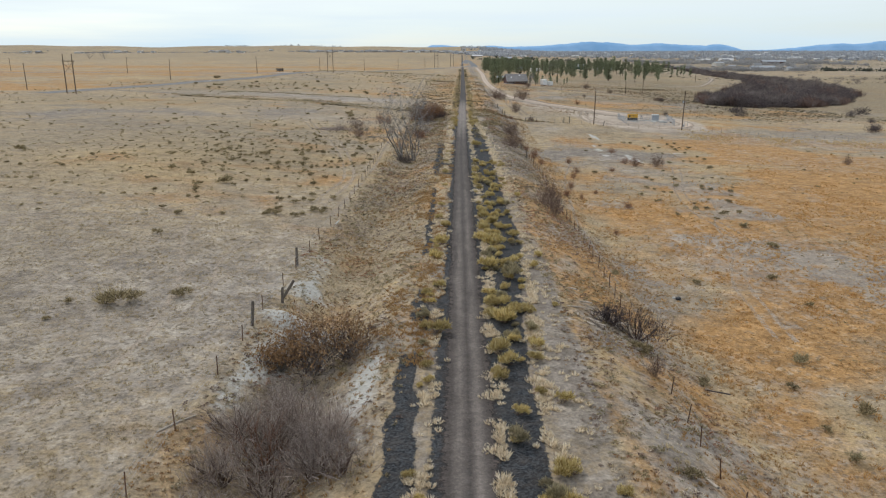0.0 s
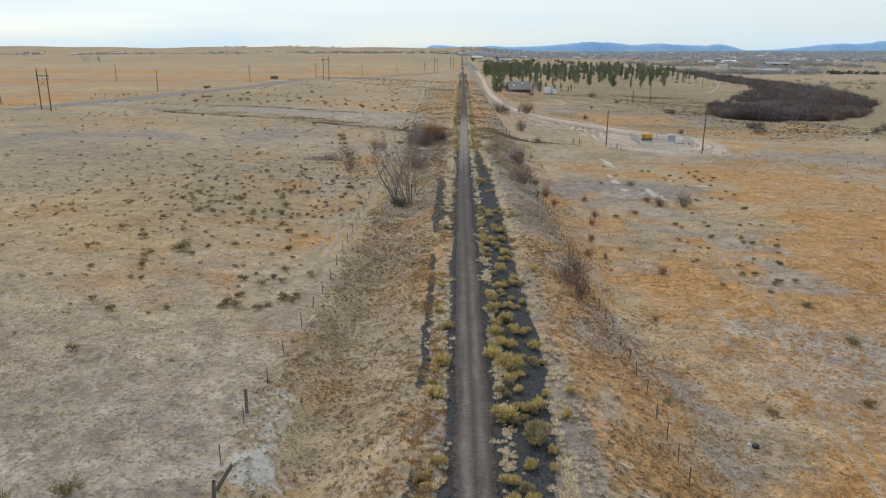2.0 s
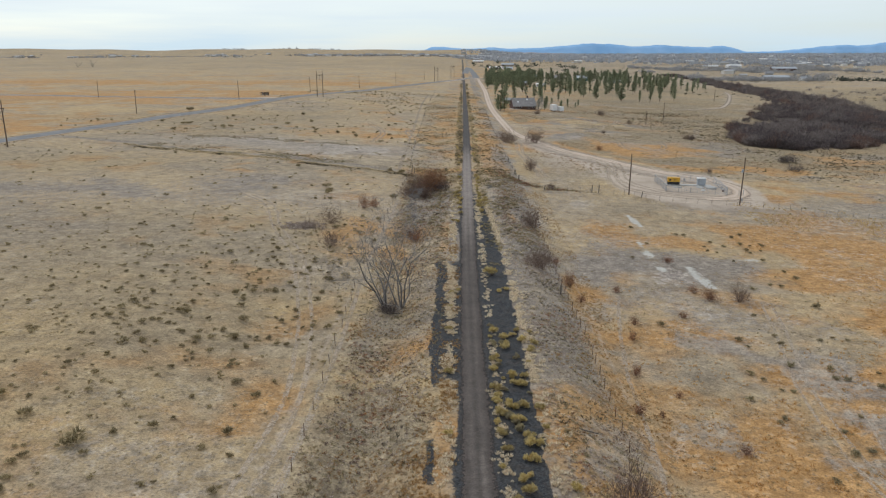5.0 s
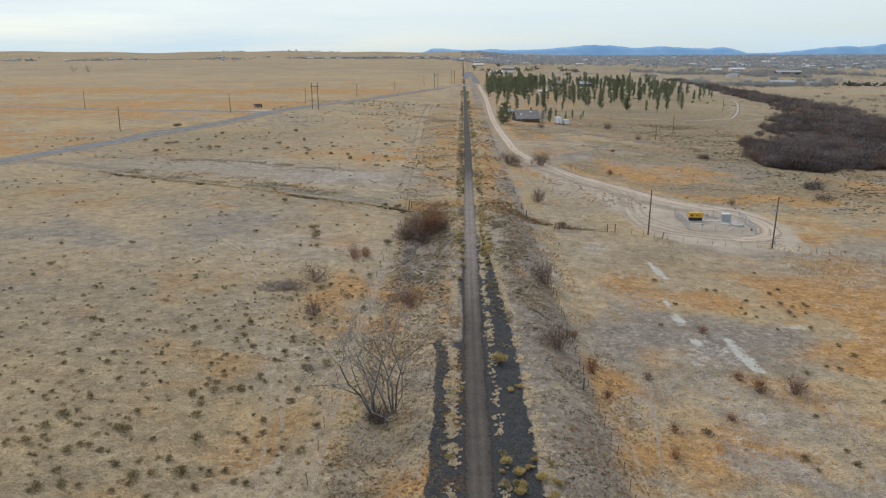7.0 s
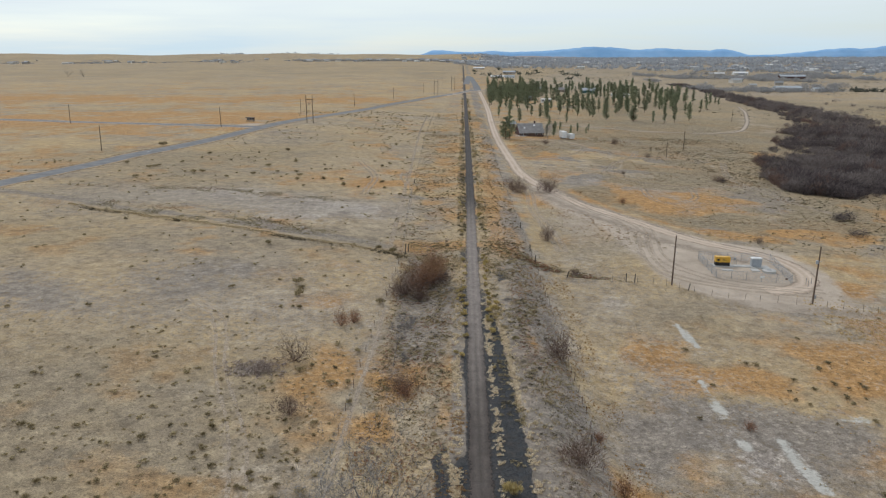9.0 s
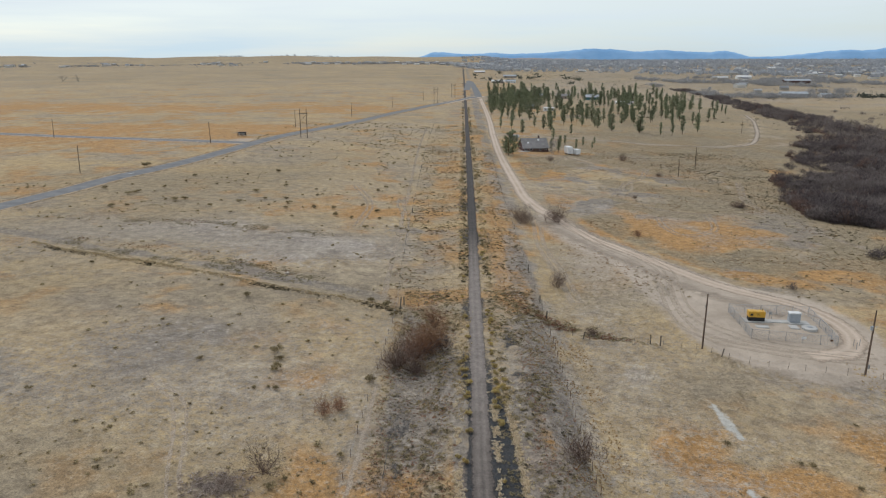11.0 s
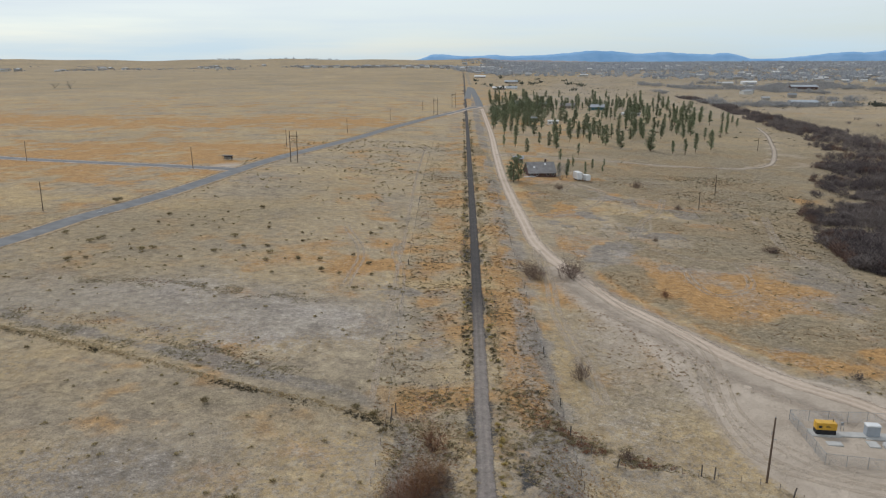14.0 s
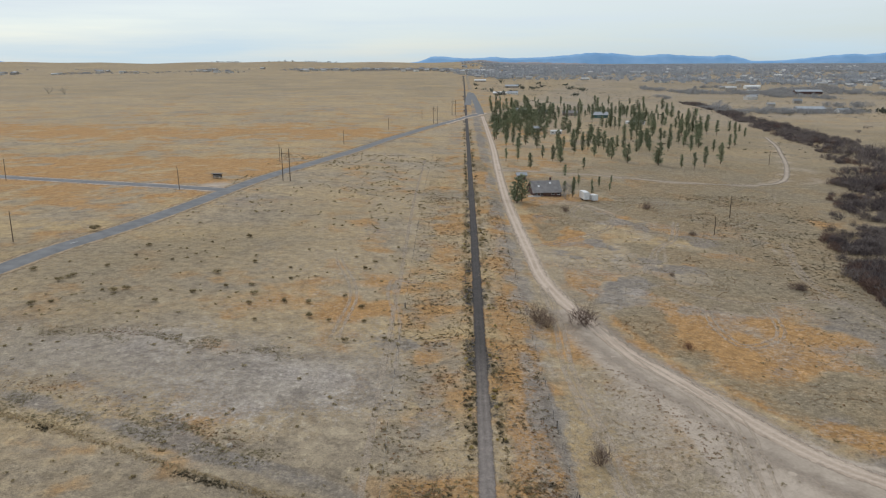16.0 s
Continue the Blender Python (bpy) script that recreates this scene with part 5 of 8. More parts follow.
SHRUBS_D = [(-126.4, 349.6), (-114, 340.5), (-113.1, 343.2), (-112.6, 345.4), (-107.6, 354.9), (-106.8, 323.3), (-110.9, 321.7), (-81.8, 326.9), (-95.3, 332.5), (-92.8, 335.1), (-98.6, 333), (-104.5, 367), (-75.1, 334.6), (-74.1, 352), (-68.1, 340.8), (-61.3, 342.7), (-58.9, 335.8), (-49.3, 330.6), (-43.4, 330.6), (-41.3, 320.4), (-35.8, 318.6), (-34.8, 336.6), (-29.2, 328.7), (-27.1, 318.7), (-29.9, 305.8), (-21.3, 308.5), (-53.6, 316.7), (-58.2, 328.3), (-54.5, 359.7), (-52.1, 349.3), (-32.8, 362.3), (-30.3, 370), (-91.9, 364), (-105.2, 379.2), (-66.7, 363.9), (-86.7, 384.9)]
SHRUBS_E = [(45.7, 182.4), (45.4, 179.6), (48.3, 186.4), (46.8, 178.4), (50, 183.6), (54, 190.8), (56.4, 193), (53.6, 185.4), (53.2, 181.1), (55.1, 184.1), (53.3, 179.2), (57.6, 185.7), (56, 180.8), (57.7, 184.3), (43, 191.8), (44.4, 191.4), (34.7, 196.2), (29.9, 173.2), (35.1, 183.6), (55.8, 202.4), (47.9, 173), (53.6, 173.9), (54.3, 166.6), (48.7, 159.1), (54.6, 163), (45.2, 156.6), (50.3, 158.3), (40.5, 144.3), (26, 139.4), (35.2, 132.4), (40.1, 136.4), (39.7, 133.8)]
SHRUBS_F = [(32.2, 124.2), (33.2, 122.7), (34, 119.9), (35.2, 119.6), (29.7, 117.7), (31, 112.9), (31.8, 113.9), (45.3, 135), (47.3, 136), (49, 135.2), (42.2, 125.8), (41.6, 123.4), (47.1, 124.7), (45.5, 121.3), (42.8, 123), (39.6, 114.2), (41.8, 111.2), (35.4, 106.9), (37, 107.6), (38.7, 104.3), (37.9, 103.1), (40.6, 104), (36.1, 100), (37.9, 95.2), (44.2, 117.5), (38.1, 126.9), (34.8, 134.5), (31.2, 102.4), (36.4, 111.2), (23.8, 69.9), (15.6, 69.3), (16.6, 45.5)]
EAST_SHRUBS = [(26.2, 42.7, 1.4), (23.1, 46.2, 1.0), (25.7, 50.8, 1.5), (22.5, 37.2, 1.1), (32.0, 63.4, 0.9), (37.3, 84.1, 1.6), (37.9, 95.1, 1.3), (17.0, 46.0, 1.0), (11.0, 30.0, 1.2), (32.1, 71.6, 1.3), (50.9, 148.2, 1.4), (22.6, 40.5, 0.8), (12.4, 47.2, 1.3), (13.4, 47.9, 1.1), (12.9, 46.6, 0.9)]
for x, y, w in WEST_SHRUBS:
    stand(sages[int(rng.integers(0, 4))], x, y, w * 0.6, tall=rng.uniform(0.8, 1.1))
for x, y, w in EAST_SHRUBS:
    stand((golden + sages)[int(rng.integers(0, 4))], x, y, w * 0.56, tall=rng.uniform(0.8, 1.1))
for places, low, high in ((SHRUBS_A, 0.42, 0.8), (SHRUBS_B, 0.5, 0.9), (SHRUBS_C, 0.42, 0.8), (SHRUBS_D, 0.75, 1.4)):
    for x, y in places:
        stand(sages[int(rng.integers(0, 4))], x, y, rng.uniform(low, high), tall=rng.uniform(0.75, 1.1))
for x, y in SHRUBS_E + SHRUBS_F:
    stand((golden + sages)[int(rng.integers(0, 5))], x, y, rng.uniform(0.4, 0.7), tall=rng.uniform(0.75, 1.0))
count = 0
while count < 150:
    x, y = rng.uniform(-80, -16), rng.uniform(74, 205)
    want = 0.95 * math.exp(-((x + 36) / 20) ** 2 - ((y - 128) / 26) ** 2) + 0.5 * math.exp(-((x + 27) / 11) ** 2 - ((y - 160) / 14) ** 2) + 0.06
    if rng.uniform() < want:
        stand(sages[int(rng.integers(0, 4))], x, y, rng.uniform(0.28, 0.55), tall=rng.uniform(0.8, 1.1))
        count += 1
for o in sages + golden:
    away(o)

# scattered far shrubs on the plain, too many and small to tell apart
domes = [brush_dome(s, 70, 0.6, 0.3, 0.22) for s in (21, 22, 23)]
rows = []
while len(rows) < 950:
    x, y = rng.uniform(-170, -17), rng.uniform(150, 620)
    d = near_line(np.array(x), np.array(y), ROAD)
    if d < 6 or (x < -112 and y > 360) or y > 700:
        continue
    clump = vnoise(np.array(x), np.array(y), 22, 41, 2)
    if rng.uniform() < 0.12 + 0.75 * smooth(0.5, 0.7, clump) * (1.0 if y > 380 else 0.6):
        rows.append((x, y, land(x, y), rng.uniform(0.26, 0.75) * (1 + max(0, y - 200) / 600), rng.uniform(0.7, 1.0)))
while len(rows) < 1250:
    x, y = rng.uniform(62, 175), rng.uniform(120, 640)
    if vnoise(np.array(x), np.array(y), 18, 43, 2) > 0.5:
        rows.append((x, y, land(x, y), rng.uniform(0.25, 0.7), rng.uniform(0.6, 0.9)))
for _ in range(900):
    x, y = rng.normal(-46, 24), rng.normal(132, 34)
    if x < -16 and y > 60:
        rows.append((x, y, land(x, y), rng.uniform(0.22, 0.5), rng.uniform(0.7, 1.0)))
for _ in range(170):
    x, y = rng.normal(-26, 7), rng.normal(168, 14)
    if x < -16.5:
        rows.append((x, y, land(x, y), rng.uniform(0.16, 0.36), rng.uniform(0.7, 1.0)))
for _ in range(220):
    x, y = rng.uniform(-22, -13), rng.uniform(250, 560)
    rows.append((x, y, land(x, y), rng.uniform(0.2, 0.55), rng.uniform(0.6, 1.0)))
tagged(new("prairie_scrub", mesh_of("prairie_scrub", *scattered(domes, rows, 8), MAT_SAGE)), "scattered low dark shrubs across the dry plain", "shrubs", kind="stuff")

# ---- grasses ----
tufts = [grass_tuft(s, 16, 0.6, 0.55, 0.075) for s in range(31, 37)]


def grass_field(name, label, material, n, area, want, size, seed, tall=(0.7, 1.1), kinds=tufts):
    r = np.random.default_rng(seed)
    rows_x, rows_y = [], []
    while len(rows_x) < n:
        x, y = r.uniform(area[0], area[1], 4000), r.uniform(area[2], area[3], 4000)
        keep = r.uniform(size=4000) < want(x, y)
        rows_x.extend(x[keep])
        rows_y.extend(y[keep])
    x, y = np.array(rows_x[:n]), np.array(rows_y[:n])
    z = height(x, y) + rough_ground(x, y)
    s = r.uniform(size[0], size[1], n) * (0.75 + 0.5 * r.uniform(0, 1, n) ** 2)
    geo = scattered(kinds, np.stack([x, y, z, s, r.uniform(tall[0], tall[1], n)], 1), seed)
    return tagged(new(name, mesh_of(name, *geo, material)), label, "grass", kind="stuff")


dense_tufts = [grass_tuft(s, 40, 0.62, 0.75, 0.085) for s in range(131, 137)]


def trail_edge(x, y):
    """Bunches in ragged rows along the ballast: one at each edge of the trail and a broad band down the east bank."""
    n = vnoise(x, y, 1.7, 51, 2)
    inner = np.interp(y, [20, 40, 60, 150, 200], [1.9, 2.1, 2.4, 2.45, 2.2])
    outer = np.interp(y, [20, 36, 49, 72, 90, 130, 158, 177, 215], [4.5, 4.7, 5.3, 6.5, 6.3, 6.2, 5.9, 5.3, 3.9])
    a = np.exp(-(((x - inner) / 0.42) ** 2)) * smooth(0.35, 0.55, n) * np.interp(y, [110, 128, 150, 160, 200], [1, 0.18, 0.18, 0.7, 1])
    b = np.exp(-(((x - outer) / 0.45) ** 2)) * smooth(0.38, 0.58, n) * np.interp(y, [45, 65, 105, 120], [1, 0.35, 0.35, 1])
    c = 0.14 * np.exp(-(((x - outer - 1.0) / 0.9) ** 2)) * smooth(0.45, 0.6, n)
    d = np.exp(-(((x - np.interp(y, [60, 110, 165], [-1.75, -2.2, -2.7])) / np.interp(y, [60, 110], [0.5, 0.48])) ** 2)) * smooth(0.38, 0.58, n) * np.interp(y, [25, 45, 62, 105, 120], [0.6, 0.6, 0.4, 0.4, 1]) + 0.35 * np.exp(-(((x + 2.7) / 0.5) ** 2)) * smooth(0.45, 0.6, n) * smooth(44, 60, y)
    return np.clip(a + b + c + d, 0, 1) * smooth(215, 195, y)


grass_field("bunchgrass", "pale straw bunchgrass lining the dark cinder trail", MAT_STRAW, 4600, (-4.5, 9.5, 22, 214), trail_edge, (0.2, 0.5), 61, (0.65, 1.0), dense_tufts)
grass_field("brown_edge_grass", "brown and rust tufts along the west edge of the trail", MAT_RUSTGRASS, 2600, (-6.5, -1.2, 40, 170), lambda x, y: (np.exp(-(((x + 2.4) / 0.8) ** 2)) + 0.6 * np.exp(-(((x + 4.6) / 1.2) ** 2)) * smooth(112, 100, y)) * smooth(0.38, 0.58, vnoise(x, y, 2.2, 321, 2)), (0.2, 0.46), 322, (0.6, 1.0))
grass_field("trailside_grass", "tan and brown grass along the far trail", MAT_TANGRASS, 3600, (-6, 8, 190, 520), lambda x, y: np.exp(-(((np.abs(x - 0.8) - 3.0) / 0.9) ** 2)) * smooth(0.35, 0.6, vnoise(x, y, 3, 53, 2)), (0.3, 0.6), 62)
grass_field("rust_grass", "rust-coloured dry grass on the trail banks", MAT_RUSTGRASS, 9000, (-15, 20, 22, 240), lambda x, y: (smooth(-3, -5, x) + smooth(7, 9, x)) * smooth(0.48, 0.62, vnoise(x, y, 5, 55, 3)), (0.16, 0.34), 63)
grass_field("bank_grass", "mixed tan and grey grass on the trail banks", MAT_TANGRASS, 4500, (-15, 20, 22, 240), lambda x, y: (smooth(-2.5, -4.5, x) + smooth(6, 8, x)) * (0.25 + 0.6 * smooth(0.4, 0.6, vnoise(x, y, 3, 57, 3))), (0.18, 0.38), 64)
grass_field("east_field_grass", "knee-high rust and gold grass in the east field", MAT_RUSTGRASS, 12000, (18, 105, 28, 225), lambda x, y: cover(x, y)[0] ** 2 * (1 - 0.006 * (y - 28)) * smooth(0.45, 0.6, vnoise(x, y, 4, 59, 3)), (0.24, 0.5), 65, (0.5, 0.9))
grass_field("west_field_grass", "short grazed tan grass in the west field", MAT_TANGRASS, 12000, (-85, -15.5, 26, 180), lambda x, y: (0.2 + 0.8 * smooth(0.45, 0.65, vnoise(x, y, 3.5, 60, 3))) * (1 - 0.006 * (y - 26)), (0.14, 0.32), 66, (0.4, 0.8))
grass_field("reed_grass", "tall pale gold reeds beside the damp hollow", MAT_REED, 1600, (64, 130, 170, 226), lambda x, y: np.exp(-(((y - 211 + 0.33 * (x - 66)) / 8.5) ** 2)) * smooth(0.3, 0.55, vnoise(x, y, 8, 68, 2)), (0.3, 0.6), 67)
grass_field("ditch_grass", "brown grass on the old ditch bank", MAT_TANGRASS, 1500, (-110, -13, 234, 280), lambda x, y: np.exp(-((near_line(x, y, DITCH_BANK) / 0.8) ** 2)), (0.25, 0.55), 68)

# dark scrub that crowds both sides of the trail further on
rows = []
for _ in range(2700):
    y = rng.uniform(256, 800)
    side = rng.choice([-1, 1])
    x = 0.9 + side * (1.75 + abs(rng.normal(0, 1.05))) + 0.0006 * (y - 225)
    if vnoise(np.array(x * 2), np.array(y), 5, 163, 2) > 0.5:
        rows.append((x, y, land(x, y), rng.uniform(0.28, 0.68), rng.uniform(0.7, 1.2)))
tagged(new("trailside_scrub", mesh_of("trailside_scrub", *scattered(domes, rows[::2], 164), MAT_DARKSAGE)), "dark scrub crowding both edges of the trail", "shrubs", kind="stuff")
tagged(new("trailside_brush", mesh_of("trailside_brush", *scattered(domes, rows[1::2], 165), MAT_SAGE)), "olive and straw brush along both edges of the trail", "shrubs", kind="stuff")

# dry weeds and tangled litter on the banks and along the fences
weeds = [brush_dome(s, 34, 0.55, 0.5, 0.20) for s in range(171, 177)]


def weed_patch(name, label, mat, n, want, area, size, seed):
    return grass_field(name, label, mat, n, area, want, size, seed, (0.55, 1.1), weeds)


def banks(x, y):
    n = vnoise(x, y, 6, 181, 3)
    return (smooth(-2.6, -4.2, x) * smooth(-15.5, -13.5, x) + smooth(6.2, 8, x) * smooth(16.5, 13, x)) * (0.2 + 0.8 * smooth(0.35, 0.6, n))


weed_patch("grey_weeds", "dull grey-brown weeds tangled on the trail banks", MAT_SAGE, 2600, banks, (-16, 17, 22, 250), (0.14, 0.42), 182)
weed_patch("brown_weeds", "dark brown dead weeds on the trail banks", MAT_TWIG, 700, lambda x, y: banks(x, y) * smooth(0.4, 0.6, vnoise(x, y, 9, 183, 2)), (-16, 17, 22, 250), (0.14, 0.38), 184)
weed_patch("red_weeds", "red-brown dead weeds on the trail banks", MAT_REDTWIG, 1900, lambda x, y: banks(x, y) * smooth(0.45, 0.65, vnoise(x, y, 11, 185, 2)), (-16, 17, 22, 250), (0.14, 0.36), 186)
weed_patch("pale_weeds", "pale straw weeds on the trail banks", MAT_GREYRABBIT, 2200, banks, (-16, 17, 22, 250), (0.14, 0.36), 187)
weed_patch("field_weeds", "scattered grey weeds in the east field", MAT_SAGE, 2200, lambda x, y: smooth(0.45, 0.65, vnoise(x, y, 12, 188, 3)) * (1 - 0.003 * (y - 28)), (14, 75, 28, 225), (0.12, 0.3), 189)
weed_patch("yard_weeds", "grey-olive weeds on the trodden yard", MAT_GREYRABBIT, 700, lambda x, y: smooth(4, 7, near_line(x, y, DIRT_ROAD)) * smooth(0.35, 0.6, vnoise(x, y, 10, 190, 3)), (15, 44, 238, 345), (0.12, 0.32), 191)
weed_patch("strip_rust_weeds", "rust-brown dead weeds between the fence and the trail", MAT_RUSTLEAF, 1300, lambda x, y: (smooth(-3, -4.5, x) + smooth(5, 6, x) * smooth(14, 12, x)) * smooth(0.45, 0.62, vnoise(x, y, 9, 197, 3)), (-18, 14, 240, 480), (0.2, 0.55), 198)
weed_patch("strip_dark_weeds", "dark scrub patches between the fence and the trail", MAT_DARKSAGE, 600, lambda x, y: (smooth(-3, -4.5, x) + smooth(5, 6, x) * smooth(14, 12, x)) * smooth(0.5, 0.66, vnoise(x, y, 10, 199, 3)), (-18, 14, 240, 480), (0.25, 0.65), 200)
weed_patch("valley_weeds", "dark low scrub across the valley floor", MAT_SAGE, 5600, lambda x, y: (0.12 + smooth(0.46, 0.66, vnoise(x, y, 14, 192, 3))) * smooth(5, 9, near_line(x, y, DIRT_ROAD)), (22, 160, 255, 600), (0.2, 0.55), 193)
weed_patch("valley_dark_scrub", "dark low scrub thickening towards the creek", MAT_DARKSAGE, 3400, lambda x, y: (0.12 + smooth(0.42, 0.62, vnoise(x, y, 16, 331, 3))) * smooth(80, 110, x) * smooth(6, 11, near_line(x, y, DIRT_ROAD)), (80, 156, 258, 520), (0.25, 0.75), 332)
weed_patch("valley_brown_weeds", "brown dead weeds in patches on the valley floor", MAT_RUSTLEAF, 3000, lambda x, y: smooth(0.52, 0.66, vnoise(x, y, 18, 261, 3)) * smooth(5, 9, near_line(x, y, DIRT_ROAD)), (22, 150, 262, 520), (0.2, 0.5), 262)
weed_patch("strip_weeds", "mixed dry scrub between the fence and the trail", MAT_SAGE, 3400, lambda x, y: (smooth(-3, -4.5, x) + smooth(5, 6, x) * smooth(14, 12, x)) * (0.15 + 0.85 * smooth(0.4, 0.6, vnoise(x, y, 12, 194, 3))), (-20, 14, 240, 620), (0.18, 0.55), 195)

# short tufts on the ground that lies nearest
short_tufts = [grass_tuft(s, 9, 0.7, 0.9, 0.11) for s in range(231, 236)]
grass_field("west_short_grass", "short grazed grey-tan tufts on trodden ground", MAT_TANGRASS, 9000, (-46, -12.5, 22, 92), lambda x, y: (0.25 + 0.75 * smooth(0.35, 0.6, vnoise(x, y, 2.5, 232, 2))) * smooth(100, 50, y), (0.09, 0.22), 233, (0.5, 0.9), short_tufts)
weed_patch("west_low_weeds", "low grey weeds between the grazed tufts", MAT_SAGE, 1800, lambda x, y: smooth(0.4, 0.62, vnoise(x, y, 3, 234, 2)) * smooth(100, 50, y), (-46, -12.5, 22, 92), (0.07, 0.17), 235)
grass_field("east_short_grass", "short rust and straw tufts on the east slope", MAT_RUSTGRASS, 6500, (13, 46, 26, 92), lambda x, y: (0.2 + 0.8 * smooth(0.38, 0.6, vnoise(x, y, 2.5, 236, 2))) * smooth(100, 50, y), (0.1, 0.26), 237, (0.6, 1.0), short_tufts)
grass_field("bank_short_grass", "short straw tufts on the trail banks", MAT_STRAW, 2600, (-14, 18, 22, 120), lambda x, y: (smooth(6, 7.5, x) + smooth(-3.2, -4.5, x)) * smooth(0.42, 0.6, vnoise(x, y, 2.2, 238, 2)), (0.08, 0.22), 239, (0.6, 1.0), short_tufts)
grass_field("bank_rubble", "grey dead stalks strewn over the trail banks", MAT_GREYTWIG, 6000, (-14, 16, 70, 255), lambda x, y: (smooth(6, 7.5, x) * smooth(14.5, 13, x) + smooth(-4.2, -5.5, x) * smooth(-14.5, -13, x)) * (0.2 + 0.8 * smooth(0.42, 0.58, vnoise(x, y, 3.2, 271, 3))), (0.16, 0.42), 272, (0.5, 0.9), short_tufts)
grass_field("bank_dark_growth", "dark olive low growth on the trail banks", MAT_DARKSAGE, 3000, (-14, 16, 84, 255), lambda x, y: (smooth(6.5, 8, x) * smooth(14.5, 13, x) + smooth(-4.2, -5.5, x) * smooth(-14.5, -13, x)) * smooth(0.45, 0.6, vnoise(x, y, 4.2, 273, 3)), (0.16, 0.4), 274, (0.5, 0.9), short_tufts)
weed_patch("bank_litter", "brown dead litter on the near trail banks", MAT_TWIG, 2200, lambda x, y: (smooth(6, 7.5, x) + smooth(-3.2, -4.5, x)) * smooth(0.42, 0.6, vnoise(x, y, 2.6, 240, 2)), (-14, 17, 22, 110), (0.08, 0.24), 241)
weed_patch("bank_rust_litter", "rust-brown dead weeds on the near trail banks", MAT_RUSTLEAF, 2200, lambda x, y: (smooth(6, 7.5, x) + smooth(-3.2, -4.5, x)) * smooth(0.42, 0.6, vnoise(x, y, 3.1, 242, 2)), (-14, 17, 22, 110), (0.08, 0.26), 243)

# brush that fills the ditch where it meets the trail, and coarse growth on the banks before it
DITCH_EAST = [(9.5, 242), (11.4, 240.8), (14.5, 237), (19.6, 235.2), (23.9, 231.5), (30.2, 229.6), (40, 226.5)]


def ditch_brush(x, y):
    return np.exp(-((near_line(x, y, DITCH_EAST) / 1.7) ** 2)) * smooth(36, 17, x) * (0.3 + 0.7 * smooth(0.35, 0.55, vnoise(x, y, 4, 211, 2)))


def rough_banks(x, y):
    n = vnoise(x, y, 3.5, 213, 3)
    return smooth(150, 185, y) * (smooth(2.6, 3.6, x) * smooth(15, 11, x) + smooth(-2.4, -3.6, x) * smooth(-15, -12, x)) * smooth(0.42, 0.6, n)


weed_patch("ditch_brush", "dull grey-brown brush crowding the ditch", MAT_SAGE, 200, ditch_brush, (0, 44, 220, 246), (0.3, 0.8), 212)
weed_patch("ditch_scrub", "red-brown scrub mixed into the ditch brush", MAT_REDTWIG, 110, ditch_brush, (0, 44, 220, 246), (0.3, 0.9), 214)
weed_patch("fallen_twigs", "grey fallen twigs strewn over dark soil", MAT_GREYTWIG, 170, lambda x, y: bump(-30.6, 177.8, 3.2, 1.8, x, y), (-42, -20, 170, 186), (0.3, 0.7), 219)
weed_patch("bank_scrub", "grey-olive scrub covering the rough banks", MAT_SAGE, 1500, rough_banks, (-16, 16, 150, 252), (0.25, 0.65), 215)
weed_patch("dark_bank_scrub", "dark brown scrub covering the rough banks", MAT_DARKSAGE, 420, rough_banks, (-16, 16, 150, 252), (0.25, 0.6), 216)
weed_patch("field_edge_weeds", "dense brown weeds bordering the pale bare field", MAT_GREYRABBIT, 1500, lambda x, y: np.exp(-((near_line(x, y, [(-96, 303), (-84, 303), (-68, 304), (-55, 299.5), (-44, 297)]) / 3.4) ** 2)) * smooth(0.4, 0.55, vnoise(x, y, 5, 251, 3)), (-104, -38, 288, 314), (0.14, 0.32), 252)
weed_patch("ditch_side_weeds", "dark olive-brown weeds beside the old ditch", MAT_GREYRABBIT, 1700, lambda x, y: np.exp(-((near_line(x, y, [(-100, 279), (-76, 268), (-58, 264), (-38, 257.5)]) / 4.2) ** 2)) * smooth(0.42, 0.58, vnoise(x, y, 5, 253, 3)), (-110, -28, 250, 290), (0.16, 0.42), 254)
weed_patch("ditch_bank_weeds", "dark brown dead growth along the old ditch bank", MAT_DARKSAGE, 420, lambda x, y: np.exp(-((near_line(x, y + 0.9, DITCH_BANK) / 0.5) ** 2)) * smooth(0.35, 0.6, vnoise(x, y, 6, 255, 2)), (-110, -13, 232, 282), (0.2, 0.5), 256)
weed_patch("bare_ground_weeds", "rust-brown weeds in lines on bare soil", MAT_RUSTLEAF, 800, lambda x, y: (np.exp(-(((y - 306 + 0.05 * (x + 84)) / 2.5) ** 2)) * smooth(-100, -92, x) * smooth(-66, -74, x) + np.exp(-((near_line(x, y, [(-100, 283), (-77, 277), (-62, 271), (-36, 258)]) / 2.2) ** 2)) + bump(-55, 298, 4, 2, x, y)) * smooth(0.4, 0.6, vnoise(x, y, 6, 218, 2)), (-110, -28, 250, 312), (0.14, 0.32), 217)

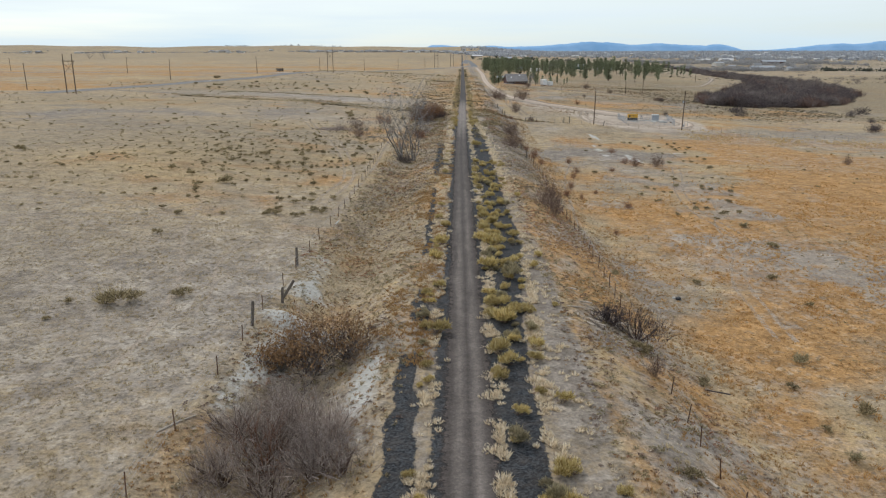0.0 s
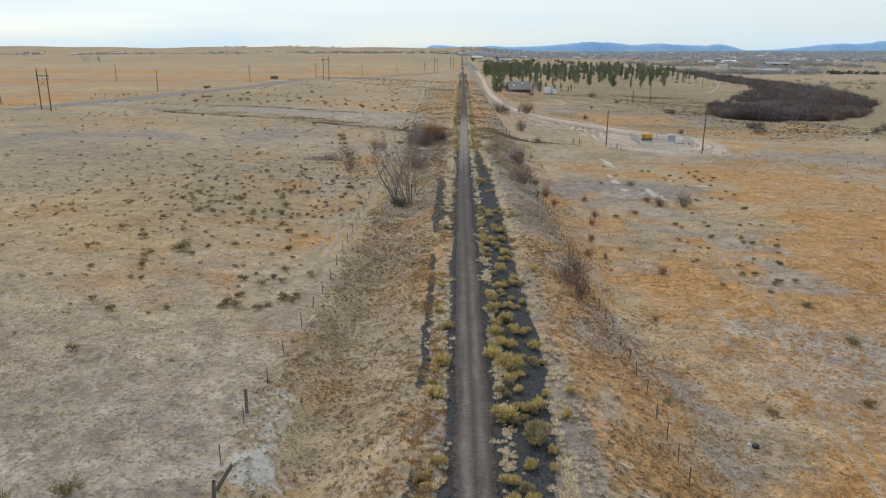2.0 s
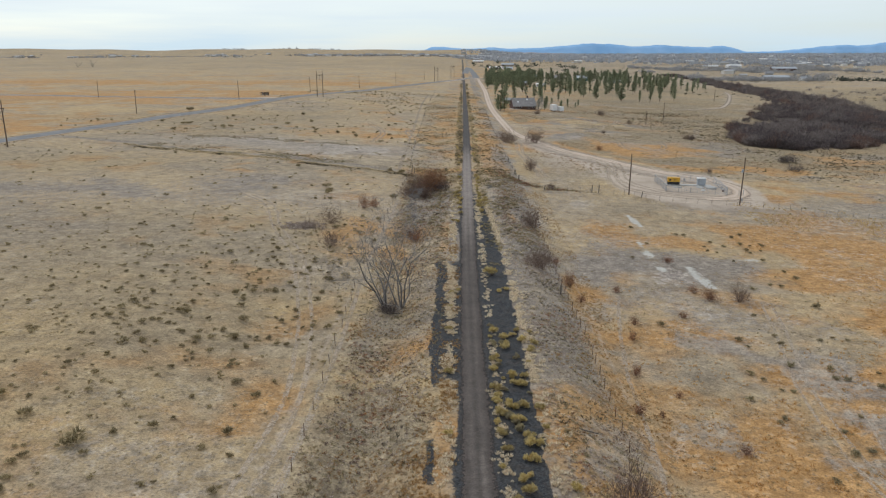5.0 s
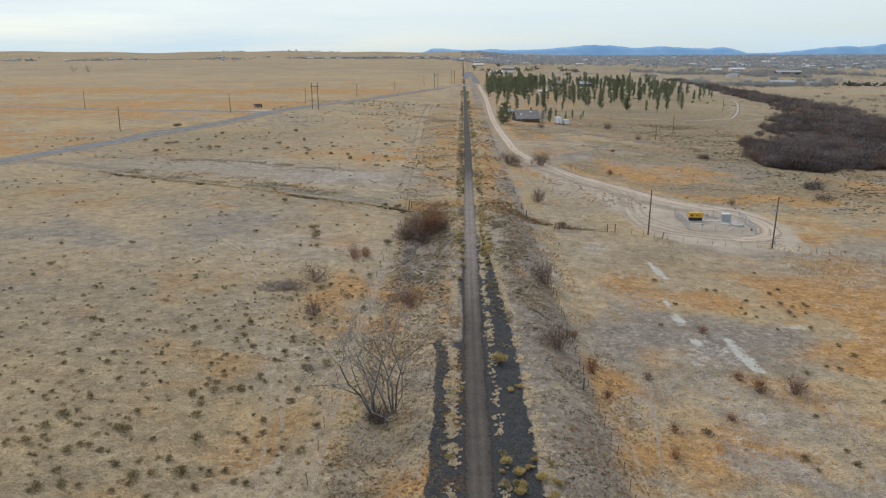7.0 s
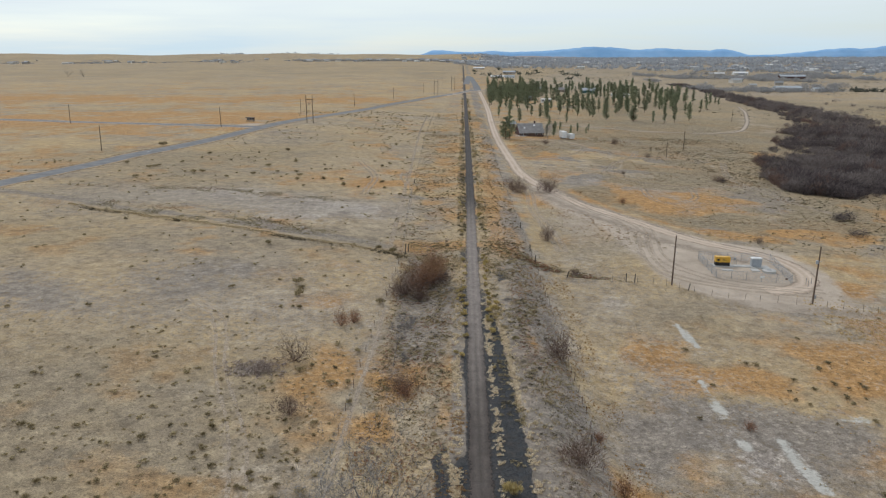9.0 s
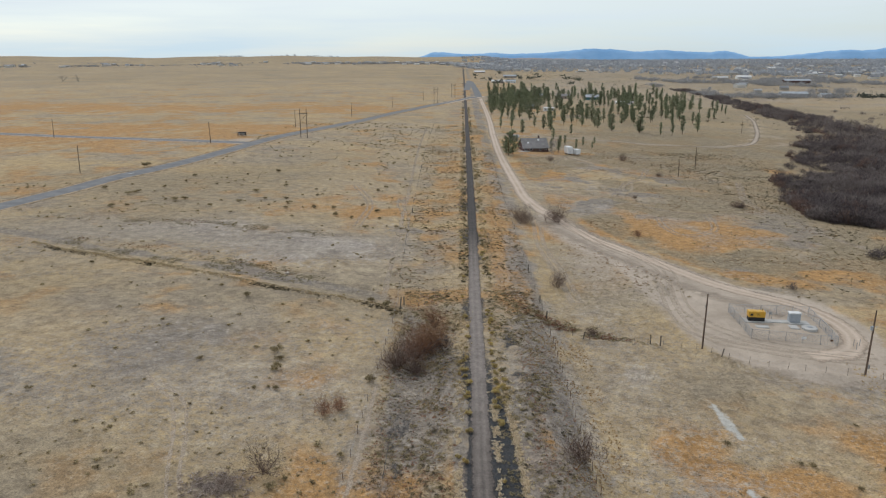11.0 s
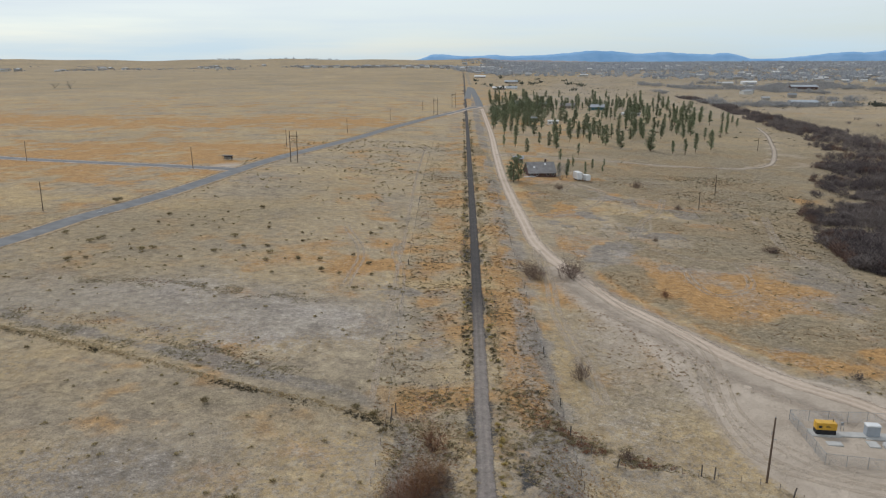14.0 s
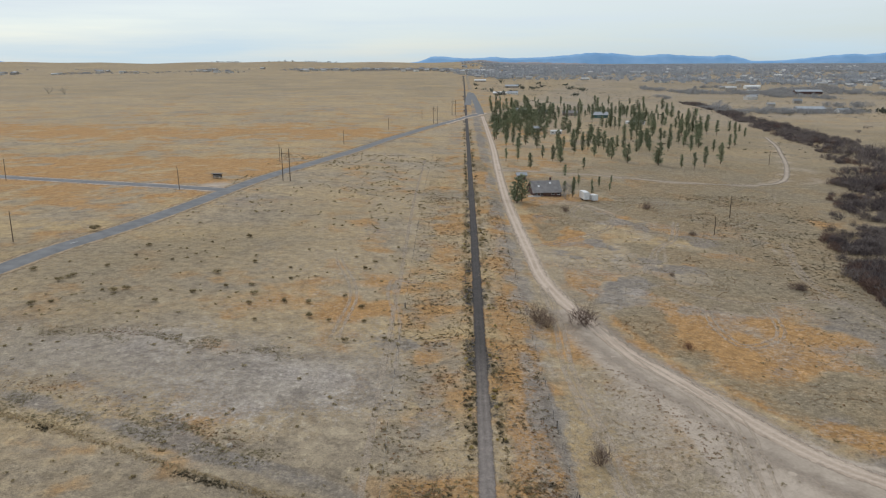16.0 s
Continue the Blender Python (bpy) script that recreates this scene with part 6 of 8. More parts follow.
# low scrub scattered over the far plain and the valley beyond
px_, py_ = rng.uniform(60, 1000, 16000), rng.uniform(640, 2100, 16000)
keep = (near_line(px_, py_, ROAD) > 12) & (near_line(px_, py_, FAR_ROAD) > 12) & (np.abs(px_ - 2) > 5) & (vnoise(px_, py_, 90, 201, 3) > 0.52)
px_, py_ = px_[keep][:2600], py_[keep][:2600]
rows = [(x, y, z, rng.uniform(0.8, 2.4), rng.uniform(0.5, 0.9)) for x, y, z in zip(px_, py_, height(px_, py_))]
tagged(new("far_scrub", mesh_of("far_scrub", *scattered(weeds, rows, 202), MAT_DARKSAGE)), "thin low scrub over the far valley", "shrubs", kind="stuff")


# ---- bare bushes and trees ----
def bare_bush(seed, name, label, category, twig, group="", stems=16, h=2.6, spread_=0.9, radius=0.028, leaf=None, levels=2, inner=0):
    ob = thing(name, label, category, group)
    limbs, twigs = branching(seed, stems, h, spread_, radius, (3, 4), levels, 0.2, 0.3)
    part("framework", limbs, MAT_TWIG if leaf is None else MAT_GREYBARK, ob)
    part("crown", twigs, twig, ob, "fine leafless twigs")
    if inner:
        tagged(part("inner_brush", twig_mass(seed + 400, inner, h * 0.62, h * 0.95, 0.6, 0.035), twig, ob, "dense fine shoots"), kind="stuff")
    if leaf is not None:
        rng_ = np.random.default_rng(seed + 7)
        pick = twigs[0][rng_.integers(0, len(twigs[0]), 1100)] + rng_.normal(size=(1100, 3)) * 0.1
        part("dry_foliage", leaves(pick, pick + rng_.normal(size=(1100, 3)) * 0.14, 0.10 * rng_.uniform(0.6, 1.4, 1100), rng_), leaf, ob, "withered rust leaves")
    return ob


brown = [bare_bush(s, "bare_bush", "leafless brown bush with many upright stems", "bush", MAT_TWIG, "bare bushes on the prairie", inner=520) for s in (1, 2, 3)]
red = [bare_bush(s, "bare_bush", "leafless reddish-brown bush in dry grass", "bush", MAT_REDTWIG, "bare bushes on the prairie", 18, 2.4, 0.75, inner=380) for s in (4, 5, 6)]
# x, y, width, height
BROWN_SPOTS = [(11.6, 157.5, 4.8, 3.6), (13.4, 188.5, 4.4, 4.2), (11.7, 93.5, 3.2, 4.2), (11.9, 89.2, 2.2, 3.0), (12.5, 42.7, 1.1, 1.3), (-23.3, 166.0, 3.3, 2.7), (40.6, 150.2, 2.8, 2.6), (15.0, 324.0, 5.6, 4.6), (17.6, 320.5, 4.8, 4.2), (27.0, 323.0, 7.0, 5.4), (19.3, 259.5, 3.6, 4.0), (80.0, 476.0, 5.0, 3.4), (41.5, 462.0, 3.9, 2.8), (96.7, 361.0, 5.5, 2.4), (85.6, 426.7, 3.0, 2.1), (61.4, 368.0, 1.7, 1.4), (-10.0, 174.6, 4.2, 2.2), (84.5, 159.0, 1.9, 2.0), (22.4, 233.0, 2.4, 1.8)]
RED_SPOTS = [(-21.6, 195.8, 2.5, 3.1), (-19.6, 197.3, 2.3, 2.7), (15.7, 153.8, 1.9, 2.6), (16.4, 147.0, 1.3, 1.4), (36.4, 150.5, 2.5, 2.2), (35.0, 154.0, 1.6, 1.5), (35.4, 170.5, 1.7, 1.5), (23.0, 153.7, 1.4, 1.4), (21.2, 134.4, 1.2, 1.4), (30.1, 143.0, 1.4, 0.9), (22.6, 139.8, 1.5, 1.4), (19.0, 123.6, 1.3, 1.4), (16.9, 113.1, 1.3, 1.4), (19.3, 113.4, 0.7, 1.0), (19.9, 89.7, 0.8, 0.9), (25.2, 106.7, 1.3, 1.2), (49.0, 310.0, 2.6, 2.0), (-9.4, 173.2, 2.6, 2.0), (14.9, 165.0, 1.6, 1.5), (22.3, 118.0, 0.9, 0.8)]
for k, (x, y, w, h) in enumerate(BROWN_SPOTS):
    stand(brown[k % 3], x, y, w / 2.75, tall=max(0.6, (h / w) / 0.72))
for k, (x, y, w, h) in enumerate(RED_SPOTS):
    stand(red[k % 3], x, y, w / 2.5, tall=max(0.6, (h / w) / 0.8))
for o in brown + red:
    away(o)


def willow(seed, x, y, label, twig, stems, h, spread_, name="willow_bush", leaf=None, levels=3, radius=0.055, thick=320):
    ob = bare_bush(seed, name, label, "bush", twig, "", stems, h, spread_, radius, leaf, levels)
    if thick:
        # leafy bushes: shade of the inner gaps put into darker shoots
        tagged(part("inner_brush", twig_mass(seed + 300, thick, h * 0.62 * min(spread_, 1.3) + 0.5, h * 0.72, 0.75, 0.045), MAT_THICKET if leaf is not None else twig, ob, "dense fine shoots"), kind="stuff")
    ob.matrix_basis = at(x, y)
    return ob


# the willows in the ditch beside the trail
willow(21, -9.6, 33.6, "leafless grey-brown willow thicket in the ditch", MAT_GREYTWIG, 30, 3.3, 1.0)
willow(22, -6.9, 30.0, "leafless grey-brown willow bush beside the ballast", MAT_GREYTWIG, 26, 2.9, 1.0)
willow(23, -11.2, 29.6, "leafless grey-brown willow bush near the wire fence", MAT_GREYTWIG, 22, 2.6, 1.0)
willow(24, -10.2, 37.6, "sparse grey willow shoots in the ditch", MAT_GREYTWIG, 16, 2.2, 0.9)
willow(25, -9.6, 43.6, "gnarled bush with withered rust leaves in the ditch", MAT_TWIG, 22, 4.0, 1.15, leaf=MAT_RUSTLEAF)
willow(26, -7.6, 44.6, "gnarled bush with withered rust leaves on the bank", MAT_TWIG, 16, 3.4, 1.1, leaf=MAT_RUSTLEAF)
willow(27, -11.4, 42.0, "low rust-leaved bush by the pale bank", MAT_TWIG, 14, 2.0, 1.2, leaf=MAT_RUSTLEAF)
willow(28, -10.4, 47.4, "small bare pinkish shrub above the bush", MAT_REDTWIG, 8, 2.0, 0.7, levels=2, thick=0)
willow(61, -8.2, 34.6, "leafless grey-brown willow bush in the ditch", MAT_GREYTWIG, 24, 3.0, 1.1, levels=2, thick=320)
willow(62, -11.6, 33.4, "leafless grey-brown willow bush by the fence", MAT_GREYTWIG, 20, 2.4, 1.1, levels=2, thick=280)
willow(63, -8.8, 29.0, "leafless dark willow bush in the ditch", MAT_GREYTWIG, 24, 2.8, 1.1, levels=2, thick=320)
willow(64, -6.6, 33.0, "leafless grey willow bush on the ballast side", MAT_GREYTWIG, 18, 2.2, 1.1, levels=2, thick=280)
willow(65, -10.8, 25.6, "leafless grey willow bush in the ditch", MAT_GREYTWIG, 22, 2.8, 1.1, levels=2, thick=280)
willow(67, -5.4, 29.2, "sparse grey willow shoots over the ballast edge", MAT_GREYTWIG, 14, 2.3, 1.0, thick=120)
willow(68, -9.4, 31.4, "reddish willow shoots rising from the thicket", MAT_REDTWIG, 10, 3.4, 0.8, levels=2, thick=0)
willow(66, -8.0, 25.0, "leafless grey willow bush beside the ballast", MAT_GREYTWIG, 22, 2.6, 1.1, levels=2, thick=280)
# the red-brown bushes by the crossing
willow(31, -9.9, 217.5, "large dense red-brown bush beside the trail", MAT_REDTWIG, 36, 6.0, 1.15, radius=0.05, thick=1500)
willow(36, -8.2, 219.4, "orange-brown bush in tall dry grass", MAT_REDTWIG, 26, 4.6, 1.1, leaf=MAT_RUSTLEAF, thick=900)
willow(32, -12.6, 213.2, "spreading dark bush with grey litter below", MAT_TWIG, 28, 4.8, 1.15, thick=1200)
willow(33, -7.2, 222.5, "red-brown bush with rust grass round it", MAT_REDTWIG, 26, 4.2, 1.15, leaf=MAT_RUSTLEAF, thick=1100)
willow(34, -7.4, 231.5, "upright leafless reddish bush near the crossing", MAT_REDTWIG, 22, 4.2, 0.85)
willow(35, -9.6, 211.5, "low dark bush on the ditch side", MAT_TWIG, 22, 2.6, 1.1)
# the uprooted shrub on the east bank and a fallen one on the west field
willow(41, 13.0, 49.6, "dark dead shrub with splayed twisted branches", MAT_THICKET, 13, 3.0, 1.5, "dead_shrub", radius=0.06, levels=2, thick=160)
willow(42, 11.2, 50.6, "tangled grey dead branches on the bank", MAT_THICKET, 16, 1.9, 1.5, "dead_shrub", levels=2, thick=320)
willow(43, -29.6, 177.8, "grey collapsed bush spread over dark soil", MAT_GREYTWIG, 26, 1.7, 2.2, "collapsed_bush", thick=260)
willow(44, -26.0, 181.0, "grey half-fallen bush with bare limbs", MAT_TWIG, 14, 4.4, 1.5, "collapsed_bush", levels=2)


def bare_tree(seed, x, y, label, stems, h, spread_, radius, name="bare_tree"):
    ob = thing(name, label, "tree")
    limbs, twigs = branching(seed, stems, h, spread_, radius, (2, 4), 4, 0.2, 0.2, 5, 0.9)
    part("trunk", limbs, MAT_GREYBARK, ob, "smooth grey trunks")
    r = np.random.default_rng(seed + 9)
    n = min(2600, len(twigs[0]))
    root = twigs[0][r.integers(0, len(twigs[0]), n)]
    spray = leaves(root, root + r.normal(size=(n, 3)) * [0.28, 0.28, 0.2] + [0, 0, 0.32], 0.035 * r.uniform(0.7, 1.4, n), r)
    part("crown", join(twigs, spray), MAT_GREYBARK, ob, "fine grey leafless twigs")
    ob.matrix_basis = at(x, y)
    return ob


bare_tree(51, -11.5, 138.6, "grey leafless tree with several forked trunks", 4, 12.2, 0.44, 0.15)
bare_tree(52, -9.2, 139.4, "slim grey leafless tree beside the fence", 5, 13.4, 0.3, 0.14)
bare_tree(55, 45.6, 489.5, "small grey leafless tree before the house", 3, 6.5, 0.4, 0.1)
bare_tree(56, -667, 1322, "lone leafless tree far out on the plain", 4, 11, 0.6, 0.25)
bare_tree(57, -631, 1305, "lone spreading leafless tree on the plain", 4, 12, 0.7, 0.25)
bare_tree(53, -11.4, 181.0, "thin upright leafless sapling", 1, 6.4, 0.1, 0.07, "bare_sapling")
willow(54, -10.6, 137.6, "low grey brush at the foot of the tree", MAT_GREYTHICKET, 30, 1.8, 1.7, "underbrush")

# ---- the riverside thicket ----
BELT = [(125, 338), (143, 362), (169, 405), (206, 470), (242, 545), (275, 630), (304, 740), (313, 860), (326, 985), (340, 1130), (334, 1300)]
HALF = [11, 25, 37, 41, 40, 34, 27, 22, 19, 13, 10]


def belt_at(k, s):
    i = min(int(k), len(BELT) - 2)
    f = k - i
    (ax, ay), (bx, by) = BELT[i], BELT[i + 1]
    w = HALF[i] + (HALF[i + 1] - HALF[i]) * f
    n = math.hypot(bx - ax, by - ay)
    return ax + (bx - ax) * f + (by - ay) / n * w * s, ay + (by - ay) * f - (bx - ax) / n * w * s


masses = [twig_mass(s, 430, 2.7, 5.2, 1.2, 0.10) for s in (71, 72, 73, 74)]
front = []
for k, g in enumerate(masses):
    ob = thing("thicket_bush", "dense dark brown leafless riverside bush", "bush", "riverside thicket")
    part("crown", g, MAT_THICKET, ob)
    tagged(part("woody_base", shrub_stems(80 + k, 22, 2.2), MAT_TWIG, ob, "dark crooked stems"), kind="stuff")
    front.append(ob)
LONE_BUSHES = [(104, 275, 5.5), (109.5, 294.5, 6.5), (113, 297, 6.0), (127.5, 229.5, 6.5), (133, 236, 5.0), (160, 297, 8.0), (152, 290, 6.0), (119.6, 339.6, 6.0), (97.6, 361, 4.0), (145, 262, 4.0), (73.3, 263.8, 3.2)]
for x, y, w in LONE_BUSHES:
    stand(front[int(rng.integers(0, 4))], x, y, w / 6.4, tall=rng.uniform(0.7, 1.0))
for _ in range(110):
    x, y = belt_at(rng.uniform(0, 3.6), rng.uniform(0.55, 1.0) * rng.choice([-1, -1, -1, 1]))
    stand(front[int(rng.integers(0, 4))], x, y, rng.uniform(0.6, 1.15), tall=rng.uniform(0.75, 1.2))
for o in front:
    away(o)
light_masses = [twig_mass(s, 120, 2.6, 4.4, 1.3, 0.19) for s in (75, 76, 77)]
dark_rows, grey_rows, red_rows = [], [], []
for n_ in range(6200):
    k, s = rng.uniform(0, 9.9 ** 0.8) ** 1.25 if n_ % 3 else rng.uniform(0.2, 4.2), rng.uniform(-1.06, 1.06)
    x, y = belt_at(k, s)
    lump = float(vnoise(np.array(x), np.array(y), 21, 77, 3))
    if lump < 0.16 + 0.44 * abs(s) ** 2:
        continue
    row = (x, y, land(x, y) - 0.2, rng.uniform(0.55, 1.2), rng.uniform(0.6, 1.0) * (0.95 + 1.2 * smooth(0.3, 0.68, lump)) * (1 - 0.35 * min(1, abs(s))))
    pick = float(vnoise(np.array(x), np.array(y), 12, 79, 2)) + rng.normal(0, 0.06)
    (grey_rows if pick > 0.57 else red_rows if pick < 0.27 or (abs(s) > 0.9 and k < 5) else dark_rows).append(row)
for name, label, rows, mat, seed in (("thicket", "dense dark brown leafless thicket along the creek", dark_rows, MAT_THICKET, 78), ("grey_thicket", "paler grey leafless willows within the creek thicket", grey_rows, MAT_GREYTHICKET, 80), ("red_thicket", "reddish-brown leafless shrubs fringing the creek thicket", red_rows, MAT_REDTHICKET, 81)):
    tagged(new(name, mesh_of(name, *scattered(light_masses, rows, seed), mat)), label, "thicket", kind="stuff")

# ---- pines ----
PINE_KINDS = [pine_geo(91, 11, 2.1, 0.12, 60), pine_geo(92, 11, 1.8, 0.18, 54), pine_geo(93, 11, 2.5, 0.08, 66), pine_geo(94, 11, 1.9, 0.25, 50), pine_geo(95, 10, 3.6, 0.06, 80)]
pines = []
for trunk, crown in PINE_KINDS:
    ob = thing("pine_tree", "slender grey-green pine standing on dry grass", "tree", "planted pines")
    part("trunk", trunk, MAT_BARK, ob, "straight brown trunk")
    part("crown", crown, MAT_NEEDLE, ob, "grey-green needles")
    pines.append(ob)
# x, y, height
PINES_FRONT = [(52.5, 510.8, 7.5), (37.6, 585, 9.0), (54.9, 559, 6.5), (70.1, 588, 7.2), (121.3, 613, 14.5), (132.9, 689, 13.0), (103.3, 620, 12.0), (95.1, 643, 12.5), (99.2, 679, 13), (55.4, 620, 10), (59.6, 614, 10.5), (64.6, 673, 8), (50, 632, 8.5), (36.2, 656, 13), (51.3, 681, 13), (44.8, 701, 12), (31.6, 715, 14), (22.6, 729, 14), (87.4, 677, 13), (81.9, 668, 11), (77.1, 684, 11.5), (140.2, 601, 10), (150.6, 613, 12.5), (165, 626, 13), (133, 604, 8.4), (24.5, 735, 12), (121.3, 616, 9)]
PINES_BACK = [(137.9, 812, 12), (130.6, 814, 13), (137.2, 758, 14), (137.1, 730, 13.5), (155.3, 762, 15), (171.5, 768, 9.5), (198.2, 704, 10), (208.7, 722, 9.6), (175.8, 673, 8.8), (171.5, 693, 13), (160.2, 674, 11.5), (161.7, 696, 11.5), (242.9, 792, 8.8), (259.5, 850, 7.5), (247.7, 843, 11), (242.6, 815, 12), (220.9, 799, 13), (232.1, 860, 14), (211.8, 817, 14), (184.6, 782, 13), (206.8, 840, 13), (160, 831, 13)]
for x, y, h in PINES_FRONT + PINES_BACK:
    stand(pines[int(rng.integers(0, 4))], x, y, h / 11)
for x, y, h in [(21.7, 476.5, 12.0), (24.2, 480.6, 12.5), (20.8, 482, 9.0)]:
    stand(pines[2], x, y, h / 11)
taken = [(x, y) for x, y, h in PINES_FRONT + PINES_BACK]
while len(taken) < 310:
    x, y = rng.uniform(18, 305), rng.uniform(612, 1250)
    left, right = 21 + 0.01 * (y - 640), np.interp(y, [600, 640, 700, 760, 950, 1200], [20, 120, 196, 218, 276, 292])
    want = smooth(left, left + 8, x) * smooth(right, right - 14, x) * (0.18 + 0.5 * smooth(0.4, 0.6, vnoise(np.array(x), np.array(y), 45, 97, 2))) * smooth(1280, 1050, y)
    grown = math.exp(-((x - 48) / 34) ** 2 - ((y - 860) / 150) ** 2)
    want = max(float(want), 0.9 * grown * float(smooth(left, left + 6, x)))
    if rng.uniform() > want or (abs(x - 146) < 13 and 860 < y < 950) or min((x - p) ** 2 + (y - q) ** 2 for p, q in taken) < 30:
        continue
    kind = 4 if rng.uniform() < 0.85 * grown else int(rng.integers(0, 4))
    stand(pines[kind], x, y, rng.uniform(0.7, 1.25) * (1.15 if kind == 4 else 1.0), tall=rng.uniform(0.85, 1.1))
    taken.append((x, y))
for x, y, h in [(47, 504, 6.5), (63, 520, 5), (68, 527, 5.5), (72, 519, 4), (60.5, 505, 4.5), (58, 531, 5.5), (77, 540, 4.5), (49.8, 497, 7.0)]:
    stand(pines[1], x, y, h / 11)
for o in pines:
    away(o)


# ---- built things ----
def box(w, d, h, x=0.0, y=0.0, z=0.0, bevel=0.0):
    """A box standing on z, centred on x and y, with its upright and top edges eased; as quads cut in triangles."""
    bm = bmesh.new()
    bmesh.ops.create_cube(bm, size=1.0, matrix=Matrix.Translation((x, y, z + h / 2)) @ Matrix.Diagonal((w, d, h, 1)))
    if bevel:
        bmesh.ops.bevel(bm, geom=bm.edges[:], offset=bevel, segments=2, affect="EDGES")
    return flat(bm)


def flat(bm):
    bmesh.ops.triangulate(bm, faces=bm.faces[:])
    bm.verts.index_update()
    bm.verts.ensure_lookup_table()
    v = np.array([w.co[:] for w in bm.verts])
    f = np.array([[w.index for w in g.verts] for g in bm.faces])
    bm.free()
    return v, f


def drum(r, h, x=0.0, y=0.0, z=0.0, sides=20, top=None, bevel=0.0):
    bm = bmesh.new()
    bmesh.ops.create_cone(bm, cap_ends=True, segments=sides, radius1=r, radius2=r if top is None else top, depth=h, matrix=Matrix.Translation((x, y, z + h / 2)))
    if bevel:
        bmesh.ops.bevel(bm, geom=[e for e in bm.edges if all(v.co.z > z + h * 0.9 for v in e.verts)], offset=bevel, segments=2, affect="EDGES")
    return flat(bm)


def rods(segs, sides=6):
    return tubes([(np.array(a, float), np.array(b, float), r, r if len(rest) == 0 else rest[0]) for a, b, r, *rest in segs], sides)


def utility_pole(x, y, h, lean=0.0, turn=0.0, fittings="plain"):
    ob = thing("utility_pole", "weathered dark wooden utility pole standing in dry grass", "pole", "utility poles")
    part("pole", rods([((0, 0, -0.6), (0, 0, h * 0.5), 0.17, 0.15), ((0, 0, h * 0.5), (0, 0, h), 0.15, 0.115)], 9), MAT_POLE, ob)
    if fittings == "arm":
        part("crossarm", box(2.2, 0.10, 0.13, 0, 0.14, h - 0.5), MAT_POLE, ob)
        for k in (-0.95, -0.45, 0.45, 0.95):
            part("insulator", drum(0.05, 0.16, k, 0.14, h - 0.37, 8, 0.03), MAT_STEEL, ob, "small grey insulator")
    elif fittings == "pin":
        part("insulator", drum(0.06, 0.22, 0, 0, h, 8, 0.035), MAT_STEEL, ob, "small grey insulator")
        part("insulator", rods([((0.1, 0, h - 1.0), (0.42, 0, h - 0.9), 0.03), ((0.42, 0, h - 0.92), (0.42, 0, h - 0.68), 0.05)]), MAT_STEEL, ob, "small grey insulator on a bracket")
    elif fittings == "service":
        part("insulator", drum(0.06, 0.22, 0, 0, h, 8, 0.035), MAT_STEEL, ob, "small grey insulator")
        part("bracket", rods([((0, 0, h - 3.4), (0.75, 0, h - 3.5), 0.025), ((0, 0, h - 3.9), (0.7, 0, h - 3.5), 0.02), ((-0.3, 0, h - 2.6), (-0.3, 0, h - 2.1), 0.06)]), MAT_STEEL, ob, "steel service bracket")
    elif fittings == "lamp":
        part("lamp_arm", rods([((0, 0, h - 3.0), (1.0, 0, h - 2.75), 0.03), ((0.1, 0, h - 3.6), (0.7, 0, h - 2.85), 0.02)]), MAT_STEEL, ob, "galvanised bracket arm")
        part("transformer", drum(0.24, 0.7, -0.36, 0, h - 3.4, 14, None, 0.03), MAT_GREYROOF, ob, "pale grey steel transformer can")
        part("meter_box", box(0.5, 0.25, 0.7, 0.32, 0, 1.2, 0.02), MAT_STEEL, ob, "grey steel meter box")
    ob.matrix_basis = at(x, y, 1, turn) @ Matrix.Rotation(radians(lean), 4, "Y")
    return ob


utility_pole(41.35, 228.0, 10.4, 0.8, 20, "service")
utility_pole(66.0, 219.2, 11.6, 1.2, 15, "lamp")
utility_pole(95.4, 430.6, 7.3, -1, 60, "pin")
utility_pole(113.8, 465.4, 9.8, 0.5, 60, "pin")
utility_pole(197.0, 628.0, 9.0, 0.5, 60, "pin")
for x, y, h in [(-149.7, 378.3, 10.3), (-130, 470.5, 10.3), (-226, 497.8, 10.5), (-107.5, 564, 10.3), (-87, 667, 10.3), (-66, 778, 10.3), (-43.5, 896, 10.3), (-171, 287, 10.3), (-354, 576, 10.3)]:
    utility_pole(x, y, h, rng.uniform(-1.5, 1.5), 12, "pin")
for x, y in [(33, 1090), (42, 1130), (60, 1250), (70, 1300)]:
    utility_pole(x, y, 11, 0, 12, "arm")


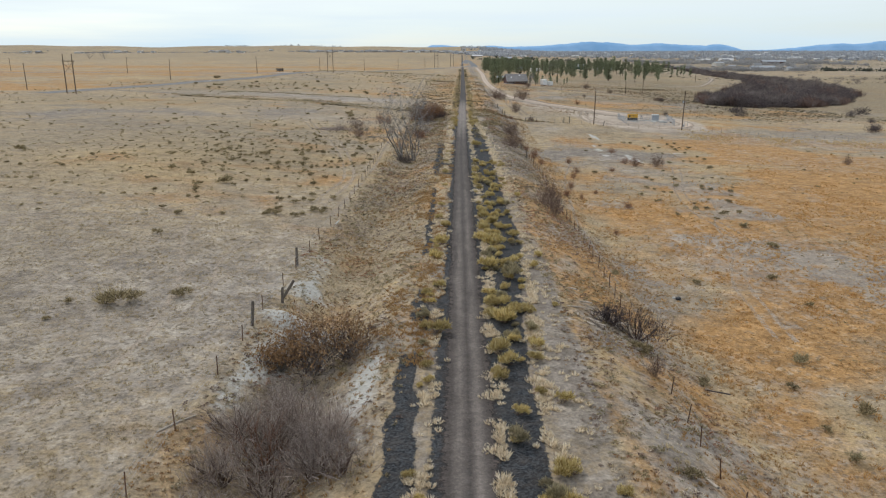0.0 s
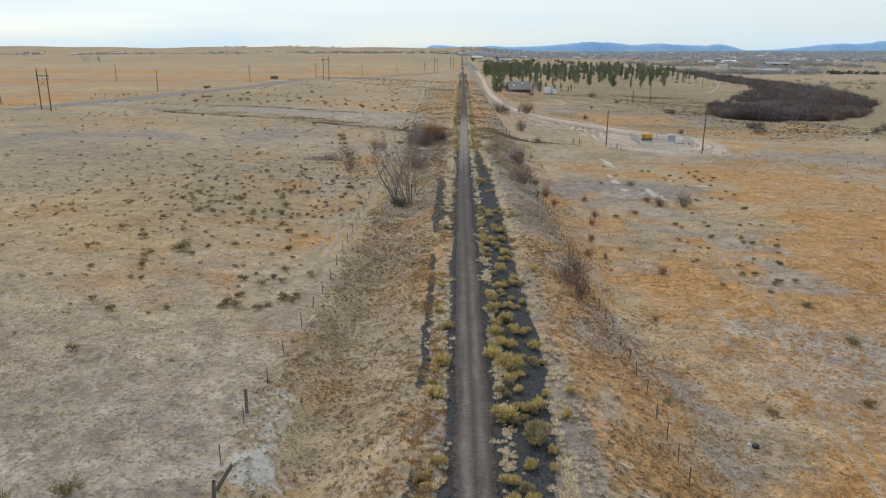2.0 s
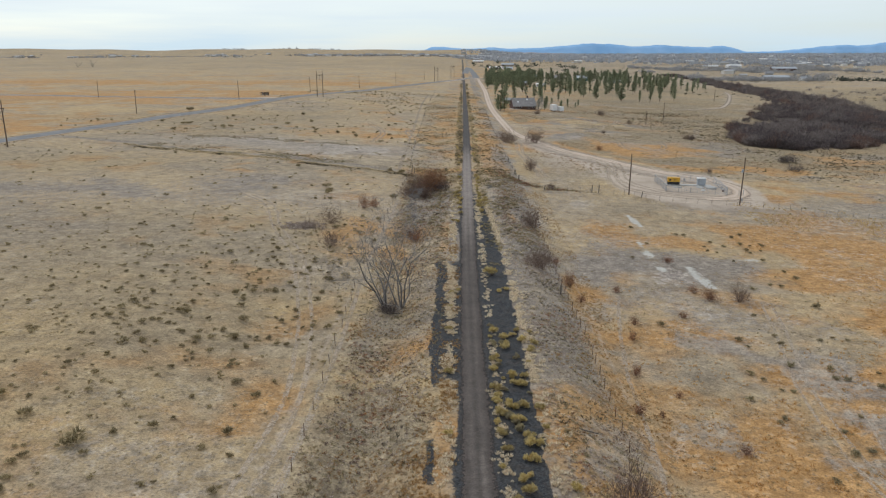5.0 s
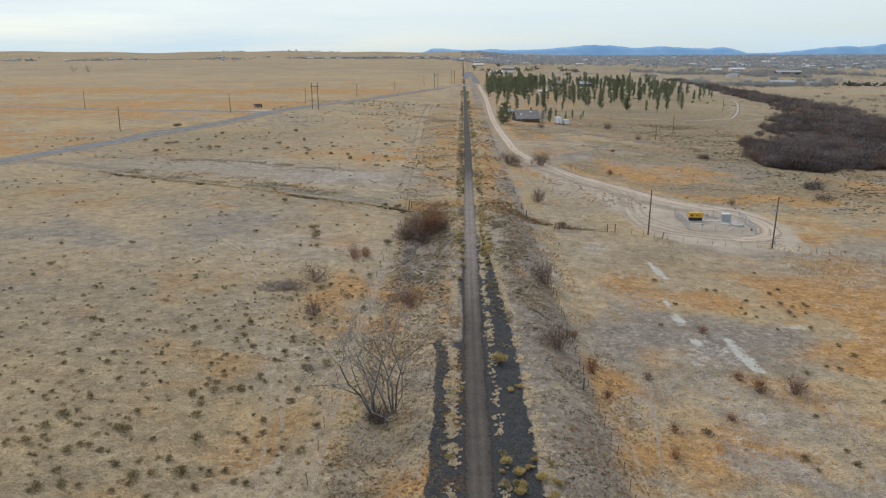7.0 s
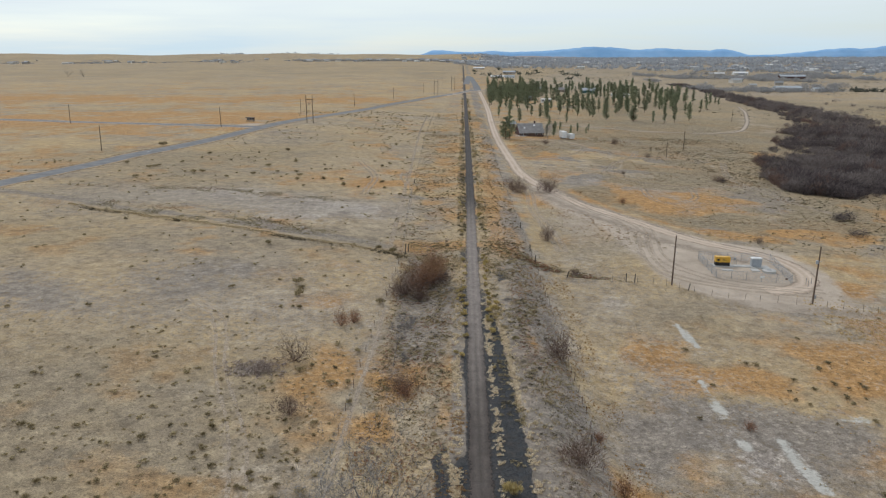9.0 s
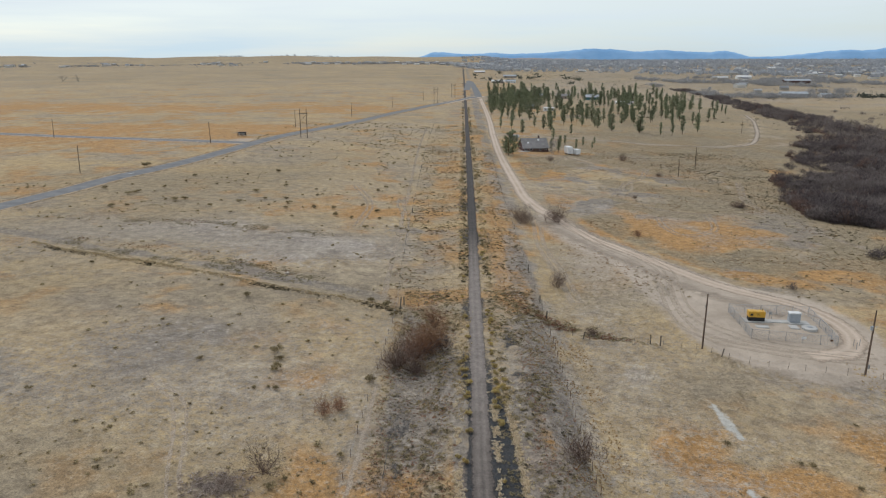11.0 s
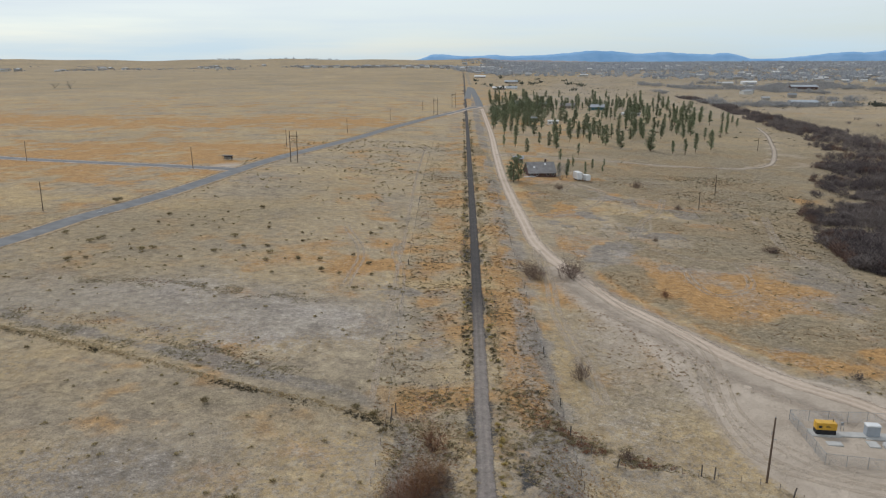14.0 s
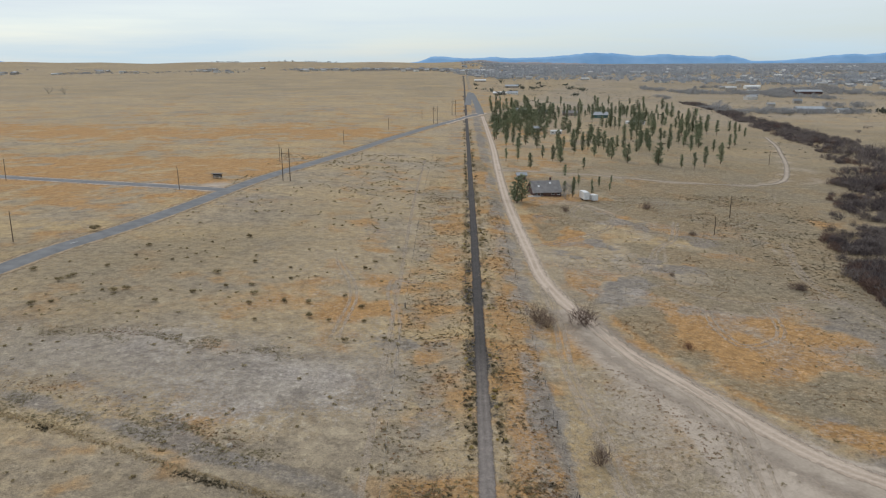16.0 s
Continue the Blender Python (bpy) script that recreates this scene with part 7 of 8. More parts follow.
def h_frame(x, y, h=15.4, gap=3.7, turn=0.0):
    ob = thing("h_frame_tower", "tall two-legged wooden power line frame", "power pole", "power line frames")
    for s in (-1, 1):
        part("pole", rods([((s * gap / 2, 0, -0.8), (s * gap / 2, 0, h * 0.55), 0.21, 0.18), ((s * gap / 2, 0, h * 0.55), (s * gap / 2, 0, h), 0.18, 0.14)], 9), MAT_POLE, ob)
    part("crossarm", box(gap + 1.2, 0.14, 0.26, 0, 0.2, h - 2.6), MAT_POLE, ob, "heavy timber crossarm")
    part("crossarm", box(gap + 0.6, 0.10, 0.16, 0, -0.2, h - 2.55), MAT_POLE, ob)
    part("brace", rods([((-gap / 2, 0.1, h - 6.5), (gap / 2, 0.1, h - 3.0), 0.06)]), MAT_POLE, ob, "diagonal timber brace")
    part("brace", rods([((gap / 2, -0.1, h - 6.5), (-gap / 2, -0.1, h - 3.0), 0.06)]), MAT_POLE, ob, "diagonal timber brace")
    for k in (-gap / 2 - 0.4, 0, gap / 2 + 0.4):
        part("insulator", rods([((k, 0.2, h - 3.8), (k, 0.2, h - 2.6), 0.06)], 8), MAT_BLACK, ob, "dark hanging insulator string")
    ob.matrix_basis = at(x, y, 1, turn)
    return ob


h_frame(-141.8, 265.2, 13.9, 3.6, -8)
h_frame(-87.2, 494.2, 15.4, 3.7, -10)
h_frame(-28.5, 852, 16.5, 3.9, -12)
h_frame(-12.0, 960, 16.5, 3.9, -10)


def wire_fence(label, course, posts, h=1.15, wood=(), steel=MAT_RUSTY, wires=4, seed=1):
    """A stock fence: slim steel posts at uneven steps, some wooden ones, and strands of wire."""
    r = np.random.default_rng(seed)
    ob = thing("wire_fence", label, "fence", "stock fences")
    line = ease_line(course, 1.0)
    d = np.concatenate([[0], np.cumsum(np.linalg.norm(np.diff(line, axis=0), axis=1))])
    s, tops = 0.0, []
    while s < d[-1]:
        x, y = np.interp(s, d, line[:, 0]), np.interp(s, d, line[:, 1])
        z = land(x, y)
        lean = r.normal(size=2) * 0.07
        tops.append((x, y, z, lean))
        hh = h * r.uniform(0.9, 1.1)
        part("post", rods([((x, y, z - 0.3), (x + lean[0], y + lean[1], z + hh), 0.035)], 4), steel, ob)
        s += posts * r.uniform(0.8, 1.2)
    for x, y, hh, lx, ly in wood:
        z = land(x, y)
        part("wooden_post", rods([((x, y, z - 0.3), (x + lx, y + ly, z + hh), 0.12, 0.11)], 8), MAT_POST, ob, "thick weathered wooden post")
    for k in range(wires):
        f = (k + 0.9) / (wires + 0.2)
        segs = [((a[0] + a[3][0] * f, a[1] + a[3][1] * f, a[2] + h * f), (b[0] + b[3][0] * f, b[1] + b[3][1] * f, b[2] + h * f), 0.005) for a, b in zip(tops, tops[1:])]
        part("wire", rods(segs, 3), MAT_STEEL, ob, "thin sagging barbed wire")
    return ob


wire_fence("old barbed wire fence with rusty steel posts and leaning wooden ones", [(-14.1, 16), (-14.3, 46), (-14.3, 70), (-14.2, 88), (-14.6, 100), (-15.1, 112.5), (-16.2, 140.5), (-16.6, 159), (-16.0, 200), (-15.2, 238)], 5.6, 1.15, [(-14.4, 46.6, 1.7, 0.15, 0.1), (-13.9, 52.8, 1.3, 1.0, 0.4), (-14.5, 61.4, 1.6, 0, 0.05), (-13.6, 52.0, 1.2, 0.1, 0), (-14.5, 239, 2.6, 0.3, 0), (-14.0, 243, 1.6, 0, 0.1)], seed=3)
wire_fence("barbed wire fence with rusty steel posts below the trail bank", [(12.8, 20), (12.8, 34), (13.0, 40), (13.5, 61), (14.0, 80), (13.6, 95), (13.8, 110), (14.5, 132), (14.0, 155), (14.4, 175), (14.3, 205), (14.2, 237)], 3.1, 1.2, [(13.3, 146.5, 1.4, 0.05, 0), (13.6, 163, 1.4, 0, 0), (14.2, 237.6, 1.7, 0.05, 0)], seed=4)
wire_fence("wire fence with wooden gate posts along the dirt yard", [(14.2, 237.9), (17.4, 232.9), (20.3, 230.4), (28.1, 229.3), (33, 228.3), (41.3, 226.6), (43.4, 224.3), (49.8, 220.8), (61.5, 218.6), (78, 215), (110, 207)], 2.9, 1.15, [(32.2, 229.0, 1.9, 0, 0), (33.7, 227.9, 1.9, 0.05, 0), (43.6, 224.4, 1.4, 0.35, 0.1), (20.2, 230.6, 1.3, 0.3, 0)], MAT_POST, seed=5)
wire_fence("wire fence between the trail and the dirt road", [(14.2, 238), (13.6, 262), (13.2, 300), (12.6, 360), (12.4, 450)], 6.0, 1.2, [(14.0, 248, 1.5, 0, 0), (13.5, 270, 1.5, 0, 0)], MAT_POST, 3, 6)
wire_fence("long wire fence across the west plain", [(-15.2, 240), (-17.5, 300), (-19.2, 380), (-21, 480), (-22, 620)], 7.0, 1.2, [(-18, 330, 1.5, 0, 0), (-20, 420, 1.5, 0, 0)], MAT_POST, 3, 7)


# ---- the fenced gas yard ----
def chain_material():
    m, t, b = nodes_of("chain_link_wire", 0.5, 0.5)
    b.inputs["Base Color"].default_value = (0.36, 0.38, 0.40, 1)
    b.inputs["Metallic"].default_value = 0.6
    return m


MAT_CHAIN = chain_material()


def chain_panel(a, b, h, step=0.16):
    """Crossed wires of a chain-link panel between two posts."""
    a, b = np.array(a, float), np.array(b, float)
    n = np.linalg.norm(b[:2] - a[:2])
    segs = []
    k = -h
    while k < n:
        for rising in (True, False):
            s0, s1 = max(k, 0.0), min(k + h, n)
            if s1 > s0:
                z0, z1 = s0 - k, s1 - k
                if not rising:
                    z0, z1 = h - z0, h - z1
                segs.append((a + (b - a) * s0 / n + [0, 0, z0], a + (b - a) * s1 / n + [0, 0, z1], 0.006))
        k += step
    return rods(segs, 3)


def yard_fence():
    ob = thing("chain_link_fence", "grey galvanised chain-link fence round a small yard", "fence")
    corners = [(52.2, 233.2), (52.6, 246.6), (68.8, 246.4), (67.2, 231.0), (52.2, 233.2)]
    h = 1.9
    for (ax, ay), (bx, by) in zip(corners, corners[1:]):
        n = max(2, int(round(math.hypot(bx - ax, by - ay) / 3.0)))
        pts = [(ax + (bx - ax) * k / n, ay + (by - ay) * k / n) for k in range(n + 1)]
        pts = [(x, y, land(x, y)) for x, y in pts]
        for p, q in zip(pts, pts[1:]):
            part("post", rods([(p, (p[0], p[1], p[2] + h + 0.08), 0.045)], 8), MAT_STEEL, ob)
            part("top_rail", rods([((p[0], p[1], p[2] + h), (q[0], q[1], q[2] + h), 0.03)], 6), MAT_STEEL, ob)
            part("wire_panel", chain_panel(p, q, h - 0.05), MAT_CHAIN, ob, "woven diagonal wire")
    for x, y in [(70.2, 231.2), (70.0, 229.8), (71.4, 231.4)]:
        z = land(x, y)
        part("gate_post", rods([((x, y, z), (x, y, z + 1.4), 0.06)], 8), MAT_STEEL, ob, "short steel guard post")
    part("sign", box(0.9, 0.03, 0.5, 61.2, 231.65, land(61.2, 231.6) + 0.9), MAT_WHITE, ob, "small plain pale sign plate")
    part("sign", box(0.5, 0.03, 0.35, 66.0, 231.0, land(66.0, 231.0) + 0.9), MAT_RUSTY, ob, "small dark red sign plate")
    return ob


yard_fence()


def generator():
    ob = thing("generator", "yellow enclosed generator on a black base in the yard", "generator")
    part("skid", box(3.1, 1.35, 0.8, 0, 0, 0, 0.03), MAT_BLACK, ob, "black steel skid base")
    hood = part("enclosure", box(3.2, 1.4, 1.2, 0, 0, 0.8, 0.05), MAT_YELLOW, ob, "bright yellow steel housing")
    for x in (-1.0, 0.0, 1.0):
        d = part("access_door", box(0.86, 0.03, 0.9, x, -0.715, 0.95, 0.012), MAT_YELLOW, hood)
    part("louvre", box(0.55, 0.02, 0.45, -1.0, -0.745, 1.15), MAT_BLACK, hood, "dark louvred vent")
    part("name_bars", join(box(0.5, 0.012, 0.12, 0.1, -0.738, 1.52), box(0.7, 0.012, 0.1, 0.25, -0.738, 1.3)), MAT_BLACK, hood, "dark plain bars of lettering")
    part("exhaust", rods([((1.2, 0.2, 1.95), (1.2, 0.2, 2.35), 0.06)], 10), MAT_BLACK, ob)
    for x in (-1.2, -0.4, 0.4, 1.2):
        part("fuel_leg", box(0.3, 1.46, 0.5, x, 0, 0.0, 0.02), MAT_BLACK, ob)
    ob.matrix_basis = Matrix.Translation((56.6, 242.6, land(56.6, 242.6) + 0.16)) @ Matrix.Rotation(radians(-6), 4, "Z")
    return ob


def yard_things():
    def slab(name, label, w, d, x, y, turn=-4, h=0.18):
        ob = tagged(new(name, mesh_of(name, *box(w, d, h + 0.25, 0, 0, -0.25, 0.02), MAT_CONCRETE)), label, "slab", "concrete slabs in the yard")
        ob.matrix_basis = Matrix.Translation((x, y, land(x, y))) @ Matrix.Rotation(radians(turn), 4, "Z")

    slab("concrete_slab", "pale concrete slab under the yellow generator", 4.6, 2.4, 56.6, 242.6)
    slab("concrete_slab", "pale concrete path slab between the machines", 4.4, 1.6, 60.9, 242.1)
    slab("concrete_slab", "pale concrete slab under the white cabinet", 4.0, 2.2, 64.6, 241.7)
    slab("concrete_slab", "low pale concrete slab on the yard floor", 2.4, 1.3, 56.7, 239.4, -4, 0.12)
    slab("concrete_slab", "low pale concrete pad beside the round cover", 1.7, 1.9, 62.7, 239.2, -4, 0.12)
    cab = thing("equipment_cabinet", "white metal equipment cabinet with an overhanging lid", "cabinet")
    part("body", box(2.1, 1.2, 1.75, 0, 0, 0, 0.03), MAT_GREYROOF, cab, "pale grey-white metal body")
    part("lid", box(2.3, 1.4, 0.22, 0, 0, 1.75, 0.07), MAT_WHITE, cab, "white overhanging lid")
    for s in (-0.5, 0.5):
        part("door", box(0.9, 0.03, 1.4, s, -0.61, 0.15, 0.01), MAT_GREYROOF, cab)
    cab.matrix_basis = Matrix.Translation((63.9, 242.0, land(63.9, 242.0) + 0.18)) @ Matrix.Rotation(radians(-4), 4, "Z")
    vault = thing("round_vault", "round grey concrete vault cover with a steel hatch", "manhole")
    part("ring", drum(1.45, 0.75, 0, 0, -0.3, 32, None, 0.05), MAT_CONCRETE, vault)
    part("hatch", box(0.9, 0.9, 0.06, 0.1, 0.1, 0.45, 0.02), MAT_STEEL, vault, "square steel hatch")
    part("handle", rods([((1.15, -0.3, 0.45), (1.15, -0.3, 0.75), 0.02), ((1.15, 0.3, 0.45), (1.15, 0.3, 0.75), 0.02), ((1.15, -0.3, 0.75), (1.15, 0.3, 0.75), 0.02)]), MAT_STEEL, vault, "steel grab rail")
    vault.matrix_basis = Matrix.Translation((65.5, 238.6, land(65.5, 238.6)))
    riser = thing("meter_riser", "slim grey pipe riser with a small box", "pipe")
    part("pipe", rods([((0, 0, -0.2), (0, 0, 1.5), 0.04), ((0.5, 0, -0.2), (0.5, 0, 1.2), 0.04), ((0, 0, 1.1), (0.5, 0, 1.1), 0.03)]), MAT_STEEL, riser)
    part("box", box(0.45, 0.2, 0.5, 0.1, -0.1, 1.2, 0.02), MAT_STEEL, riser, "small grey steel box")
    riser.matrix_basis = Matrix.Translation((59.6, 243.4, land(59.6, 243.4)))


generator()
yard_things()


# ---- houses and sheds ----
def house(x, y, w, d, h, turn, wall, roof, rise=2.2, label="", name="house", windows=4, chimney=False, over=0.5, door=True, skylights=()):
    ob = thing(name, label, "house")
    body = part("wall", gable_walls(w, d, h, rise), wall, ob)
    for s in (-1, 1):
        part("roof_slope", roof_slope(w, d, h, rise, over, s), roof, ob, "sloping roof")
    for k in range(windows):
        wx = (k + 0.5) / windows * w - w / 2
        if door and k == windows // 2:
            part("door", box(1.0, 0.06, 2.05, wx, -d / 2 - 0.02, 0.0), MAT_POLE, ob, "dark front door")
            continue
        win = part("window", box(1.35, 0.08, 1.15, wx, -d / 2 - 0.01, 1.0), MAT_WHITE, ob, "pale framed window")
        part("pane", box(1.15, 0.05, 0.95, wx, -d / 2 - 0.04, 1.1), MAT_GLASS, win, "dark glass")
    if chimney:
        part("chimney", box(0.8, 0.8, rise + 1.4, w * 0.24, d * 0.12, h), MAT_BRICK, ob, "brick chimney")
    a = math.atan2(rise, d / 2)
    for sx, sy in skylights:
        g = box(0.9, 1.1, 0.12)
        part("skylight", (g[0] @ np.array(Matrix.Rotation(a, 3, "X").transposed()) + [sx, -sy, h + rise * (1 - sy / (d / 2)) + 0.14], g[1]), MAT_WHITE, ob, "pale skylight")
    z = min(land(x + p, y + q) for p in (-w / 2, w / 2) for q in (-d / 2, d / 2))
    ob.matrix_basis = Matrix.Translation((x, y, z)) @ Matrix.Rotation(radians(turn), 4, "Z")
    return ob


def gable_walls(w, d, h, rise):
    bm = bmesh.new()
    prof = [(-d / 2, -0.6), (d / 2, -0.6), (d / 2, h), (0, h + rise), (-d / 2, h)]
    rings = [[bm.verts.new((sx * w / 2, p, q)) for p, q in prof] for sx in (-1, 1)]
    bm.faces.new(rings[0][::-1])
    bm.faces.new(rings[1])
    for k in range(5):
        j = (k + 1) % 5
        bm.faces.new((rings[0][k], rings[0][j], rings[1][j], rings[1][k]))
    return flat(bm)


def roof_slope(w, d, h, rise, over, s):
    run = d / 2 + over
    fall = rise * run / (d / 2)
    bm = bmesh.new()
    pts = []
    for t in (0.02, 0.24):
        for sx in (-1, 1):
            pts.append(bm.verts.new((sx * (w / 2 + over), 0, h + rise + t)))
            pts.append(bm.verts.new((sx * (w / 2 + over), s * run, h + rise - fall + t)))
    for q in ((0, 1, 3, 2), (4, 6, 7, 5), (0, 4, 5, 1), (2, 3, 7, 6), (0, 2, 6, 4), (1, 5, 7, 3)):
        bm.faces.new([pts[i] for i in q])
    bmesh.ops.recalc_face_normals(bm, faces=bm.faces[:])
    return flat(bm)


house(36.8, 502.5, 13.6, 13.0, 2.3, 8, MAT_BRICK, MAT_ROOF, 4.4, "long dark house with a grey-brown shingle roof", windows=5, chimney=True, skylights=[(-3.6, 3.2), (2.4, 1.4)])
terrace = tagged(new("terrace", mesh_of("terrace", *box(6.0, 2.6, 0.6, 0, 0, -0.4, 0.02), MAT_CONCRETE)), "pale concrete terrace in front of the house", "terrace")
terrace.matrix_basis = Matrix.Translation((31.2, 494.6, land(31.2, 494.6))) @ Matrix.Rotation(radians(8), 4, "Z")
house(29.1, 545, 5.0, 4.0, 2.5, 5, MAT_TAN, MAT_GREYROOF, 1.0, "small grey shed behind the house", "shed", 2)
house(149, 966, 17, 11, 3.6, -6, MAT_GREEN, MAT_GREYROOF, 2.6, "teal green building with a pale roof among pines", windows=4)
house(69.5, 1028, 18, 10, 3.0, 0, MAT_TAN, MAT_GREYROOF, 2.4, "pale-roofed house among the pines")
house(95, 1020, 16, 9, 3.0, 10, MAT_TAN, MAT_GREYROOF, 2.2, "pale grey house among the pines")
house(122, 1004, 17, 10, 3.2, -12, MAT_TAN, MAT_ROOF, 2.4, "low tan house with a dark roof in the pines")
house(77, 776, 9, 3.4, 2.8, 4, MAT_WHITE, MAT_WHITE, 0.5, "white mobile home among the pines", "mobile_home", 3)
house(62, 800, 8, 5, 2.6, -8, MAT_TAN, MAT_GREYROOF, 1.4, "small grey outbuilding under the pines", "shed", 2)
house(167, 876, 18, 5, 2.7, 3, MAT_WHITE, MAT_WHITE, 0.8, "long white mobile home on bare ground", "mobile_home", 5)
house(60, 1385, 22, 10, 3.4, 0, MAT_TAN, MAT_WHITE, 2.2, "white-roofed house on the open plain")
house(84, 1422, 18, 10, 3.4, 0, MAT_WHITE, MAT_GREYROOF, 2.0, "white house on the open plain")
house(97, 1640, 26, 12, 4.0, 0, MAT_TAN, MAT_GREYROOF, 2.5, "grey farm building on the open plain", "farm_building")
house(40, 1880, 26, 12, 3.4, 0, MAT_TAN, MAT_WHITE, 2.2, "white-roofed house on the open plain")
house(448, 1118, 34, 16, 4.5, -8, MAT_GREYROOF, MAT_GREYROOF, 2.5, "large pale metal building across the creek", "metal_building")
house(486, 1108, 16, 9, 3.4, 12, MAT_WHITE, MAT_GREYROOF, 2.0, "white house with a pale roof across the creek")
house(418, 1108, 12, 9, 3.0, 5, MAT_TAN, MAT_ROOF, 2.0, "small tan house across the creek")
house(626, 1512, 46, 16, 5.0, -5, MAT_BRICK, MAT_GREYROOF, 3.0, "long red barn with a pale roof", "barn")
house(594, 1690, 30, 14, 4.5, 0, MAT_WHITE, MAT_WHITE, 2.4, "white farm building across the creek", "farm_building")


def white_trailer():
    ob = thing("box_trailer", "white box trailer parked on dry grass", "trailer")
    part("body", box(6.6, 2.7, 3.4, 0, 0, 0.7, 0.04), MAT_WHITE, ob, "plain white panelled box")
    part("chassis", box(5.0, 1.6, 0.2, 0, 0, 0.5), MAT_BLACK, ob)
    for x in (-1.0, 0.2):
        for s in (-1, 1):
            g = drum(0.42, 0.26, 0, 0, -0.13, 18)
            wheel = part("wheel", (g[0][:, [0, 2, 1]] + [x, s * 1.05, 0.42], g[1][:, ::-1]), MAT_BLACK, ob, "black tyre")
            g = drum(0.22, 0.28, 0, 0, -0.14, 14)
            part("rim", (g[0][:, [0, 2, 1]] + [x, s * 1.05, 0.42], g[1][:, ::-1]), MAT_STEEL, wheel, "steel rim")
    part("drawbar", rods([((2.6, 0.5, 0.6), (3.9, 0, 0.55), 0.05), ((2.6, -0.5, 0.6), (3.9, 0, 0.55), 0.05)]), MAT_BLACK, ob)
    ob.matrix_basis = Matrix.Translation((54.6, 491.5, land(54.6, 491.5))) @ Matrix.Rotation(radians(-80), 4, "Z")
    cap = thing("camper_shell", "smaller white camper parked beside the trailer", "camper")
    part("body", box(4.0, 2.5, 2.6, 0, 0, 0.55, 0.04), MAT_WHITE, cap, "rounded white body")
    part("window", box(1.2, 0.04, 0.6, 0.2, -1.16, 1.5), MAT_GLASS, cap, "dark glass")
    for s in (-1, 1):
        g = drum(0.36, 0.22, 0, 0, -0.11, 18)
        part("wheel", (g[0][:, [0, 2, 1]] + [0, s * 0.95, 0.36], g[1][:, ::-1]), MAT_BLACK, cap, "black tyre")
    cap.matrix_basis = Matrix.Translation((58.6, 489.4, land(58.6, 489.4))) @ Matrix.Rotation(radians(-70), 4, "Z")


white_trailer()


def mail_shelter():
    ob = thing("mailbox_shelter", "dark open shelter with mailboxes at the road junction", "shelter")
    for x in (-2.2, 0, 2.2):
        for y in (-0.7, 0.7):
            part("post", box(0.16, 0.16, 2.2, x, y, -0.1), MAT_POLE, ob)
    part("roof", box(5.2, 2.2, 0.18, 0, 0, 2.1, 0.03), MAT_BLACK, ob, "flat dark roof")
    part("back_panel", box(4.6, 0.08, 1.4, 0, 0.7, 0.5), MAT_BLACK, ob, "dark board wall")
    for k in range(4):
        part("mailbox", box(0.7, 0.5, 0.9, -1.5 + k, 0.3, 0.7, 0.03), MAT_STEEL, ob, "grey steel mailbox bank")
    ob.matrix_basis = Matrix.Translation((-122.6, 499.5, land(-122.6, 499.5))) @ Matrix.Rotation(radians(-6), 4, "Z")


mail_shelter()


# ---- litter on the banks ----
def log(x, y, length, turn, r=0.07, label="bleached fallen log lying on the bank", mat=MAT_LOG, tilt=4):
    bend = random.uniform(-0.06, 0.06) * length
    g = rods([((-length / 2, 0, 0), (0, bend, 0.02), r, r * 0.9), ((0, bend, 0.02), (length / 2, 0, 0), r * 0.9, r * 0.65)], 7)
    ob = tagged(new("log", mesh_of("log", *g, mat)), label, "log", "fallen logs")
    ob.matrix_basis = Matrix.Translation((x, y, land(x, y) + r * 0.8)) @ Matrix.Rotation(radians(turn), 4, "Z") @ Matrix.Rotation(radians(tilt), 4, "Y")


LOGS = [(9.5, 53.3, 2.0, 130), (8.7, 50.0, 1.1, 80), (9.5, 49.6, 2.6, 112), (9.9, 49.2, 2.2, 118), (9.2, 48.6, 2.0, 105), (9.0, 56.0, 1.6, 120), (8.7, 51.5, 1.3, 10), (11.8, 30.4, 2.2, 95)]
for x, y, n, a in LOGS:
    log(x, y, n, a, tilt=9 if x < 11 else 14)
log(16.6, 44.6, 3.0, 150, 0.05, "dark dead branch lying on bare soil", MAT_THICKET)
log(-13.9, 78.6, 1.3, 60, 0.07, "short white board leaning by the fence", MAT_WHITE, -25)
log(-14.4, 32.9, 2.4, 60, 0.06, "bleached fallen rail beside the fence", MAT_LOG)
log(-9.6, 137.0, 3.0, 20, 0.08, "grey fallen limb under the bare tree", MAT_POST)
log(9.6, 104.5, 3.2, 140, 0.06, "grey fallen branch on the bank", MAT_POST)


def rock(x, y, size, label, mat, seed):
    bm = bmesh.new()
    bmesh.ops.create_icosphere(bm, subdivisions=2, radius=1.0)
    noise.seed_set(seed)
    for v in bm.verts:
        v.co *= 0.8 + 0.35 * noise.noise(v.co * 1.7 + Vector((seed, 0, 0)))
        v.co.z *= 0.62
    g = flat(bm)
    ob = tagged(new("rock", mesh_of("rock", g[0] * size, g[1], mat)), label, "rock", "rocks")
    ob.matrix_basis = Matrix.Translation((x, y, land(x, y) + size * 0.2))


rock(20.6, 65.0, 0.38, "dark angular rock on pale soil", MAT_BLACK, 3)
rock(20.3, 65.2, 0.25, "small pale stone beside the dark rock", MAT_CONCRETE, 4)
rock(-6.2, 47.8, 0.36, "dark rock on the crumbling bank", MAT_BLACK, 5)
rock(-41.5, 259, 0.7, "pale boulder on the bare field", MAT_LOG, 6)

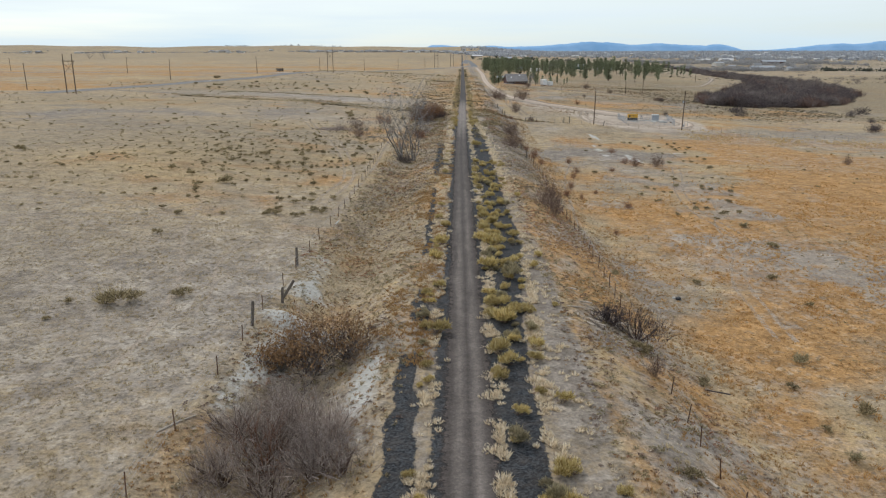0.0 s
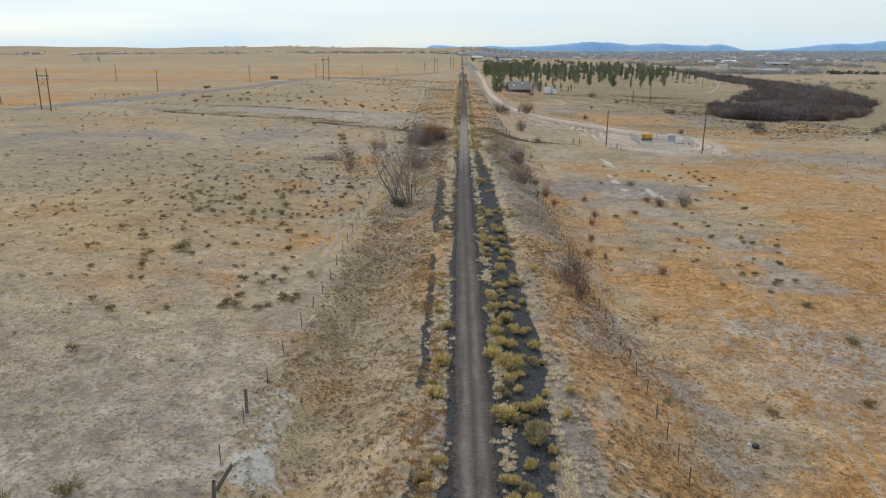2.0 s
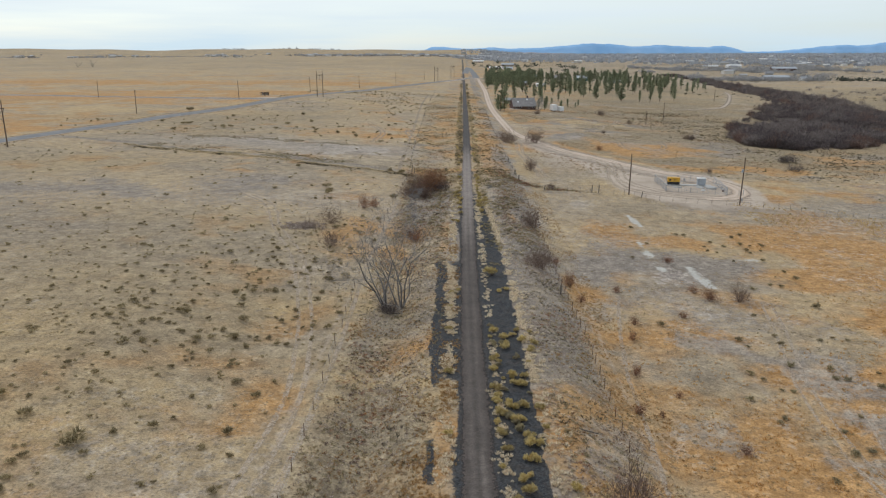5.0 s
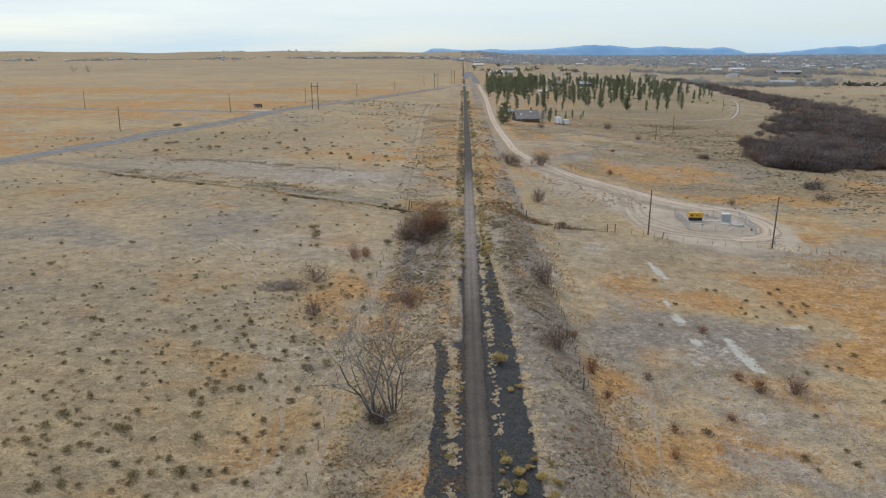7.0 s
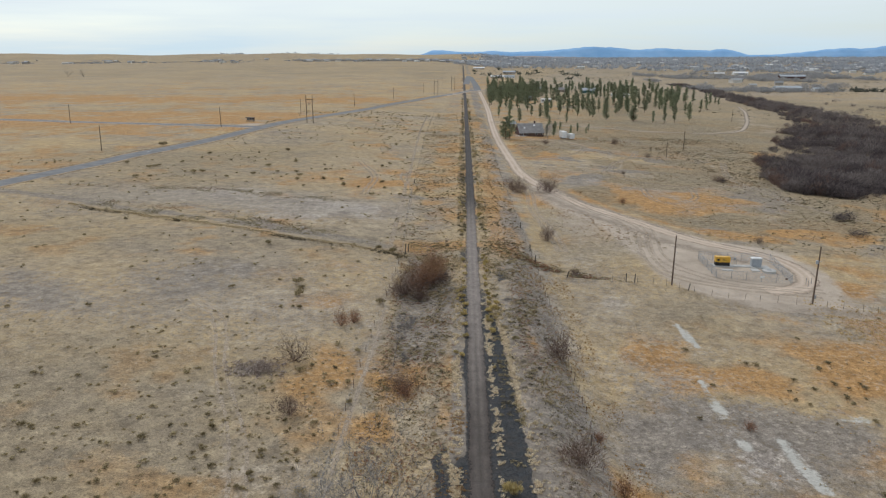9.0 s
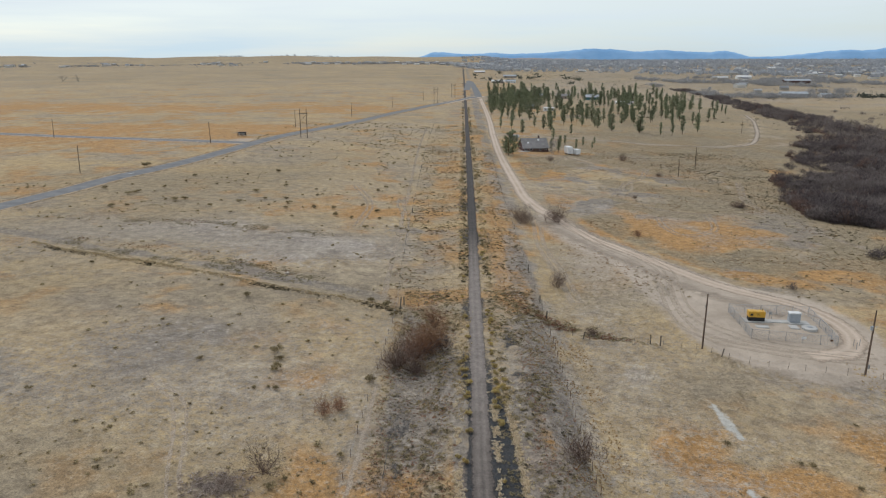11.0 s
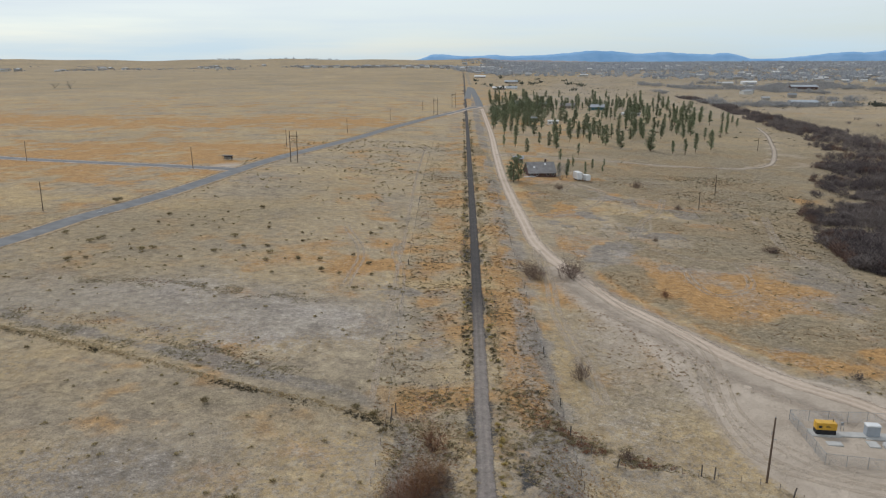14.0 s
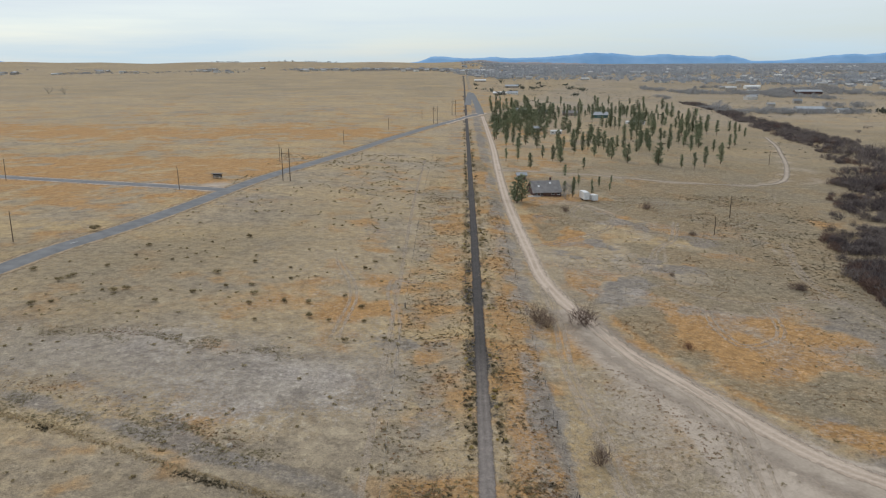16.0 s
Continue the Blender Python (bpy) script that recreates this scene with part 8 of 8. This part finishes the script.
# ---- the far town and trees ----
def far_tree(seed):
    """A rounded bare street tree seen from afar, one metre in radius."""
    return join(twig_mass(seed, 18, 1.0, 1.3, 0.65, 0.40), tubes([(np.array([0, 0, -0.2]), np.array([0, 0, 0.7]), 0.09, 0.05)]))


far_trees = [far_tree(s) for s in (301, 302, 303, 304)]
bare_crowns = [join(twig_mass(s, 110, 1.0, 1.5, 0.42, 0.075), tubes([(np.array([0, 0, -0.2]), np.array([0, 0, 0.8]), 0.07, 0.04)])) for s in (305, 306, 307)]


def grove(name, label, n, area, want, size, seed, mat=MAT_TOWNTREE, kinds=far_trees):
    r = np.random.default_rng(seed)
    xs, ys = [], []
    while len(xs) < n:
        x, y = r.uniform(area[0], area[1], 3000), r.uniform(area[2], area[3], 3000)
        keep = r.uniform(size=3000) < want(x, y)
        xs.extend(x[keep])
        ys.extend(y[keep])
    x, y = np.array(xs[:n]), np.array(ys[:n])
    geo = scattered(kinds, np.stack([x, y, height(x, y) - 0.2, r.uniform(size[0], size[1], n), r.uniform(0.8, 1.2, n)], 1), seed)
    return tagged(new(name, mesh_of(name, *geo, mat)), label, "trees", kind="stuff")


def far_houses(name, label, n, area, want, seed):
    """Small gabled houses of the distant town, far too many to tell apart."""
    r = np.random.default_rng(seed)
    groups = {0: [], 1: []}
    made = 0
    while made < n:
        x, y = r.uniform(area[0], area[1]), r.uniform(area[2], area[3])
        if r.uniform() > want(np.array(x), np.array(y)):
            continue
        w, d, h, rise = r.uniform(11, 22), r.uniform(8, 13), r.uniform(3, 5.5), r.uniform(1.5, 3)
        c, s = math.cos(r.uniform(-0.4, 0.4)), math.sin(r.uniform(-0.4, 0.4))
        turn_ = np.array([[c, s, 0], [-s, c, 0], [0, 0, 1]])
        for k, g in ((0, gable_walls(w, d, h, rise)), (1, join(roof_slope(w, d, h, rise, 0.5, 1), roof_slope(w, d, h, rise, 0.5, -1)))):
            groups[k].append((g[0] @ turn_ + [x, y, float(height(x, y))], g[1]))
        made += 1
    for k, (part_name, mat) in enumerate((("walls", MAT_TOWNWALL), ("roofs", MAT_TOWNROOF))):
        tagged(new(name + "_" + part_name, mesh_of(name, *join(*groups[k]), mat)), label, "houses", kind="stuff")


MAT_TOWNWALL = plant("town_walls", [(0.38, 0.36, 0.35), (0.52, 0.50, 0.48), (0.66, 0.65, 0.64), (0.82, 0.82, 0.82)])
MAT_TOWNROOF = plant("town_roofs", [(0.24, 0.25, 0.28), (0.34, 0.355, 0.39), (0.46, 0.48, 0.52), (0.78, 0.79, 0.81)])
MAT_DARKTREE = plant("dark_far_trees", [(0.07, 0.08, 0.07), (0.11, 0.12, 0.10), (0.16, 0.165, 0.14)])


def town_east(x, y):
    edge = 2050 - 0.42 * x
    return smooth(edge, edge + 300, y) * smooth(-60, 150, x) * (0.25 + 0.75 * smooth(0.32, 0.5, vnoise(x, y, 300, 131, 2)))


grove("town_trees", "leafless haze-grey trees filling the distant town", 18000, (-80, 3000, 1300, 4200), town_east, (5.0, 10.5), 141)
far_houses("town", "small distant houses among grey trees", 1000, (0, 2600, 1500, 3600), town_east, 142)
grove("west_town_trees", "haze-pale tree line before the low ridge", 420, (-620, 60, 2640, 2780), lambda x, y: 0.3 + 0.7 * smooth(-420, -200, x), (4, 7), 143, MAT_PALETREE)
far_houses("west_town", "pale distant houses below the ridge", 110, (-560, 120, 2560, 2760), lambda x, y: 0.15 + 0.8 * smooth(-150, 0, x), 144)
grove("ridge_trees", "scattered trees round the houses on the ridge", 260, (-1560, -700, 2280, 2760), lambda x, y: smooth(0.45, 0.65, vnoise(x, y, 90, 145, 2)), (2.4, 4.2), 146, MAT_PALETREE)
far_houses("ridge_settlement", "houses scattered along the distant ridge", 28, (-1560, -700, 2280, 2760), lambda x, y: smooth(0.45, 0.65, vnoise(x, y, 90, 145, 2)), 147)
grove("ridge_line_trees", "small dark trees on the skyline", 40, (-1100, -480, 3180, 3300), lambda x, y: smooth(0.4, 0.6, vnoise(x, y, 60, 148, 2)), (4, 6.5), 149)
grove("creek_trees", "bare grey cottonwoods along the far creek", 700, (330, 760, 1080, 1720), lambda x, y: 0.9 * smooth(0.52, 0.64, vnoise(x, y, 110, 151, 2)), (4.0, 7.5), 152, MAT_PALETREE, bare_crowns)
grove("thicket_trees", "bare grey trees standing out of the creek thicket", 170, (180, 340, 430, 1000), lambda x, y: smooth(26, 8, near_line(x - 12, y, BELT)), (2.6, 5.0), 161, MAT_GREYTHICKET, bare_crowns)
grove("farm_trees", "dark evergreen rows on the far fields", 130, (470, 860, 1020, 1320), lambda x, y: np.exp(-(((y - 1125 + 0.32 * (x - 500)) / 14) ** 2)), (3.5, 5.5), 153, MAT_DARKTREE)
grove("plain_trees", "dark trees round the houses on the plain", 30, (20, 230, 1360, 1920), lambda x, y: 0.8 * smooth(0.55, 0.62, vnoise(x, y, 60, 154, 2)), (4, 7), 155, MAT_DARKTREE)
grove("east_field_trees", "lone bare trees on the field beyond the creek", 26, (310, 560, 640, 1000), lambda x, y: smooth(0.5, 0.6, vnoise(x, y, 80, 156, 2)) * smooth(20, 40, near_line(x, y, BELT)), (2.6, 4.2), 157, MAT_GREYTHICKET, bare_crowns)
far_houses("creek_houses", "houses scattered across the far valley", 70, (430, 1500, 1200, 2100), lambda x, y: smooth(0.42, 0.6, vnoise(x, y, 140, 158, 2)), 159)

# ---- worn paint on the road ----
mark = strip("road_marking", [(-130.7, 378.0), (-129.7, 380.4)], 1.0, MAT_WHITE, "small worn white mark on the asphalt", 0.17, 0.8, 3)
